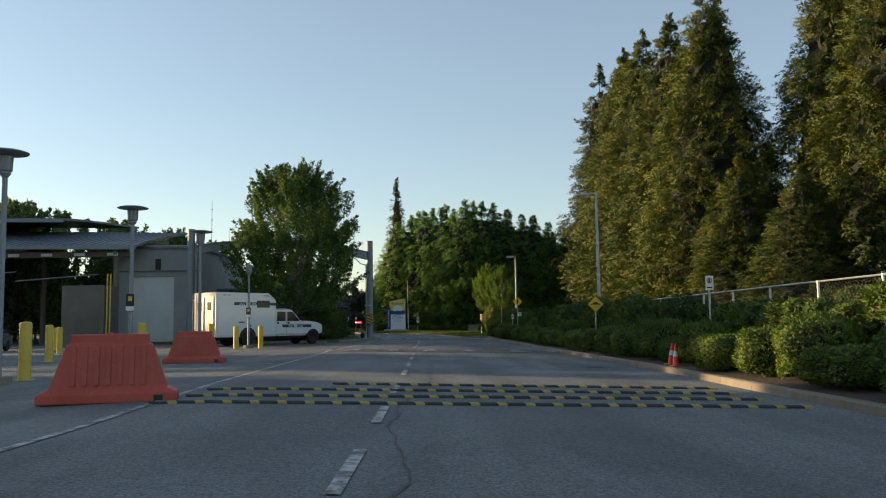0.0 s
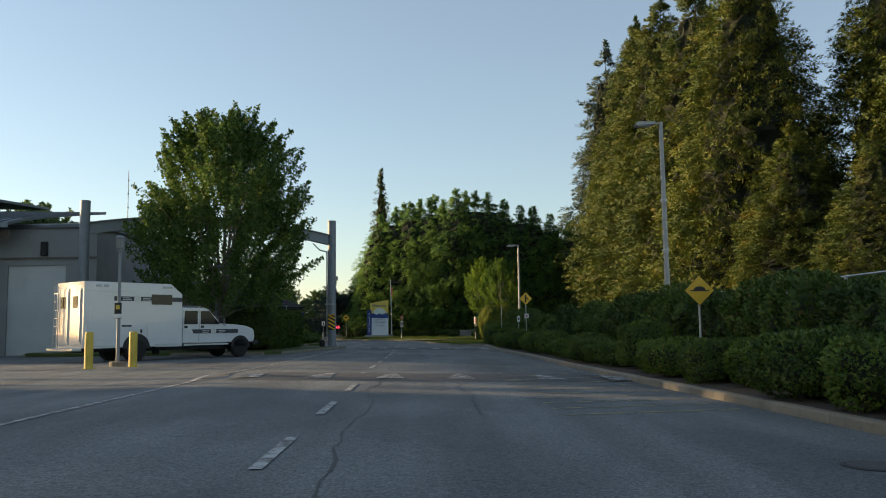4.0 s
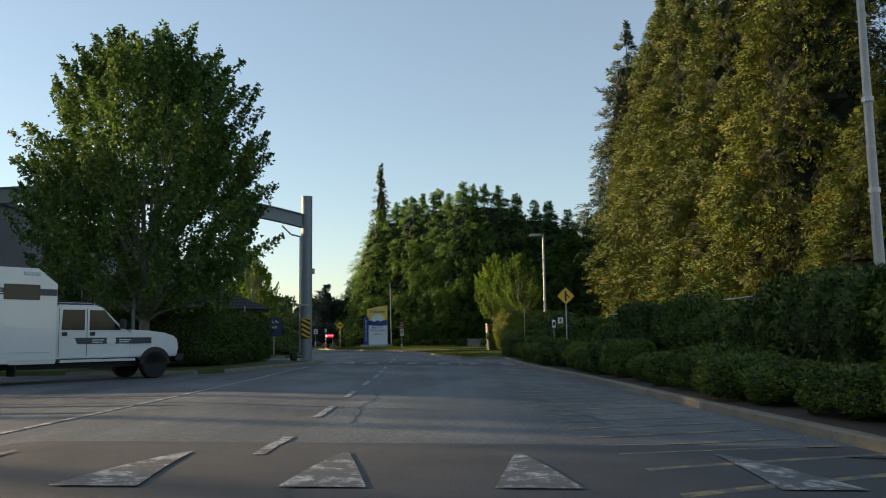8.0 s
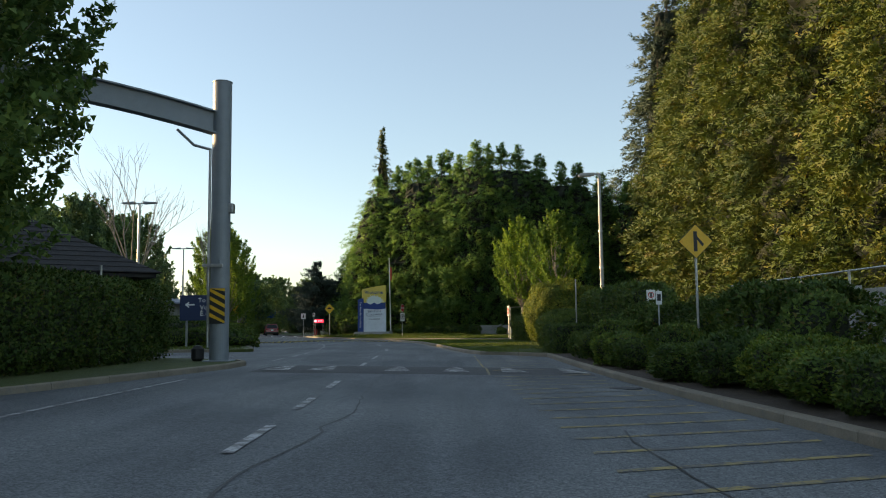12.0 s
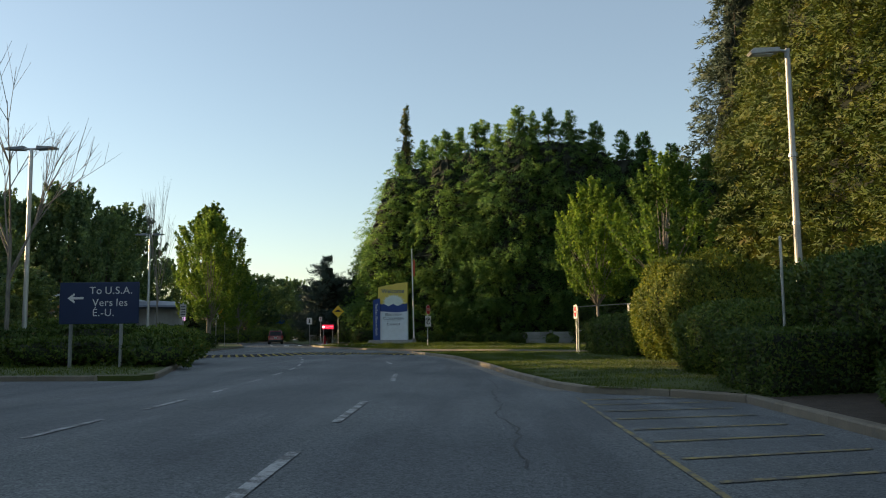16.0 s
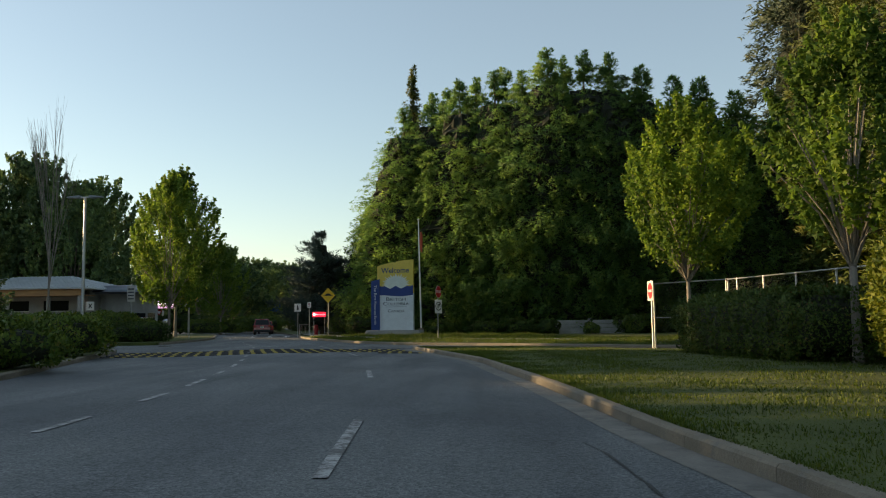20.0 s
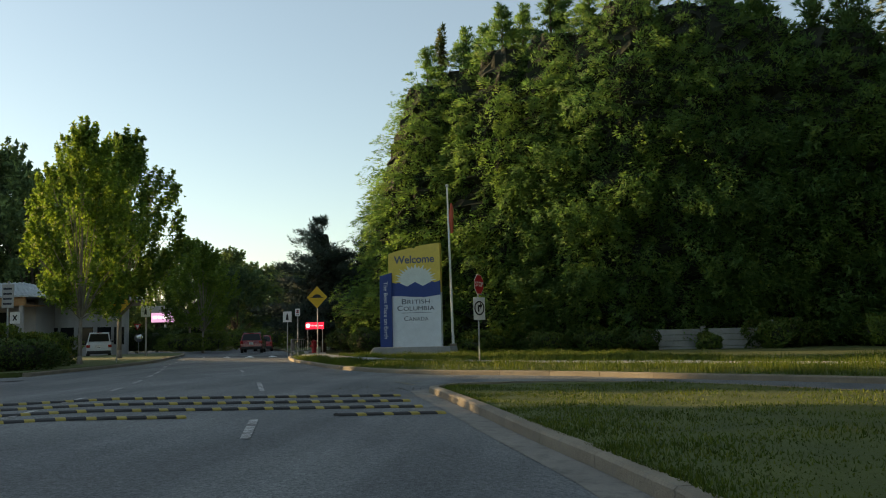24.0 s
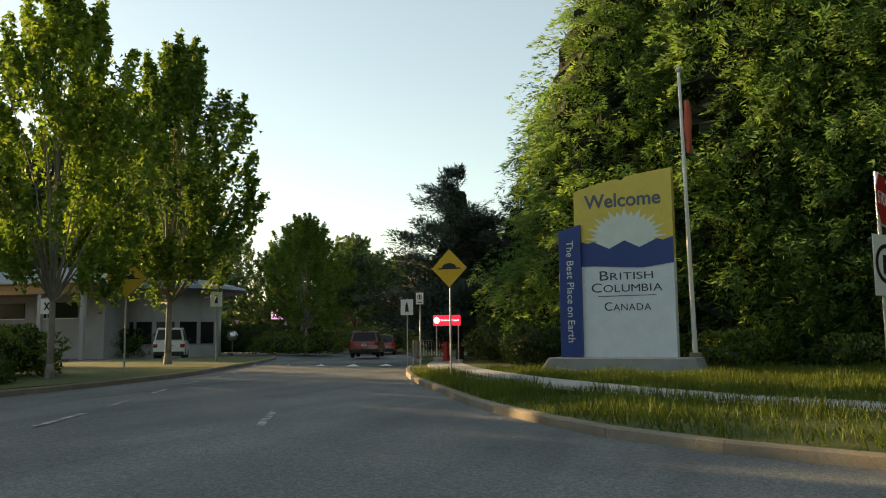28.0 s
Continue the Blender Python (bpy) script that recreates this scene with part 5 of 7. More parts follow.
# ---- street furniture ----
def bollard(x, y, h):
    root = thing("bollard", (x, y, gz(x, y)), "yellow painted steel bollard with a rounded cap", "bollard", group="yellow bollards")
    part("post", lathe(((0.15, 0), (0.15, h - 0.05), (0.135, h - 0.015), (0.08, h), (0.01, h + 0.006)), 20), YELLOW, root, smooth=False)
    part("base_plate", box(-0.19, 0.19, -0.19, 0.19, 0, 0.02, 0.004), YELLOW, root)


for b in ((-10.45, 20.6, 1.45), (-15.6, 32.6, 1.45), (-10.4, 28.4, 1.45), (-10.9, 38.6, 1.45), (-12.0, 47.6, 1.33), (-10.85, 48.8, 1.33), (-20.5, 44, 1.4), (-24.5, 52, 1.4)):
    bollard(*b)


def water_barrier(x, y, rz):
    """A water-filled plastic barrier: wide foot, sloping ribbed body, narrow top."""
    root = thing("traffic_barrier", (x, y, gz(x, y)), "faded orange plastic water-filled traffic barrier", "barrier", rz, "orange barriers")
    bm = bmesh.new()
    prof = ((0.31, 0.0), (0.31, 0.16), (0.24, 0.24), (0.15, 0.95), (0.13, 0.97), (0.13, 1.12))
    ends = (1.08, 1.08, 0.90, 0.66, 0.60, 0.60)
    rings = []
    for (w, z), e in zip(prof, ends):
        rings.append([bm.verts.new(p) for p in ((-e, -w, z), (e, -w, z), (e, w, z), (-e, w, z))])
    for a, b in zip(rings, rings[1:]):
        for i in range(4):
            bm.faces.new((a[i], a[(i + 1) % 4], b[(i + 1) % 4], b[i]))
    bm.faces.new(rings[0][::-1])
    bm.faces.new(rings[-1])
    bmesh.ops.bevel(bm, geom=bm.edges[:], offset=0.02, segments=2, affect="EDGES", profile=0.5)
    part("body", bm, ORANGE, root)
    for i in range(7):
        for s in (-1, 1):
            u = -0.54 + i * 0.18
            part("rib", slab(((0.255, 0.28), (0.262, 0.30), (0.176, 0.92), (0.165, 0.90)), u - 0.035, u + 0.035, "x") if s > 0 else slab(((-0.255, 0.28), (-0.262, 0.30), (-0.176, 0.92), (-0.165, 0.90)), u - 0.035, u + 0.035, "x"), ORANGE, root)
    for e in (-1.06, 0.72):
        part("fork_slot", box(e - 0.03 if e < 0 else e, e + 0.0 if e < 0 else e + 0.14, -0.10 if e < 0 else -0.318, 0.10 if e < 0 else -0.30, 0.02, 0.12), TRIM, root)
    part("filler_cap", lathe(((0.06, 1.11), (0.06, 1.14), (0.02, 1.145)), 14), ORANGE, root)
    return root


water_barrier(-5.55, 13.75, 14)
water_barrier(-9.0, 29.8, 10)


def cone(x, y, lean=0.0):
    root = thing("traffic_cone", (x, y, bed_top(x, y)), "red plastic traffic cone with a white collar", "traffic cone", 20, "traffic cones", ry=lean)
    root.matrix_basis = root.matrix_basis @ Matrix.Scale(0.8, 4)
    part("base", box(-0.18, 0.18, -0.18, 0.18, 0, 0.035, 0.01), CONE, root)
    part("body", lathe(((0.135, 0.03), (0.12, 0.06), (0.03, 0.76), (0.022, 0.78)), 20), CONE, root, smooth=False)
    part("collar", lathe(((0.0885, 0.34), (0.0660, 0.52), (0.060, 0.52), (0.08, 0.34)), 20), SIGN_W, root, "white reflective collar")


cone(6.45, 23.6, 6)
cone(6.42, 23.0)


def post_lamp(x, y, h, head=1.0, sign=False):
    root = thing("post_lamp", (x, y, gz(x, y)), "grey steel lamp post with a disc-topped lantern", "lamp post", group="disc lamp posts")
    part("plinth", lathe(((0.30, 0), (0.30, 0.17), (0.28, 0.19), (0.05, 0.19)), 20), CONCRETE, root)
    part("pole", tube((0, 0, 0.15), (0, 0, h - 0.62), 0.075, 0.06, 12), STEELBLUE, root)
    part("collar", lathe(((0.06, h - 0.66), (0.13, h - 0.56), (0.13, h - 0.52), (0.06, h - 0.5)), 16), STEELBLUE, root)
    lantern = part("lantern", lathe(((0.11, h - 0.52), (0.15, h - 0.48), (0.17, h - 0.14), (0.12, h - 0.11)), 16), LAMP_GREY, root, "grey frosted lantern")
    for i in range(6):
        a = i * math.pi / 3
        part("lantern_bar", tube((0.165 * math.cos(a), 0.165 * math.sin(a), h - 0.5), (0.185 * math.cos(a), 0.185 * math.sin(a), h - 0.10), 0.012, None, 6), STEELBLUE, lantern)
    part("disc", lathe(((0.16, h - 0.12), (0.50 * head, h - 0.075), (0.52 * head, h - 0.05), (0.40 * head, h - 0.01), (0.1, h + 0.03), (0.02, h + 0.03)), 28), STEELBLUE, root, "wide steel disc shade")
    if sign:
        part("sign_plate", box(-0.14, 0.14, -0.10, -0.085, 1.85, 2.45, 0.006), SIGN_K, root, "small dark parking notice")
        part("notice_band", box(-0.14, 0.14, -0.108, -0.101, 1.87, 2.02), SIGN_W, root)
        part("notice_bar", box(-0.07, 0.07, -0.108, -0.101, 2.2, 2.36), SIGN_PALE, root)
    return root


for x, y, h, hd, sg in ((-10.35, 19.2, 5.5, 1.0, False), (-10.8, 28.4, 5.5, 1.0, True), (-10.62, 35.8, 5.5, 1.0, False), (-11.8, 49.8, 5.05, 0.36, True), (-12.08, 65.1, 5.1, 0.8, False)):
    post_lamp(x, y, h, hd, sg)


def street_lamp(x, y, h, arm, label, z0=0.0):
    root = thing("street_lamp", (x, y, z0), label, "street lamp", group="roadside street lamps")
    part("pole", tube((0, 0, -0.1), (0, 0, h), 0.115, 0.07, 14), LAMP_POST, root)
    part("base_collar", lathe(((0.2, 0), (0.2, 0.06), (0.14, 0.25), (0.115, 0.26)), 16), LAMP_POST, root)
    part("arm", tube((0, 0, h - 0.06), (-arm * 0.35, 0, h - 0.02), 0.045, 0.04, 10), LAMP_POST, root)
    hd = part("lamp_head", slab(((-arm, h - 0.10), (-arm + 0.05, h - 0.16), (-0.25, h - 0.11), (-0.22, h + 0.02), (-arm + 0.12, h + 0.01)), -0.15, 0.15, "y", bevel=0.02), LAMP_POST, root)
    part("lens", box(-arm + 0.12, -0.4, -0.11, 0.11, h - 0.172, h - 0.14, 0.01), LAMP_WHITE, hd)
    for z in (0.45, 0.66):
        part("strap", tube((0, 0, h * z), (0, 0, h * z + 0.10), 0.118, None, 14), GALV, root)
    return root


street_lamp(9.0, 47.6, 8.8, 1.0, "tall pale street lamp above the hedge")
street_lamp(8.05, 91.2, 8.75, 1.05, "tall pale street lamp above the hedge")


def twin_lamp(x, y, h, span):
    root = thing("twin_street_lamp", (x, y, 0.1), "street lamp with two flat heads", "street lamp", group="twin street lamps")
    part("pole", tube((0, 0, -0.1), (0, 0, h), 0.11, 0.08, 12), ALU, root)
    part("cross_arm", tube((-0.35, 0, h), (0.35, 0, h), 0.05, None, 8), ALU, root)
    for s in (-1, 1):
        part("lamp_head", slab(((s * 0.3, h - 0.06), (s * span, h - 0.02), (s * span, h + 0.05), (s * 0.3, h + 0.12)), -0.2, 0.2, "y", bevel=0.02), STEELBLUE, root)


twin_lamp(-20.0, 104.2, 9.4, 1.15)
twin_lamp(-26.8, 134.5, 9.3, 1.15)


# ---- signs ----
def sign_post(root, h, r=0.03, material=None):
    part("post", tube((0, 0, -0.2), (0, 0, h), r, None, 10), material or GALV, root)


def diamond(z, half, sheet, root, rim=True):
    if rim:
        part("border", slab(((0, z - half), (half, z), (0, z + half), (-half, z)), -0.052, -0.046, "y"), SIGN_K, root)
    k = half * 0.965
    return part("panel", slab(((0, z - k), (k, z), (0, z + k), (-k, z)), -0.060, -0.050, "y"), sheet, root)


def hump_sign(x, y, z, h, half, rz, sheet, label):
    root = thing("speed_hump_sign", (x, y, z), label, "traffic sign", rz, "speed hump signs")
    sign_post(root, h + half * 0.5)
    diamond(h, half, sheet, root)
    pts = [(-half * 0.62, h - half * 0.05), (half * 0.62, h - half * 0.05), (half * 0.62, h + 0.005), (half * 0.40, h + 0.01)]
    pts += [(half * 0.40 * math.cos(a), h + 0.01 + half * 0.24 * math.sin(a)) for a in [math.pi * i / 10 for i in range(1, 10)]]
    pts += [(-half * 0.40, h + 0.01), (-half * 0.62, h + 0.005)]
    part("hump_symbol", slab(pts, -0.068, -0.0605, "y"), SIGN_K, root)
    return root


hump_sign(6.95, 37.7, 0.0, 2.08, 0.37, 0, SIGN_Y, "yellow diamond speed hump sign on a steel post")
hump_sign(-13.4, 146.3, 0.03, 3.28, 0.60, -10, SIGN_Y, "yellow diamond speed hump sign on a tall post")
hump_sign(-23.8, 145.1, 0.17, 3.05, 0.65, 24, SIGN_Y, "faded yellow diamond speed hump sign")

merge = thing("merge_sign", (6.25, 69.8, 0.0), "yellow diamond merging lane sign on a steel post", "traffic sign", 0, "")
sign_post(merge, 3.3)
diamond(3.12, 0.41, SIGN_Y, merge)
part("arrow_stem", slab(((-0.055, 2.88), (0.03, 2.88), (0.03, 3.36), (-0.055, 3.36)), -0.068, -0.0605, "y"), SIGN_K, merge)
part("arrow_branch", slab(((0.03, 3.16), (0.15, 3.00), (0.19, 3.05), (0.03, 3.24)), -0.068, -0.0605, "y"), SIGN_K, merge)


def plate_sign(name, x, y, z, post_h, top, w, h, rz, label, sheet=None, r=0.03):
    root = thing(name, (x, y, z), label, "traffic sign", rz)
    sign_post(root, post_h, r)
    part("panel", box(-w / 2, w / 2, -0.056, -0.046, top - h, top, 0.004), sheet or SIGN_W, root)
    return root


def ring(cx, cz, r0, r1, material, root, name="ring", y0=-0.064, y1=-0.0575):
    bm = bmesh.new()
    k = 24
    loops = []
    for r in (r0, r1):
        for yy in (y0, y1):
            loops.append([bm.verts.new((cx + r * math.cos(2 * math.pi * i / k), yy, cz + r * math.sin(2 * math.pi * i / k))) for i in range(k)])
    for a, b in ((0, 1), (1, 3), (3, 2), (2, 0)):
        for i in range(k):
            bm.faces.new((loops[a][i], loops[a][(i + 1) % k], loops[b][(i + 1) % k], loops[b][i]))
    return part(name, bm, material, root)


def bar(x0, x1, z0, z1, material, root, name="bar", y=-0.062):
    return part(name, box(x0, x1, y, y + 0.0045, z0, z1), material, root)


reg = plate_sign("parking_sign", 7.95, 24.6, 0.0, 2.6, 2.58, 0.24, 0.42, 0, "narrow white regulation sign on a post")
ring(0, 2.44, 0.085, 0.06, SIGN_R, reg)
bar(-0.025, 0.025, 2.38, 2.50, SIGN_K, reg, "letter")
bar(-0.08, 0.08, 2.21, 2.25, SIGN_K, reg)
for x, y, h in ((7.2, 78.1, 2.35), (-16.3, 152.9, 3.0)):
    s = plate_sign("no_parking_sign", x, y, 0.0, h, h - 0.03, 0.30, 0.45, 0, "white no parking sign with a red ring")
    ring(0, h - 0.2, 0.10, 0.075, SIGN_R, s)
    bar(-0.03, 0.03, h - 0.28, h - 0.12, SIGN_K, s, "letter")
    bar(-0.09, 0.09, h - 0.42, h - 0.38, SIGN_K, s)
s = plate_sign("small_sign", 6.05, 72.6, 0.0, 2.1, 2.06, 0.16, 0.36, 0, "narrow white notice on a thin post", r=0.02)
bar(-0.05, 0.05, 1.8, 1.98, SIGN_K, s)
pole_only = thing("sign_pole", (6.1, 87.15, 0.0), "bare galvanised sign pole above the hedge", "pole", 0)
part("post", tube((0, 0, -0.2), (0, 0, 3.2), 0.03, None, 10), GALV, pole_only)
pole_only = thing("sign_pole", (-9.66, 74.0, 0.1), "bare galvanised sign pole by the hedge", "pole", 0)
part("post", tube((0, 0, -0.2), (0, 0, 2.95), 0.035, None, 10), GALV, pole_only)

entry = plate_sign("no_entry_sign", 5.3, 116.9, -0.1, 2.85, 2.82, 0.62, 0.78, -80, "red and white no entry sign on a lit post", r=0.04)
part("red_disc", slab([(0.24 * math.cos(a), 2.43 + 0.31 * math.sin(a)) for a in [2 * math.pi * i / 24 for i in range(24)]], -0.064, -0.0575, "y"), SIGN_R, entry)
bar(-0.17, 0.17, 2.38, 2.48, SIGN_W, entry, "bar", -0.070)

stop = thing("stop_sign", (-4.3, 134.7, 0.0), "red octagonal stop sign on a steel post", "traffic sign", 66)
sign_post(stop, 3.45)
part("octagon_rim", slab([(0.40 * math.cos(a), 3.05 + 0.40 * math.sin(a)) for a in [math.pi / 8 + math.pi * i / 4 for i in range(8)]], -0.054, -0.046, "y"), SIGN_W, stop)
part("octagon", slab([(0.375 * math.cos(a), 3.05 + 0.375 * math.sin(a)) for a in [math.pi / 8 + math.pi * i / 4 for i in range(8)]], -0.062, -0.050, "y"), SIGN_R, stop)
lettering("lettering", "STOP", 0.26, (0, -0.066, 3.05), SIGN_W, stop)
turn = thing("turn_sign", (-4.3, 134.7, 0.0), "white sign with a black ringed turn arrow", "traffic sign", 49)
part("panel", box(-0.31, 0.31, -0.056, -0.046, 1.72, 2.56, 0.004), SIGN_W, turn)
ring(0, 2.16, 0.27, 0.215, SIGN_K, turn)
part("arrow", slab(((-0.08, 2.02), (-0.01, 2.02), (-0.01, 2.20), (0.05, 2.20), (0.05, 2.13), (0.16, 2.25), (0.05, 2.36), (0.05, 2.28), (-0.08, 2.28)), -0.064, -0.0575, "y"), SIGN_K, turn)


def crossing_sign(x, y, z, h, w, rz, label):
    s = plate_sign("crossing_sign", x, y, z, h, h - 0.05, w, w * 1.15, rz, label)
    c = h - 0.05 - w * 0.57
    part("plain_symbol", slab(((-0.09, c - 0.24), (0.0, c - 0.2), (0.10, c - 0.24), (0.06, c + 0.1), (0.0, c + 0.25), (-0.07, c + 0.1)), -0.064, -0.0575, "y", bevel=0.002), SIGN_K, s)
    return s


crossing_sign(-18.6, 158.6, 0.0, 3.05, 0.62, -5, "white crossing sign with a dark symbol")
crossing_sign(-29.6, 160.6, 0.17, 3.6, 0.66, 5, "white crossing sign with a dark symbol")
part("tall_post", tube((0.02, 0.06, 0), (0.02, 0.06, 4.7), 0.05, None, 10), GALV, bpy.data.objects["crossing_sign.001"])
x_sign = plate_sign("x_sign", -37.9, 158.1, 0.0, 3.5, 3.45, 0.72, 0.8, 5, "white sign with a dark cross mark")
for s in (-1, 1):
    part("cross_stroke", slab(((-0.17 * s, 2.88), (-0.09 * s, 2.84), (0.17 * s, 3.22), (0.09 * s, 3.26)), -0.064, -0.0575, "y"), SIGN_K, x_sign)
give = thing("yield_sign", (-43.5, 188.0, 0.1), "white and red yield triangle on a post", "traffic sign", 5)
sign_post(give, 3.0)
part("red_triangle", slab(((0, 2.25), (0.42, 2.98), (-0.42, 2.98)), -0.054, -0.046, "y"), SIGN_R, give)
part("white_triangle", slab(((0, 2.47), (0.24, 2.88), (-0.24, 2.88)), -0.062, -0.055, "y"), SIGN_W, give)
mirror = thing("convex_mirror", (-39.5, 180.0, 0.1), "round convex traffic mirror on a post", "mirror", 20)
sign_post(mirror, 1.5)
part("mirror_face", lathe(((0.42, 0), (0.40, 0.05), (0.3, 0.10), (0.15, 0.13), (0.01, 0.14)), 24), CHROME, mirror, "bulging mirror glass", True).matrix_basis = pose(0, -0.05, 1.45, 90, 0, 0)

usa = thing("direction_sign", (-13.6, 97.5, 0.1), "dark blue direction sign with white lettering on two posts", "sign", 3)
part("panel", box(-1.38, 1.38, -0.05, 0.0, 1.55, 3.0, 0.01), SIGN_B, usa)
for x in (-1.0, 0.75):
    part("post", box(x - 0.05, x + 0.05, 0.0, 0.1, -0.2, 2.9, 0.005), GALV, usa)
for words, z, x in (("To U.S.A.", 2.70, 0.4), ("Vers les", 2.28, 0.38), ("\u00c9.-U.", 1.93, 0.15)):
    line = [lettering("lettering", w, 0.36, (x, -0.056, z), SIGN_W, usa, spacing=1.08) for w in words.split()]
    runs = [2 * max(v.co.x for v in ob.data.vertices) for ob in line]
    at = x - (sum(runs) + 0.13 * (len(runs) - 1)) / 2
    for ob, run in zip(line, runs):
        ob.location.x = at + run / 2
        at += run + 0.13
part("arrow", slab(((-1.1, 2.45), (-0.88, 2.62), (-0.84, 2.57), (-0.93, 2.49), (-0.55, 2.49), (-0.55, 2.41), (-0.93, 2.41), (-0.84, 2.33), (-0.88, 2.28)), -0.058, -0.0505, "y"), SIGN_W, usa)
lane_a = thing("gantry_sign", (-33.5, 205, 0.0), "blue lane number sign", "sign", 8)
part("post", tube((0, 0, 0), (0, 0, 3.0), 0.06, None, 8), GALV, lane_a)
part("panel", box(-1.5, 1.5, -0.08, 0.0, 3.0, 4.5, 0.02), paint("bright_blue_sheet", (0.03, 0.12, 0.42), 0.4), lane_a)
part("round_mark", slab([(-0.6 + 0.36 * math.cos(a), 3.8 + 0.36 * math.sin(a)) for a in [2 * math.pi * i / 16 for i in range(16)]], -0.1, -0.085, "y"), SIGN_Y, lane_a)
lettering("lettering", "23", 0.9, (0.5, -0.09, 3.8), SIGN_W, lane_a)

# ---- welcome sign ----
wel = thing("welcome_sign", (-8.45, 146.75, 0.0), "large yellow, white and blue welcome sign on a concrete plinth", "sign", -14)
part("plinth", slab(((-2.45, 0.0), (2.45, 0.0), (2.25, 0.60), (-2.0, 0.60)), -0.55, 0.55, "y", bevel=0.02), PLINTH, wel, "blue-grey concrete plinth")
part("white_panel", box(-1.12, 1.68, -0.16, 0.12, 0.60, 3.42, 0.01), WEL_W, wel)
top = [(-1.24, 3.40), (1.68, 3.40), (1.68, 5.98)]
top += [(1.68 - 2.92 * t, 5.98 - 0.30 * t ** 2 - 0.14 * t + (-0.09 if 0.48 < t < 0.53 else 0.0)) for t in [i / 20 for i in range(1, 20)]] + [(-1.24, 5.52)]
part("yellow_panel", slab(top, -0.16, 0.12, "y"), WEL_Y, wel)
rays = [(-0.72, 3.7)]
for i in range(35):
    a = math.pi * (1 - i / 34)
    r = ((1.08 if i % 4 == 1 else 0.94) if i % 2 else 0.74) + 0.14 * math.sin(a)
    rays.append((0.3 + r * 1.12 * math.cos(a), 4.0 + r * 0.78 * math.sin(a)))
rays.append((1.32, 3.7))
part("sunburst", slab(rays, -0.170, -0.159, "y"), WEL_SUN, wel, "pale sunburst")
hills = [(-1.24, 3.28), (-0.6, 3.27), (0.1, 3.21), (0.8, 3.17), (1.68, 3.27), (1.68, 4.02), (1.40, 3.93), (1.22, 3.98), (0.72, 3.76), (0.28, 3.98), (-0.18, 3.76), (-0.66, 3.99), (-0.82, 3.94), (-1.0, 4.0), (-1.24, 3.92)]
part("mountain_band", slab(hills, -0.180, -0.155, "y"), WEL_B, wel, "blue mountain band")
part("blue_side_panel", slab(((-1.70, 0.60), (-1.02, 0.60), (-1.02, 4.52), (-1.70, 4.36)), -0.30, -0.19, "y", bevel=0.01), WEL_B, wel, "narrow blue side panel")
slogan = [lettering("slogan_word", word, 0.31, (-1.36, -0.308, 2.55), SIGN_W, wel, "white vertical slogan word", 1.02, turn=-90) for word in ("The", "Best", "Place", "on", "Earth")]
runs = [2 * max(v.co.x for v in ob.data.vertices) for ob in slogan]
z = 2.55 + (sum(runs) + 4 * 0.10) / 2
for ob, run in zip(slogan, runs):
    ob.location.z = z - run / 2
    z -= run + 0.10
lettering("heading", "Welcome", 0.57, (0.24, -0.166, 5.16), paint("slate_ink", (0.09, 0.11, 0.15), 0.5), wel, "dark grey heading", weight=0.012)


def small_caps(word, width, cap, base, cx):
    """A word with a tall first letter and lower capitals, fitted to its width and standing on its base line."""
    meshes, x = [], 0.0
    for ch in word:
        me = text_mesh(ch, 1.0, 0.004)
        co = np.array([v.co[:] for v in me.vertices])
        h = (cap if not meshes else cap * 0.78) / (co[:, 1].max() - co[:, 1].min())
        co[:, :2] *= h
        co[:, 0] += x - co[:, 0].min()
        co[:, 1] -= co[:, 1].min()
        x = co[:, 0].max() + cap * 0.13
        me.vertices.foreach_set("co", co.ravel())
        meshes.append(me)
    k = width / (x - cap * 0.13)
    for me in meshes:
        me.materials.append(WEL_INK)
        ob = new("letter", me)
        ob.parent = wel
        ob.matrix_basis = pose(cx - width / 2, -0.166, base, 90, 0, 0) @ Matrix.Diagonal((k, 1, 1, 1))


small_caps("BRITISH", 1.57, 0.27, 2.84, 0.29)
small_caps("COLUMBIA", 2.08, 0.27, 2.49, 0.29)
small_caps("CANADA", 1.36, 0.25, 1.95, 0.31)
bar(-0.55, 1.15, 2.365, 2.385, WEL_INK, wel, "rule", -0.166)
flag = thing("flagpole", (-6.35, 147.3, 0.1), "white flagpole with a furled flag", "flagpole", 0)
part("base", slab(((-0.28, 0), (0.28, 0), (0.16, 0.62), (-0.16, 0.62)), -0.22, 0.22, "y", bevel=0.02), CONCRETE, flag)
part("pole", tube((0, 0, 0.5), (-0.14, 0, 9.0), 0.075, 0.045, 12), SIGN_W, flag)
part("finial", lathe(((0.02, -0.09), (0.08, -0.04), (0.095, 0.02), (0.07, 0.08), (0.01, 0.11)), 14), ALU, flag).matrix_basis = pose(-0.14, 0, 9.05)
bm = bmesh.new()
rf = random.Random(2)
rings = [[bm.verts.new((-0.10 + 0.16 + 0.11 * math.cos(a) * (1 + 0.4 * math.sin(3 * a + j)) * (0.4 + 0.6 * math.sin(math.pi * (j + 0.5) / 9)), 0.11 * math.sin(a), 8.1 - j * 0.2)) for a in [2 * math.pi * i / 10 for i in range(10)]] for j in range(9)]
for a, b in zip(rings, rings[1:]):
    for i in range(10):
        bm.faces.new((a[i], a[(i + 1) % 10], b[(i + 1) % 10], b[i]))
part("flag", bm, FLAG, flag, "furled orange-red cloth flag", True)

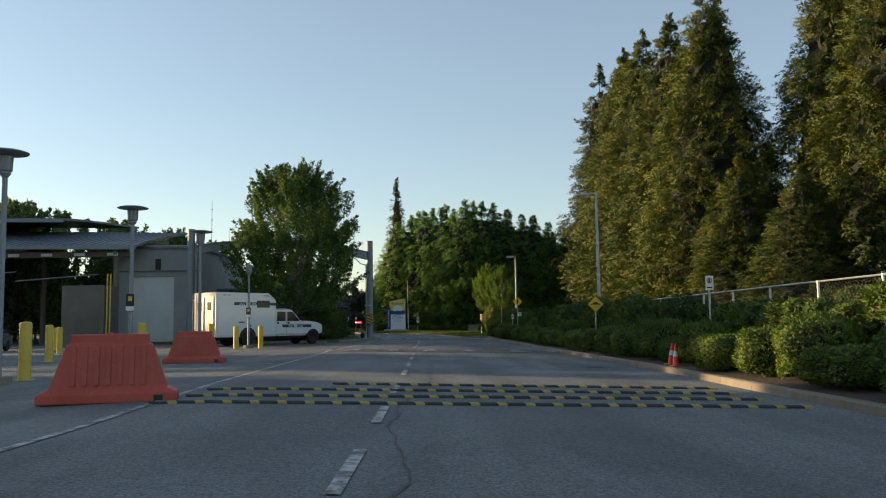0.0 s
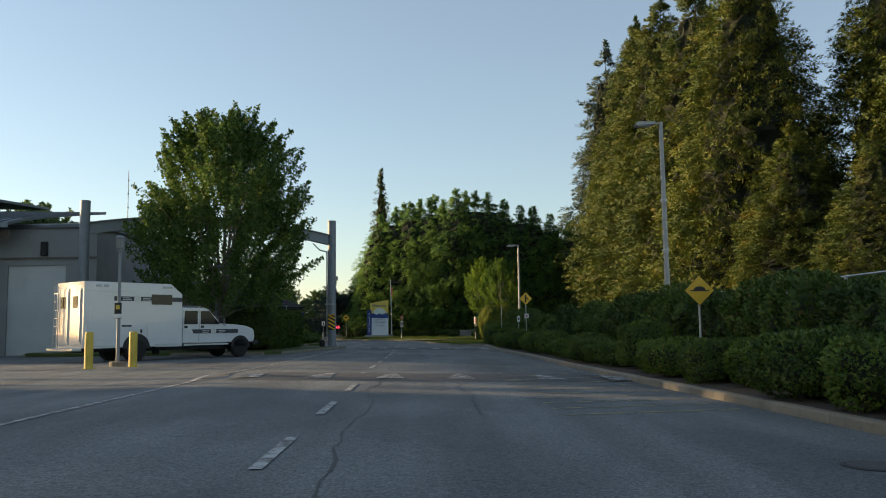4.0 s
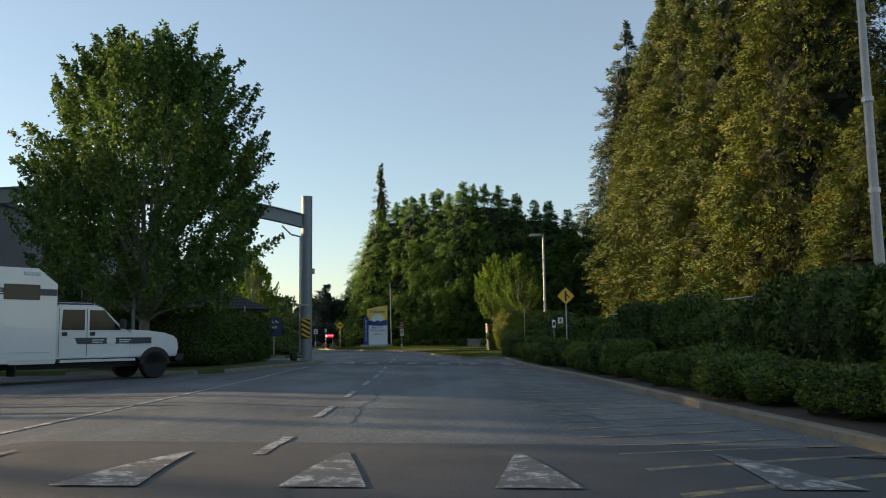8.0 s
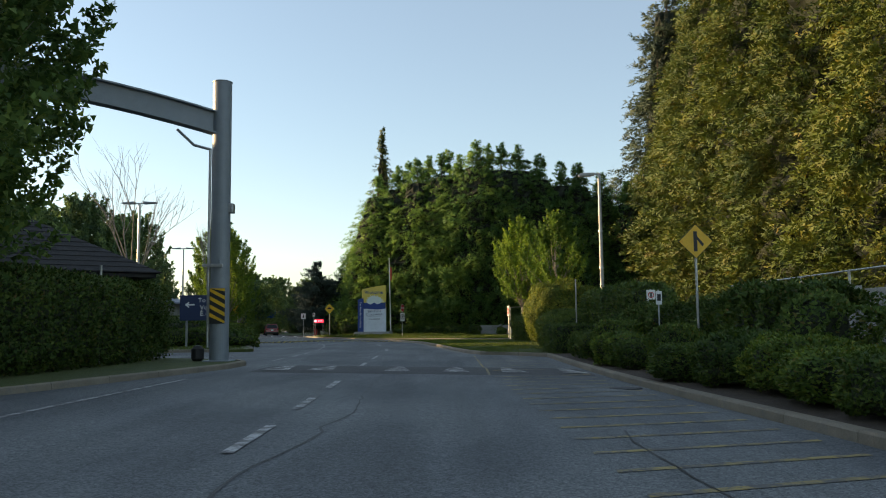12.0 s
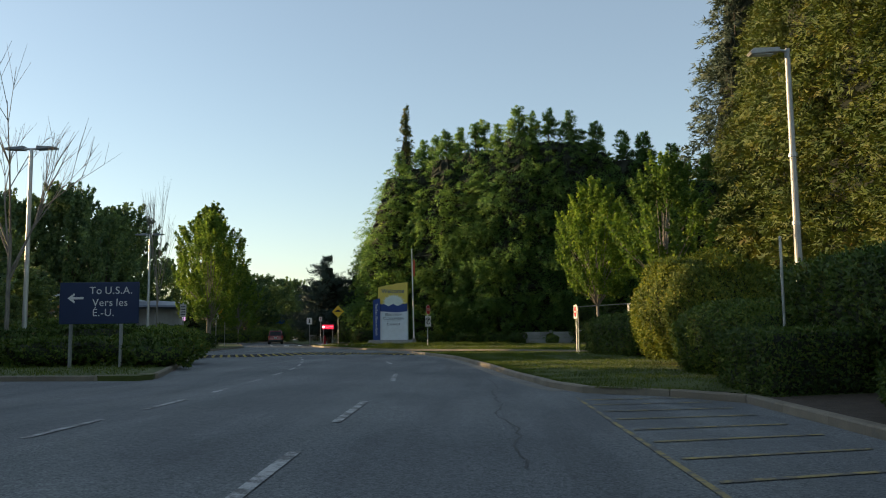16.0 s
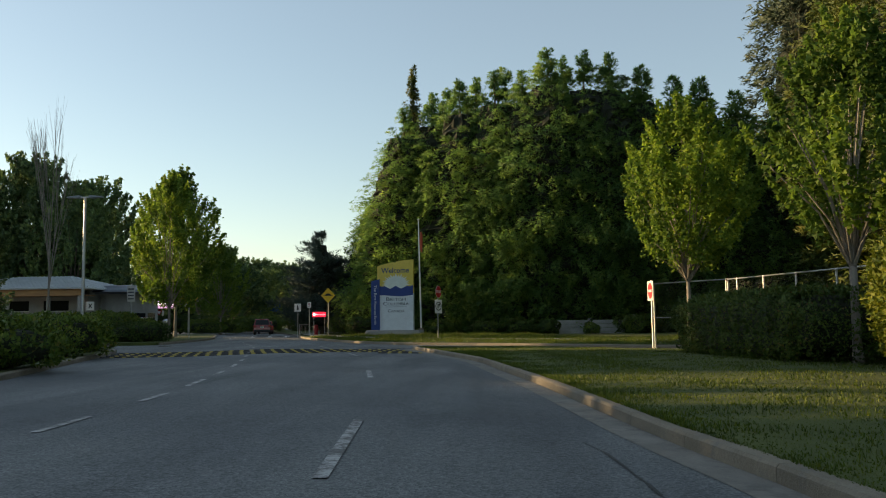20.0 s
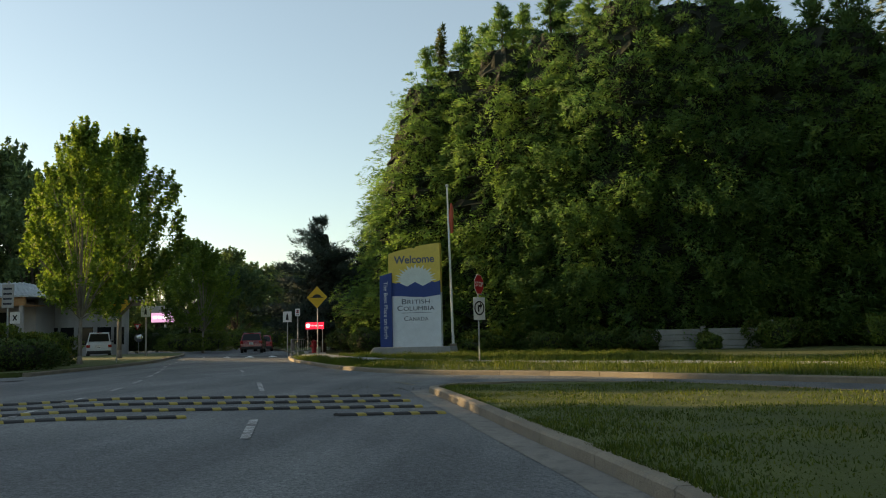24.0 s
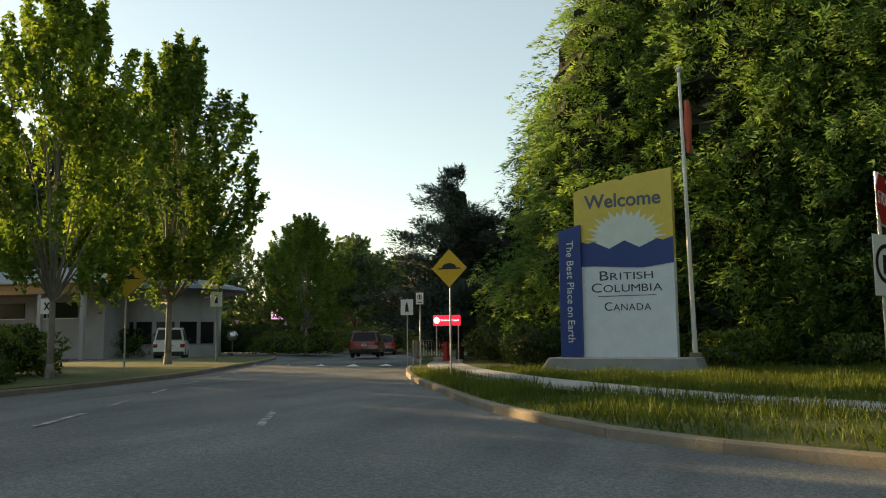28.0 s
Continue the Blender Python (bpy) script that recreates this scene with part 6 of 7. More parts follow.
# ---- small things past the bend ----
hyd = thing("fire_hydrant", (-17.4, 161.0, 0.05), "red fire hydrant post", "hydrant")
part("barrel", lathe(((0.24, 0), (0.24, 0.06), (0.17, 0.1), (0.17, 0.75), (0.2, 0.78), (0.2, 0.84), (0.13, 0.95), (0.03, 1.0)), 18), HYDRANT, hyd)
for s in (-1, 1):
    part("outlet", tube((s * 0.15, 0, 0.55), (s * 0.28, 0, 0.55), 0.07, None, 12), HYDRANT, hyd)
banner = thing("display_board", (-16.3, 157.0, 0.0), "red lit display board with white lettering", "display", -4)
for x in (-0.5, 0.5):
    part("post", tube((x, 0.06, 0), (x, 0.06, 2.1), 0.025, None, 8), GALV, banner)
part("screen", box(-0.62, 0.62, -0.06, 0.03, 1.75, 2.2, 0.02), LED_RED, banner)
part("round_mark", slab([(-0.45 + 0.14 * math.cos(a), 1.98 + 0.14 * math.sin(a)) for a in [2 * math.pi * i / 16 for i in range(16)]], -0.07, -0.061, "y"), LED_WHITE, banner)
lettering("lettering", "Welcome home", 0.13, (0.16, -0.065, 1.98), LED_WHITE, banner)
led = thing("display_board", (-63.8, 240, 0.0), "pink lit roadside display board with a pale upper panel", "display", 14)
part("post", tube((0, 0, 0), (0, 0, 4.0), 0.2, None, 8), GALV, led)
part("screen", box(-2.3, 2.3, -0.2, 0.2, 4.4, 6.0, 0.05), LED_PINK, led)
part("upper_panel", box(-2.3, 2.3, -0.18, 0.18, 6.04, 7.2, 0.05), WALK, led, "pale upper panel")
for i in range(5):
    part("bar", box(-2.0 + i * 0.82, -1.4 + i * 0.82, -0.22, -0.205, 5.0, 5.5), LED_WHITE, led)
rail = thing("guard_rail", (0, 0, 0), "grey tubular pedestrian guard rail beside the crossing", "railing")
p = [(-18.9, 160.5), (-19.4, 163), (-17.6, 165.2), (-15.2, 166.4)]
for a, b in zip(p, p[1:]):
    for z in (0.25, 1.1):
        part("rail", tube((*a, z), (*b, z), 0.03, None, 8), GALV, rail)
    k = int(math.hypot(b[0] - a[0], b[1] - a[1]) / 0.16)
    for i in range(k + 1):
        q = (a[0] + (b[0] - a[0]) * i / k, a[1] + (b[1] - a[1]) * i / k)
        part("upright", tube((*q, 0.0 if i == 0 else 0.25), (*q, 1.1), 0.03 if i == 0 else 0.012, None, 6), GALV, rail)

# the far crossing's hump with its white triangles
cross = tagged(part("crossing_hump", ([(-25.9, 155.6, 0.0), (-18.9, 158.4, -0.06), (-19.6, 160.6, 0.02), (-26.7, 157.8, 0.07), (-20.4, 162.8, -0.04), (-27.6, 160.2, 0.0)], [(0, 1, 2, 3), (3, 2, 4, 5)]), PATCH), "dark raised crossing with white triangles", "speed hump", kind="structure")
tri2 = thing("crossing_triangles", (0, 0, 0), "white triangles painted on the far crossing", "road marking", kind="structure")
for i in range(5):
    t = 0.08 + i * 0.2
    x, y = -25.9 + 7.0 * t, 155.6 + 2.8 * t
    z = -0.06 * t + 0.02
    part("triangle", ([(x - 0.1, y, z), (x + 0.55, y + 0.2, z), (x - 0.2, y + 1.4, z + 0.06)], [(0, 1, 2)]), SIGN_W, tri2)


# ---- chain-link fence behind the hedge ----
def fence(name, pts, label, mid=0.0):
    root = thing(name, (0, 0, 0), label, "fence", group="chain-link fences")
    p = spline(pts, 3.0)
    z0 = -0.02
    for i, q in enumerate(p):
        part("post", tube((q.x, q.y, z0), (q.x, q.y, q.z + 0.03), 0.035, None, 8), GALV, root)
    for a, b in zip(p, p[1:]):
        h = (a.z + b.z) / 2
        part("top_rail", tube(a, b, 0.024, None, 8), GALV, root)
        if mid:
            part("mid_rail", tube((a.x, a.y, mid), (b.x, b.y, mid), 0.02, None, 8), GALV, root)
        d = (b - a)
        d.z = 0
        k = int(d.length / 0.16)
        v, f = [], []
        hh = h - 0.05

        def wire(u0, w0, u1, w1):
            s = len(v)
            q0, q1 = a + d * u0, a + d * u1
            for t in (-0.0025, 0.0025):
                v.extend(((q0.x, q0.y, w0 + t), (q1.x, q1.y, w1 + t)))
            f.append((s, s + 1, s + 3, s + 2))
        for i in range(-int(hh / 0.16), k):
            for s in (1, -1):
                u0, u1 = i * 0.16 / d.length, (i * 0.16 + hh) / d.length
                w0, w1 = 0.02, hh
                if u0 < 0:
                    w0, u0 = 0.02 - u0 * d.length, 0.0
                if u1 > 1:
                    w1, u1 = hh - (u1 - 1) * d.length, 1.0
                if w1 > w0:
                    wire(u0, w0 if s > 0 else hh - w0 + 0.02, u1, w1 if s > 0 else hh - w1 + 0.02)
        part("mesh_panel", (v, f), MESH, root)


fence("fence", ((9.1, 14, 2.13), (9.2, 32, 2.2), (9.5, 50, 2.3), (10.4, 70, 2.45), (10.6, 80, 2.5)), "galvanised chain-link fence behind the tall hedge")
fence("fence", ((8.4, 101, 2.4), (8.42, 109, 2.58), (8.4, 117.2, 2.76)), "galvanised chain-link fence behind the lawn hedge")
fence("fence", ((8.34, 117.24, 2.76), (6.9, 117.22, 2.70), (5.45, 117.2, 2.62)), "short chain-link fence return beside the no entry sign", 1.26)
wall = thing("panel_wall", (0, 0, 0), "pale precast concrete panel wall under the cedars", "wall", kind="structure")
for x0, x1, y, h in ((3.6, 6.45, 147.6, 1.25), (6.75, 9.7, 147.0, 1.45), (17.0, 20, 146.2, 1.2), (20.3, 23.3, 146.0, 1.2)):
    part("post", box(x1 + 0.02, x1 + 0.28, y - 0.1, y + 0.1, -0.2, h + 0.1, 0.01), SHED, wall)
    for j in range(int(h / 0.3)):
        part("plank", box(x0, x1, y - 0.04, y + 0.04, j * 0.3 + 0.006, j * 0.3 + 0.294, 0.012), SHED, wall)
yard_wall = thing("yard_wall", (0, 0, 0), "pale precast concrete panel wall behind the chain-link fence", "wall", kind="structure")
for i in range(4):
    y = 67.6 + 3.1 * i
    part("post", box(11.86, 12.1, y - 0.13, y + 0.13, -0.2, 2.2, 0.01), SHED, yard_wall)
    for j in range(7):
        part("plank", box(11.95, 12.03, y + 0.15, y + 2.95, j * 0.3 + 0.006, j * 0.3 + 0.294, 0.012), SHED, yard_wall)


# ---- vehicles ----
def wheel(root, x, y, r, w, name="wheel"):
    wh = part(name, lathe(((r * 0.62, -w / 2), (r * 0.93, -w / 2), (r, -w * 0.36), (r, w * 0.36), (r * 0.93, w / 2), (r * 0.62, w / 2)), 28), TYRE, root)
    wh.matrix_basis = pose(x, y, r, 90, 0, 0)
    part("rim", lathe(((r * 0.6, -w * 0.42), (r * 0.61, -w * 0.46), (r * 0.5, -w * 0.3), (r * 0.2, -w * 0.36), (0.02, -w * 0.36)), 24), GALV, wh)
    part("rim", lathe(((0.02, w * 0.36), (r * 0.2, w * 0.36), (r * 0.5, w * 0.3), (r * 0.61, w * 0.46), (r * 0.6, w * 0.42)), 24), GALV, wh)
    return wh


def patrol_truck(at, rz):
    """A crew-cab truck with a tall white box body; x forward, its right side at -y."""
    t = thing("box_truck", at, "white crew-cab box truck with dark side stripes, parked", "truck", rz)
    W = 1.22
    b = part("box_body", slab(((0.0, 0.62), (4.75, 0.62), (4.75, 3.02), (4.15, 3.48), (0.0, 3.48)), -W, W, "y", bevel=0.03), WHITE_CAR, t, "white box body with a sloped front top")
    for s in (-1, 1):
        y = s * (W + 0.002)

        def plate(name, x0, x1, z0, z1, m, thick=0.012, bev=0.0):
            return part(name, box(x0, x1, min(y, y + s * thick), max(y, y + s * thick), z0, z1, bev), m, b)
        plate("stripe", 1.35, 4.72, 2.66, 2.86, STRIPE)
        plate("window", 3.15, 4.2, 2.52, 2.98, GLASS_DARK, 0.022, 0.01)
        part("crest", slab([(2.45 + 0.17 * math.cos(a), 2.76 + 0.17 * math.sin(a)) for a in [math.pi * i / 10 for i in range(20)]], y, y + s * 0.018, "y"), ALU, b)
        for x in (1.75, 2.72):
            plate("wordmark_bar", x, x + 0.36, 2.78, 2.81, ALU, 0.016)
            plate("wordmark_bar", x, x + 0.42, 2.70, 2.73, ALU, 0.016)
        plate("locker_door", 2.95, 4.55, 0.95, 1.72, WHITE_CAR, 0.02, 0.008)
        plate("locker_door", 0.18, 1.55, 0.95, 2.30, WHITE_CAR, 0.02, 0.008)
        plate("drip_rail", 0.1, 2.4, 3.05, 3.08, ALU, 0.03)
        plate("wordmark_bar", 1.72, 2.2, 1.52, 1.60, STRIPE, 0.004)
        for x in (0.5, 0.85, 3.7, 3.95):
            plate("marker_light", x, x + 0.24, 3.26, 3.36, GALV, 0.03, 0.01)
        plate("skirt", 0.05, 1.55, 0.60, 0.74, ALU, 0.015)
        plate("skirt", 3.35, 4.72, 0.60, 0.74, ALU, 0.015)
        plate("lever", 2.62, 2.7, 1.25, 1.4, TRIM, 0.03)
        part("wheel_arch", slab([(2.45 + 0.66 * math.cos(a), 0.56 + 0.66 * math.sin(a)) for a in [math.pi * i / 16 for i in range(17)]], s * (W - 0.02), s * (W + 0.012), "y"), TRIM, b)
    for y0, y1 in ((-1.02, -0.06), (0.06, 1.02)):
        d = part("rear_door", box(-0.03, 0.0, y0, y1, 0.75, 3.2, 0.01), WHITE_CAR, t)
        part("door_window", box(-0.045, -0.031, y0 + 0.3, y1 - 0.25, 2.35, 2.85, 0.01), GLASS_DARK, d)
        part("hinge_bar", box(-0.06, -0.031, y0 + 0.05, y0 + 0.09, 0.9, 3.1), ALU, d)
    part("rear_step", box(-0.45, -0.02, -1.15, 1.15, 0.5, 0.62, 0.02), ALU, t)
    for y in (-1.0, -0.62):
        part("ladder_rail", tube((-0.16, y + 1.75, 0.6), (-0.16, y + 1.75, 3.35), 0.022, None, 8), ALU, t)
    for i in range(7):
        part("ladder_rung", tube((-0.16, 0.75, 0.85 + i * 0.36), (-0.16, 1.13, 0.85 + i * 0.36), 0.016, None, 6), ALU, t)
    # crew cab
    C = 1.02
    cab = part("cab", slab(((4.78, 0.72), (7.35, 0.72), (7.35, 1.50), (7.12, 1.56), (6.35, 2.34), (6.1, 2.42), (4.95, 2.42), (4.78, 2.34)), -C, C, "y", bevel=0.06), WHITE_CAR, t)
    hood = part("hood", slab(((7.3, 0.72), (9.05, 0.72), (9.12, 1.0), (9.08, 1.28), (8.95, 1.42), (8.6, 1.53), (8.0, 1.60), (7.3, 1.64)), -C + 0.02, C - 0.02, "y", bevel=0.07), WHITE_CAR, t)
    part("windscreen", slab(((7.16, 1.57), (6.42, 2.31), (6.40, 2.30), (7.10, 1.55)), -C + 0.12, C - 0.12, "y"), GLASS_DARK, cab)
    for s in (-1, 1):
        y = s * (C + 0.002)

        def plate(name, pts, m, thick=0.012, parent=cab):
            return part(name, slab(pts, y, y + s * thick, "y"), m, parent)
        plate("side_window", ((4.98, 1.62), (5.72, 1.62), (5.72, 2.26), (5.02, 2.26)), GLASS_DARK)
        plate("side_window", ((5.88, 1.62), (6.95, 1.62), (6.85, 1.74), (6.36, 2.26), (5.88, 2.26)), GLASS_DARK)
        plate("door_seam", ((5.79, 0.8), (5.81, 0.8), (5.81, 2.3), (5.79, 2.3)), TRIM, 0.004)
        plate("door_seam", ((4.90, 0.8), (4.915, 0.8), (4.915, 2.3), (4.90, 2.3)), TRIM, 0.004)
        plate("stripe", ((5.5, 1.18), (8.05, 1.18), (8.05, 1.38), (5.4, 1.38)), STRIPE, 0.006)
        plate("crest", [(6.62 + 0.16 * math.cos(a), 1.28 + 0.16 * math.sin(a)) for a in [math.pi * i / 10 for i in range(20)]], ALU, 0.012)
        for x in (5.98, 6.9):
            plate("wordmark_bar", ((x, 1.29), (x + 0.4, 1.29), (x + 0.4, 1.32), (x, 1.32)), ALU, 0.009)
            plate("wordmark_bar", ((x, 1.22), (x + 0.34, 1.22), (x + 0.34, 1.25), (x, 1.25)), ALU, 0.009)
        for x in (5.0, 5.9):
            plate("door_handle", ((x, 1.44), (x + 0.16, 1.44), (x + 0.16, 1.56), (x, 1.56)), TRIM, 0.03)
        plate("running_board", ((4.9, 0.62), (7.4, 0.62), (7.4, 0.70), (4.9, 0.70)), ALU, 0.14)
        part("side_mirror", box(6.86, 7.0, y + s * 0.06, y + s * 0.30, 1.66, 1.98, 0.03), TRIM, cab)
        part("headlamp", box(8.98, 9.10, s * 0.62 if s > 0 else -0.92, s * 0.92 if s > 0 else -0.62, 1.10, 1.34, 0.02), LAMP_WHITE, hood)
        part("fender_arch", slab([(8.2 + 0.56 * math.cos(a), 0.50 + 0.56 * math.sin(a)) for a in [math.pi * i / 12 for i in range(13)]], s * (C - 0.02), s * (C + 0.03), "y"), TRIM, hood)
    part("grille", box(9.06, 9.13, -0.55, 0.55, 0.98, 1.36, 0.02), CHROME, hood)
    part("front_bumper", box(9.0, 9.32, -1.02, 1.02, 0.55, 0.82, 0.05), TRIM, t, "black push bumper")
    part("light_bar", box(5.6, 6.0, -0.7, 0.7, 2.42, 2.54, 0.03), TRIM, cab)
    part("chassis", box(0.1, 9.0, -0.5, 0.5, 0.42, 0.62), TRIM, t)
    part("roof_rack", box(5.0, 6.1, -0.75, 0.75, 2.47, 2.50, 0.01), GALV, cab)
    for s in (-1, 1):
        part("mud_flap", box(3.55, 3.59, s * 0.95 - 0.28, s * 0.95 + 0.28, 0.25, 0.62), TRIM, t)
    for x in (2.45, 8.2):
        for s in (-1, 1):
            wheel(t, x, s * (0.90 if x > 5 else 1.02), 0.47 if x > 5 else 0.5, 0.3 if x > 5 else 0.46)
    return t


truck = patrol_truck((-15.98, 54.72, 0.0), 50)
truck.matrix_basis = pose(-15.9, 54.8, 0.0, 0, 0, 50) @ Matrix.Scale(1.035, 4)


def suv(at, rz, material, label, tall=1.69, long=4.8, boxy=0.0):
    """A five-door SUV; x forward."""
    c = thing("suv", at, label, "car", rz, "red cars")
    h, L, W = tall, long, 0.92
    belt = h * 0.60
    body = part("body", slab(((0.05, 0.34), (0.0, 0.52), (0.02, 0.80), (0.10, belt), (L - 1.25, belt + 0.02), (L - 0.25, belt - 0.14), (L - 0.02, belt - 0.34), (L, 0.42), (L - 0.1, 0.30)), -W, W, "y", bevel=0.07), material, c)
    r0 = 0.14 + 0.22 * (1 - boxy)
    bm = bmesh.new()
    lo = ((0.10, -W + 0.05), (L - 1.15, -W + 0.05), (L - 1.15, W - 0.05), (0.10, W - 0.05))
    hi = ((r0 + 0.05, -W + 0.20), (L - 2.2, -W + 0.20), (L - 2.2, W - 0.20), (r0 + 0.05, W - 0.20))
    va = [bm.verts.new((x, y, belt - 0.02)) for x, y in lo]
    vb = [bm.verts.new((x, y, h)) for x, y in hi]
    for i in range(4):
        bm.faces.new((va[i], va[(i + 1) % 4], vb[(i + 1) % 4], vb[i]))
    bm.faces.new(vb)
    bm.faces.new(va[::-1])
    bmesh.ops.bevel(bm, geom=bm.edges[:], offset=0.05, segments=2, affect="EDGES", profile=0.5)
    top = part("roof", bm, material, c)

    def on_face(name, a, b, c4, d4, m, lift, parent):
        v = [Vector(q) for q in (a, b, c4, d4)]
        nrm = (v[1] - v[0]).cross(v[3] - v[0]).normalized() * lift
        bmx = bmesh.new()
        lo_, hi_ = [bmx.verts.new(q - nrm) for q in v], [bmx.verts.new(q + nrm) for q in v]
        bmx.faces.new(lo_[::-1])
        bmx.faces.new(hi_)
        for i in range(4):
            bmx.faces.new((lo_[i], lo_[(i + 1) % 4], hi_[(i + 1) % 4], hi_[i]))
        return part(name, bmx, m, parent)

    def lerp_face(u, v, y):
        x = 0.10 + (r0 - 0.05) * v
        return (x - 0.005, y * (W - 0.05 - 0.15 * v), belt - 0.02 + (h - belt + 0.02) * v)
    on_face("rear_window", lerp_face(0, 0.12, 0.9), lerp_face(0, 0.12, -0.9), lerp_face(0, 0.86, -0.86), lerp_face(0, 0.86, 0.86), GLASS_DARK, 0.012, top)
    for s in (-1, 1):
        y0, y1 = s * (W - 0.058), s * (W - 0.185)
        on_face("side_window", (0.45, y0, belt + 0.04), (L - 1.45, y0, belt + 0.04), (L - 2.15, y1, h - 0.09), (r0 + 0.25, y1, h - 0.09), GLASS_DARK, 0.012, top)
        part("tail_lamp", box(-0.01, 0.12, s * 0.66 if s > 0 else -0.93, s * 0.93 if s > 0 else -0.66, 0.80, 1.02, 0.02), LAMP_RED, c)
        part("roof_rail", tube((r0 + 0.35, s * 0.68, h + 0.04), (L - 2.35, s * 0.68, h + 0.04), 0.02, None, 8), TRIM, c)
        part("door_mirror", box(L - 1.75, L - 1.6, s * 0.93 if s > 0 else -1.12, s * 1.12 if s > 0 else -0.93, belt, belt + 0.16, 0.03), TRIM, c)
        part("reflector", box(-0.02, 0.02, s * 0.55 if s > 0 else -0.8, s * 0.8 if s > 0 else -0.55, 0.46, 0.50), LAMP_RED, c)
        part("wheel_arch", slab([(0.85 + 0.40 * math.cos(a), 0.36 + 0.40 * math.sin(a)) for a in [math.pi * i / 10 for i in range(11)]], s * (W - 0.04), s * (W + 0.006), "y"), TRIM, c)
        for x in (0.85, L - 0.9):
            wheel(c, x, s * (W - 0.11), 0.35, 0.23)
    part("rear_bumper", box(-0.05, 0.15, -0.88, 0.88, 0.30, 0.56, 0.04), TRIM, c)
    part("windscreen", slab(((L - 1.20, belt + 0.02), (L - 2.16, h - 0.05), (L - 2.12, h - 0.02), (L - 1.12, belt + 0.04)), -W + 0.2, W - 0.2, "y"), GLASS_DARK, top)
    part("tailgate_badge", box(-0.005, 0.02, -0.28, 0.28, 0.92, 0.95), CHROME, c)
    part("number_plate", box(-0.01, 0.03, -0.16, 0.16, 0.74, 0.89, 0.005), SIGN_W, c)
    part("plate_bar", box(-0.016, -0.011, -0.11, 0.11, 0.79, 0.84), STRIPE, c)
    part("high_brake_lamp", box(r0 + 0.0, r0 + 0.08, -0.2, 0.2, h - 0.05, h - 0.01), LAMP_RED, c)
    return c


suv((-25.4, 171.2, 0.02), 104, RED_CAR, "dark red family SUV on the road")
suv((-28.2, 183.0, -0.1), 106, RED_CAR2, "bright red compact hatchback with a boxy tail", 1.62, 4.1, 0.8)
black = suv((-27.5, 47.5, 0.0), 100, BLACK_CAR, "black SUV parked in the lot", 1.9, 5.0, 0.4)
black["group"] = "parked cars"
cart = suv((-36.3, 166.6, 0.0), 118, WHITE_CAR, "small white service truck parked by the building", 2.0, 4.0, 1.0)
cart["group"] = "parked cars"

# ---- station buildings beside the lot ----
gar = thing("garage_building", (0, 0, 0), "grey rendered garage with a pale roller door", "building")
part("wall", box(-28.1, -26.75, 70.2, 70.6, 0, 8.1), WALL_GREY, gar)
part("wall", box(-23.05, -21.1, 70.2, 70.6, 0, 8.1), WALL_GREY, gar)
part("wall", box(-26.75, -23.05, 70.2, 70.6, 5.7, 8.1), WALL_GREY, gar)
part("wall", box(-21.4, -21.1, 70.6, 86, 0, 8.1), WALL_GREY, gar)
part("wall", box(-28.1, -27.8, 70.6, 86, 0, 8.1), WALL_GREY, gar)
part("wall", box(-28.1, -21.1, 86, 86.3, 0, 8.1), WALL_GREY, gar)
part("roof", box(-28.3, -20.9, 70.0, 86.5, 8.1, 8.3), ROOF_METAL, gar)
part("parapet_cap", box(-28.3, -20.9, 70.05, 70.75, 8.3, 8.36), GALV, gar)
part("string_course", box(-28.1, -21.1, 70.1, 70.2, 6.1, 6.22), WALL_BROWN, gar)
part("wall_light", box(-24.6, -24.2, 69.95, 70.2, 6.3, 7.2, 0.03), TRIM, gar)
rd = part("roller_door", box(-26.75, -23.05, 70.36, 70.42, 0, 5.7), DOOR_GREY, gar, "pale grey roller door")
for j in range(22):
    part("door_slat", box(-26.74, -23.06, 70.335, 70.36, j * 0.26 + 0.01, j * 0.26 + 0.25, 0.006), DOOR_GREY, rd)
low = thing("low_building", (0, 0, 0), "low brown-clad building in the shade of the portal", "building")
part("wall", box(-20.6, -15.6, 76.0, 76.3, 0, 4.6), WALL_BROWN, low)
part("wall", box(-20.6, -20.3, 76.3, 86, 0, 4.6), WALL_BROWN, low)
part("wall", box(-15.9, -15.6, 76.3, 86, 0, 4.6), WALL_BROWN, low)
part("roof", box(-20.9, -15.3, 75.6, 86, 4.6, 4.85), ROOF_METAL, low)
wn = part("window", box(-19.6, -18.2, 75.96, 76.0, 3.1, 4.1), GLASS_DARK, low)
for x in (-19.6, -18.9, -18.2):
    part("mullion", box(x - 0.04, x + 0.04, 75.92, 75.96, 3.1, 4.1), GALV, wn)

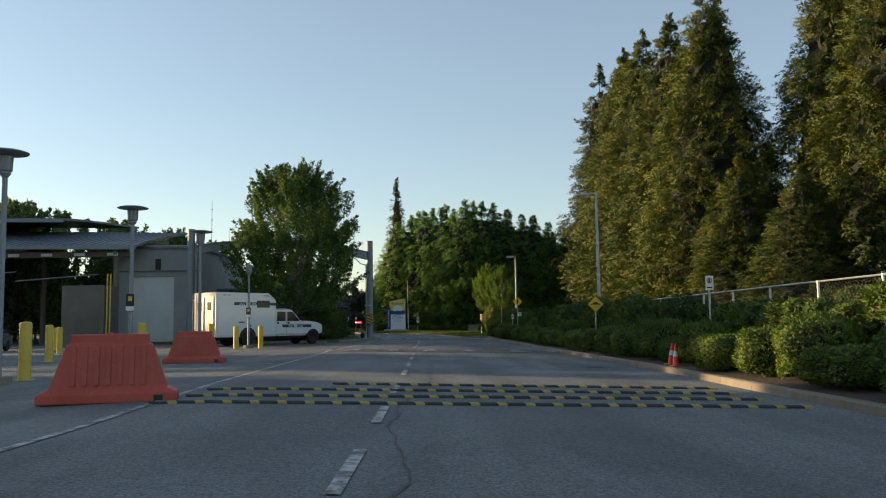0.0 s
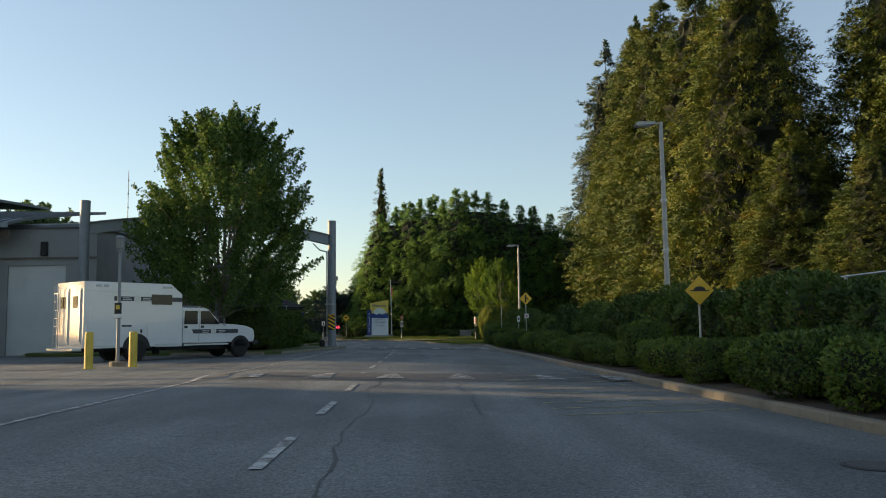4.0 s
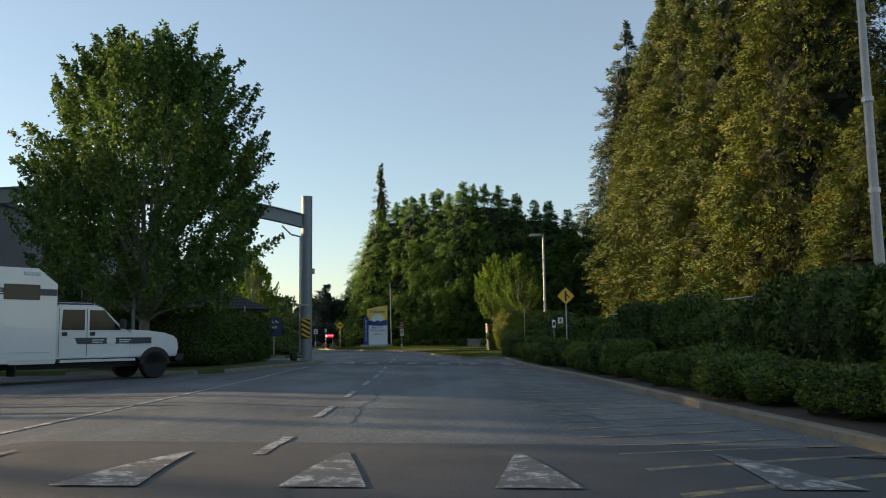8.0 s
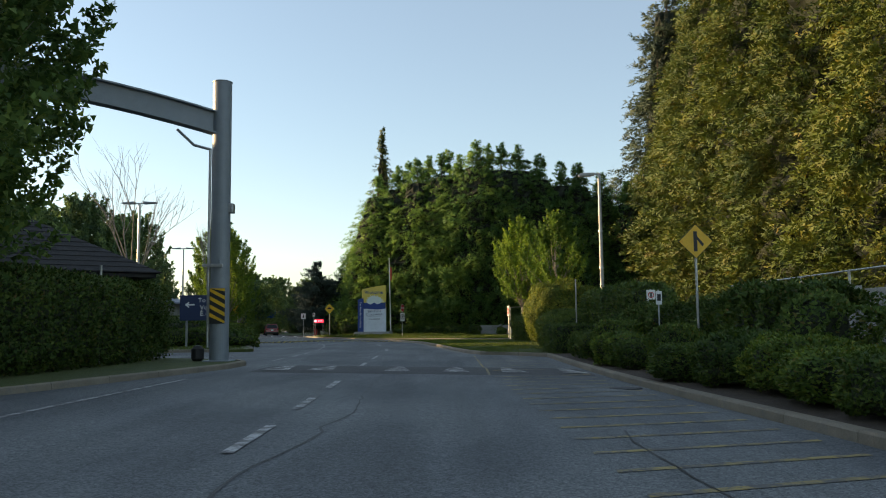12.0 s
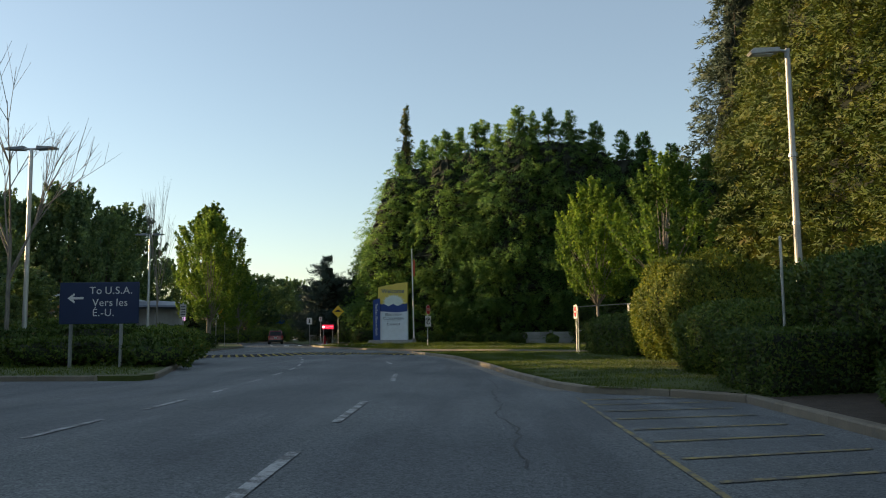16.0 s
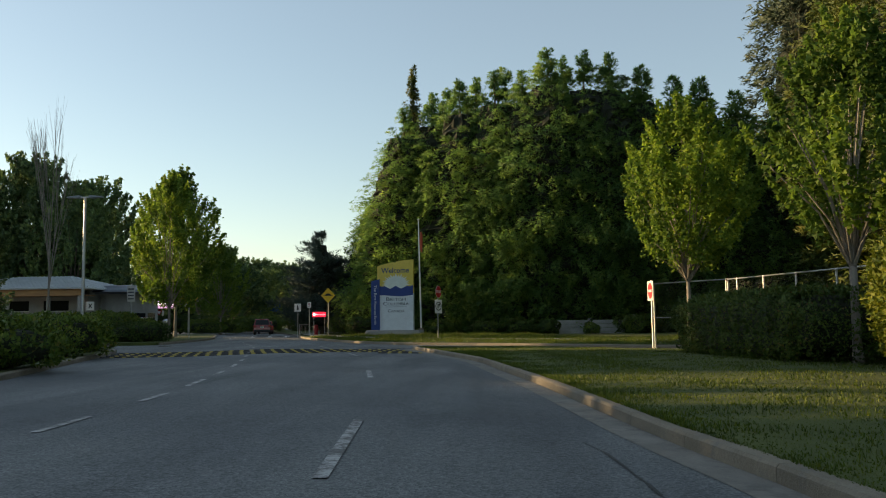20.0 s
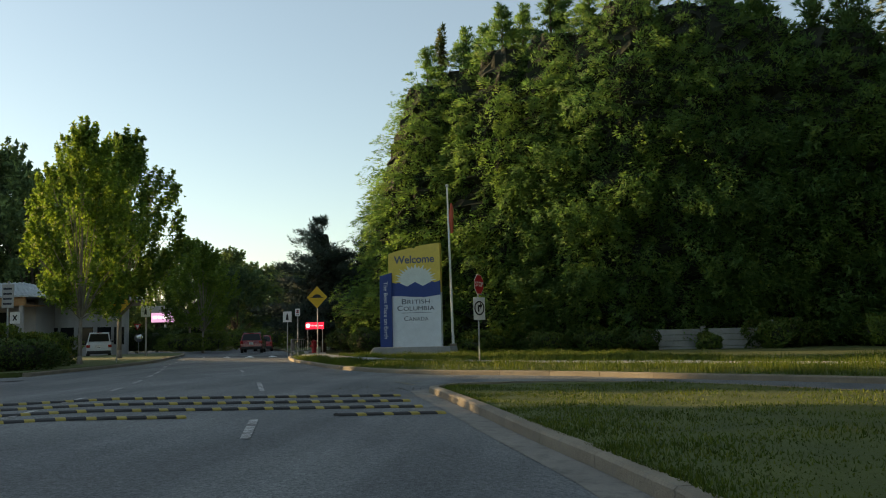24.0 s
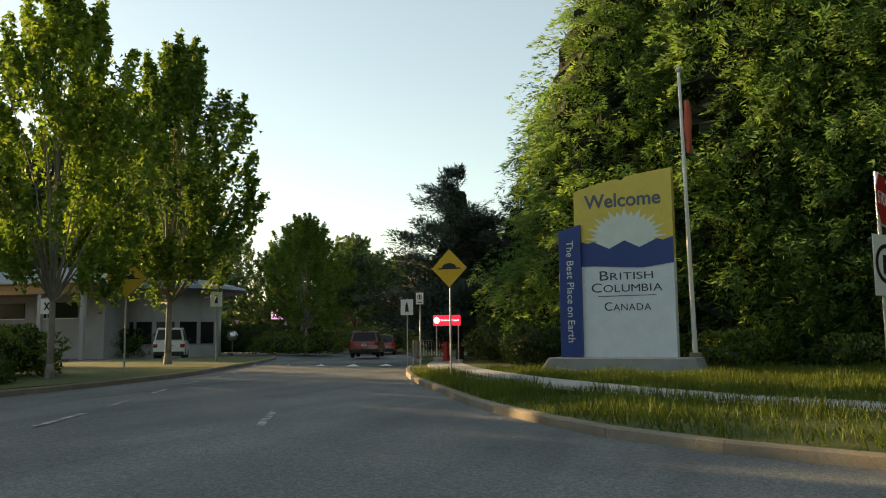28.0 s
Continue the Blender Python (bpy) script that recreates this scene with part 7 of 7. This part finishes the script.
# the hipped roof behind the boundary hedge
hut = thing("hipped_house", (-13.5, 77.2, 0.0), "dark hip-roofed shelter behind the hedge", "building", 35)
part("wall", box(-2.7, 2.7, -2.7, 2.7, 0, 2.92), SHINGLE, hut, "dark boarded walls")
part("fascia", box(-3.3, 3.3, -3.3, 3.3, 2.82, 2.94, 0.01), SHINGLE, hut)
for k in range(11):
    # courses of shingles, each lapping the one below
    r0, r1 = 3.36 * (1 - k / 11) + 0.06, 3.36 * (1 - (k + 1.25) / 11) + 0.06
    z0, z1 = 2.96 + 1.9 * k / 11, 2.96 + 1.9 * (k + 1.25) / 11 - 0.03
    bm = bmesh.new()
    lo = [bm.verts.new((sx * r0, sy * r0, z0)) for sx, sy in ((-1, -1), (1, -1), (1, 1), (-1, 1))]
    mid = [bm.verts.new((v.co.x, v.co.y, z0 + 0.035)) for v in lo]
    hi = [bm.verts.new((sx * max(0.02, r1), sy * max(0.02, r1), z1 + 0.035)) for sx, sy in ((-1, -1), (1, -1), (1, 1), (-1, 1))]
    for i in range(4):
        j = (i + 1) % 4
        bm.faces.new((lo[i], lo[j], mid[j], mid[i]))
        bm.faces.new((mid[i], mid[j], hi[j], hi[i]))
    bm.faces.new(hi)
    part("shingle_course", bm, SHINGLE, hut)

# the steel portal over the lot's exit
por = thing("steel_portal", (0, 0, 0), "grey-blue steel portal of round columns and an arched beam", "portal frame")
PA, PB = Vector((-20.85, 67.7, 0)), Vector((-6.85, 76.3, 0.15))
for q, h in ((PA, 9.4), (PB, 9.1)):
    col = part("column", tube((q.x, q.y, -0.1), (q.x, q.y, h), 0.30, None, 28), STEELBLUE, por)
    part("cap", tube((q.x, q.y, h), (q.x, q.y, h + 0.03), 0.315, None, 28), STEELBLUE, col)
    part("base_plate", box(q.x - 0.42, q.x + 0.42, q.y - 0.42, q.y + 0.42, 0.12, 0.2, 0.01), STEELBLUE, col)
d = (PB - PA)
d.z = 0
along = d.normalized()
across = Vector((-along.y, along.x, 0))


def arch(t):
    return 7.35 + 0.9 * 4 * t * (1 - t) * 0.9


def beam_piece(z0, z1, half):
    bm = bmesh.new()
    k = 20
    rows = []
    for i in range(k + 1):
        t = i / k
        q = PA + d * t
        rows.append([bm.verts.new((q.x + across.x * s, q.y + across.y * s, arch(t) + z)) for s, z in ((-half, z0), (half, z0), (half, z1), (-half, z1))])
    for a, b in zip(rows, rows[1:]):
        for i in range(4):
            bm.faces.new((a[i], a[(i + 1) % 4], b[(i + 1) % 4], b[i]))
    bm.faces.new(rows[0][::-1])
    bm.faces.new(rows[-1])
    return bm


beam = part("beam", beam_piece(0.04, 0.68, 0.05), STEELBLUE, por)
part("flange", beam_piece(0.68, 0.73, 0.2), STEELBLUE, beam)
part("flange", beam_piece(-0.01, 0.04, 0.2), STEELBLUE, beam)
part("conduit", bent(((PB.x - 0.34, PB.y - 0.1, 0.6), (PB.x - 0.34, PB.y - 0.1, 6.9), (PB.x - 0.8, PB.y - 0.32, 7.0), (PB.x - 1.25, PB.y - 0.62, 7.45)), 0.045), GALV, por)
part("hanging_pipe", bent(((PA.x + 0.62 * d.x, PA.y + 0.62 * d.y, 7.8), (PA.x + 0.62 * d.x, PA.y + 0.62 * d.y, 6.3), (PA.x + 0.5 * d.x, PA.y + 0.5 * d.y, 6.4)), 0.035), GALV, por)
part("junction_box", box(PB.x + 0.25, PB.x + 0.42, PB.y - 0.15, PB.y + 0.15, 4.85, 5.15, 0.02), GALV, por)
cam_box = part("camera_dome", lathe(((0.02, -0.16), (0.12, -0.12), (0.15, 0.0), (0.15, 0.12), (0.05, 0.2)), 16), GALV, por, "grey camera dome")
cam_box.matrix_basis = pose(PB.x + 0.36, PB.y - 0.1, 4.95) @ Matrix.Scale(0.45, 4)
part("beacon", lathe(((0.05, 0), (0.05, 0.12), (0.03, 0.15), (0.01, 0.15)), 12), STEELBLUE, por).matrix_basis = pose(PB.x + 0.1, PB.y - 0.42, 3.2)
part("beacon_arm", box(PB.x - 0.45, PB.x + 0.2, PB.y - 0.46, PB.y - 0.36, 3.1, 3.2, 0.01), GALV, por)
part("valve", lathe(((0.12, 0), (0.2, 0.1), (0.2, 0.4), (0.1, 0.5), (0.02, 0.52)), 12), TRIM, por).matrix_basis = pose(PB.x - 0.7, PB.y + 0.1, 0.15)
hz = thing("hazard_board", (PB.x + 0.02, PB.y - 0.33, 0.06), "yellow and black striped hazard board on the column", "sign", 0)
part("panel", box(-0.24, 0.24, -0.02, 0.0, 1.28, 2.38, 0.004), SIGN_K, hz)
for i in range(5):
    z = 1.24 + i * 0.26
    lo, hi = 1.285, 2.375
    pts = [(-0.235, min(hi, max(lo, z + 0.26))), (0.235, min(hi, max(lo, z))), (0.235, min(hi, max(lo, z + 0.12))), (-0.235, min(hi, max(lo, z + 0.38)))]
    if pts[0][1] != pts[3][1] or pts[1][1] != pts[2][1]:
        part("stripe", slab(pts, -0.027, -0.0205, "y"), SIGN_Y, hz)

mast = thing("radio_mast", (-20.4, 74.0, 8.3), "thin lattice radio mast on the roof", "antenna")
for i in range(3):
    a = i * 2.094
    part("leg", tube((0.35 * math.cos(a), 0.35 * math.sin(a), 0), (0, 0, 1.1), 0.02, None, 6), GALV, mast)
part("mast_tube", tube((0, 0, 0), (0, 0, 5.0), 0.035, 0.02, 8), GALV, mast)
for i in range(4):
    part("ring_clamp", tube((0, 0, 1.2 + i), (0, 0, 1.28 + i), 0.07, None, 8), GALV, mast)
mast.location = (-22.0, 77.7, 8.3)

# canopy of the inspection lanes: a metal roof that rises away from its low front eave
can = thing("lane_canopy", (0, 0, 0), "blue-grey metal canopy over the inspection lanes", "canopy")
for x0, x1, y0, y1, za, zb, lift in ((-64, -25.3, 67.3, 82, 8.5, 7.95, 2.7), (-66, -33.5, 72, 90, 11.4, 10.9, 1.4)):
    def top_z(x, y):
        return za + (zb - za) * ((x - x0) / (x1 - x0)) ** 1.6 + lift * ((y - y0) / (y1 - y0)) ** 0.85
    nx, ny = 16, 8
    verts = [(x0 + (x1 - x0) * i / nx, y0 + (y1 - y0) * j / ny, top_z(x0 + (x1 - x0) * i / nx, y0 + (y1 - y0) * j / ny) + k) for k in (0.0, 0.14) for j in range(ny + 1) for i in range(nx + 1)]
    m, faces = (nx + 1) * (ny + 1), []
    for j in range(ny):
        for i in range(nx):
            q = j * (nx + 1) + i
            faces += [(q, q + nx + 1, q + nx + 2, q + 1), (m + q, m + q + 1, m + q + nx + 2, m + q + nx + 1)]
    for i in range(nx):
        q = ny * (nx + 1) + i
        faces += [(i, i + 1, m + i + 1, m + i), (q + 1, q, m + q, m + q + 1)]
    for j in range(ny):
        q = j * (nx + 1)
        faces += [(q + nx + 1, q, m + q, m + q + nx + 1), (q + nx, q + 2 * nx + 1, m + q + 2 * nx + 1, m + q + nx)]
    part("roof", (verts, faces), ROOF_METAL, can)
    k = int((x1 - x0) / 0.6)
    for i in range(k + 1):
        x = x0 + 0.02 + (x1 - x0 - 0.08) * i / k
        pts = [(y0 + (y1 - y0) * j / ny, top_z(x, y0 + (y1 - y0) * j / ny) + 0.135) for j in range(ny + 1)]
        part("roof_seam", slab(pts + [(y, z + 0.07) for y, z in reversed(pts)], x, x + 0.05, "x"), ROOF_METAL, can)
    part("gutter_edge", slab(((x0, top_z(x0, y0) - 0.16), (x1, top_z(x1, y0) - 0.16), (x1, top_z(x1, y0) + 0.16), (x0, top_z(x0, y0) + 0.16)), y0 - 0.08, y0 - 0.01, "y"), STEELBLUE, can)
for x in (-27.3, -38, -49, -60):
    for y in (68.4, 78):
        part("column", tube((x, y, 0), (x, y, 7.7), 0.24, None, 16), WALL_BROWN, can)
    part("rafter", slab(((68.0, 7.45), (81, 9.6), (81, 9.95), (68.0, 7.8)), x - 0.12, x + 0.12, "x"), STEELBLUE, can)
part("girder", box(-63, -25.8, 68.25, 68.5, 7.3, 7.75), WALL_BROWN, can)
for i in range(13):
    part("soffit_light", box(-61 + i * 2.75, -60.1 + i * 2.75, 68.12, 68.22, 7.38, 7.62, 0.01), SIGN_W, can)
for i in range(3):
    part("tie_rod", tube((-36 - i * 7, 69.0, 5.4 + 0.3 * i), (-29 - i * 7, 69.0, 5.9 + 0.3 * i), 0.05, None, 8), GALV, can)
enc = thing("screen_enclosure", (0, 0, 0), "brown steel-clad enclosure beneath the canopy", "enclosure")
part("front_panel", box(-29.75, -26.45, 64.0, 64.08, 0.1, 4.7, 0.01), WALL_BROWN, enc)
part("side_panel", box(-26.53, -26.45, 64.085, 66.8, 0.1, 4.7, 0.01), WALL_BROWN, enc)
part("side_panel", box(-29.75, -29.67, 64.085, 66.8, 0.1, 4.7, 0.01), WALL_BROWN, enc)
part("access_door", box(-28.6, -26.9, 63.95, 63.99, 0.2, 2.2, 0.01), TIMBER_DARK, enc)
for x in (-26.3, -26.05):
    part("yellow_pipe", tube((x, 64.2, 0), (x, 64.2, 5.6), 0.06, None, 10), YELLOW, enc)
whip = thing("whip_antenna", (-22.2, 85.0, 8.3), "slim whip antenna on the garage roof", "antenna")
part("whip", tube((0, 0, 0), (0, 0, 3.4), 0.03, 0.015, 8), GALV, whip)
part("clamp", tube((0, 0, 0.9), (0, 0, 1.25), 0.07, None, 8), GALV, whip)

# service pavilion past the islands
pav = thing("pavilion", (-3.0, 6.0, 0.0), "low pavilion with timber fascia and pale metal roof", "building")
part("wall", box(-58, -42.0, 166, 166.3, 0, 4.5), PALE_WALL, pav)
part("wall", box(-58, -57.7, 166.3, 178, 0, 5.2), PALE_WALL, pav)
part("wall", box(-42.3, -42.0, 166.3, 178, 0, 5.2), PALE_WALL, pav)
for x in (-56, -51.5, -47):
    w2 = part("window", box(x, x + 2.8, 165.93, 166.0, 2.9, 4.0), GLASS_DARK, pav)
    part("window_frame", box(x - 0.06, x + 2.86, 165.9, 165.95, 2.82, 2.9), SIGN_W, w2)
part("fascia", box(-59, -41.2, 163.0, 163.25, 4.45, 5.15), TIMBER, pav, "warm timber fascia")
part("soffit", box(-59, -41.2, 163.25, 166.0, 4.45, 4.55), TIMBER, pav)
# hipped roof: four slopes with a thin eave, and standing seams up the front and the end
HX0, HX1, HY0, HY1, HZ0, HZ1 = -59.6, -40.6, 162.7, 179.5, 5.3, 7.0
RX0, RX1, RY = -53.0, -46.6, 171.1
part("roof", ([(HX0, HY0, HZ0), (HX1, HY0, HZ0), (HX1, HY1, HZ0), (HX0, HY1, HZ0), (RX0, RY, HZ1), (RX1, RY, HZ1), (HX0, HY0, 5.16), (HX1, HY0, 5.16), (HX1, HY1, 5.16), (HX0, HY1, 5.16)],
              [(0, 1, 5, 4), (1, 2, 5), (2, 3, 4, 5), (3, 0, 4), (1, 0, 6, 7), (2, 1, 7, 8), (3, 2, 8, 9), (0, 3, 9, 6), (6, 9, 8, 7)]), ROOF_PALE, pav, "pale standing-seam metal roof")
for i in range(38):
    x = HX0 + 0.3 + i * 0.5
    k = min(1.0, (x - HX0) / (RX0 - HX0), (HX1 - x) / (HX1 - RX1))
    part("roof_seam", tube((x, HY0, HZ0 + 0.03), (x, HY0 + (RY - HY0) * k, HZ0 + (HZ1 - HZ0) * k + 0.03), 0.03, None, 4), ROOF_PALE, pav)
for i in range(32):
    y = HY0 + 0.4 + i * 0.5
    k = min(1.0, (y - HY0) / (RY - HY0), (HY1 - y) / (HY1 - RY))
    part("roof_seam", tube((HX1, y, HZ0 + 0.03), (HX1 + (RX1 - HX1) * k, y, HZ0 + (HZ1 - HZ0) * k + 0.03), 0.03, None, 4), ROOF_PALE, pav)
for x in (-58.5, -54, -49.5, -45, -41.6):
    part("post", box(x - 0.15, x + 0.15, 163.1, 163.4, 0, 4.45, 0.01), PALE_WALL, pav)
oval = thing("oval_kiosk", (-43.6, 178.2, 0.0), "round-roofed kiosk beside the pavilion", "building")
part("roof", lathe(((4.9, 4.75), (5.6, 4.95), (5.3, 5.2), (3, 5.75), (0.1, 5.95)), 40), ROOF_METAL, oval)
part("wall", lathe(((3.6, 0), (3.6, 4.8), (3.4, 4.8), (3.4, 0)), 32), PALE_WALL, oval)
for i in range(7):
    a = math.pi * (1.08 + i * 0.14)
    part("window", box(-0.62, 0.62, -0.03, 0.03, 1.0, 2.6), GLASS_DARK, oval).matrix_basis = pose(3.63 * math.cos(a), 3.63 * math.sin(a), 0, 0, 0, math.degrees(a) + 90)
info = thing("notice_board", (-25.2, 138.0, 0.1), "grey notice board on a post", "sign", 5)
part("post", tube((0, 0, 0), (0, 0, 3.9), 0.05, None, 8), GALV, info)
part("panel", box(-0.26, 0.26, -0.07, 0.0, 2.7, 3.75, 0.01), WALK, info)
for j in range(4):
    part("bar", box(-0.19, 0.19, -0.08, -0.071, 2.85 + j * 0.22, 2.93 + j * 0.22), STRIPE, info)
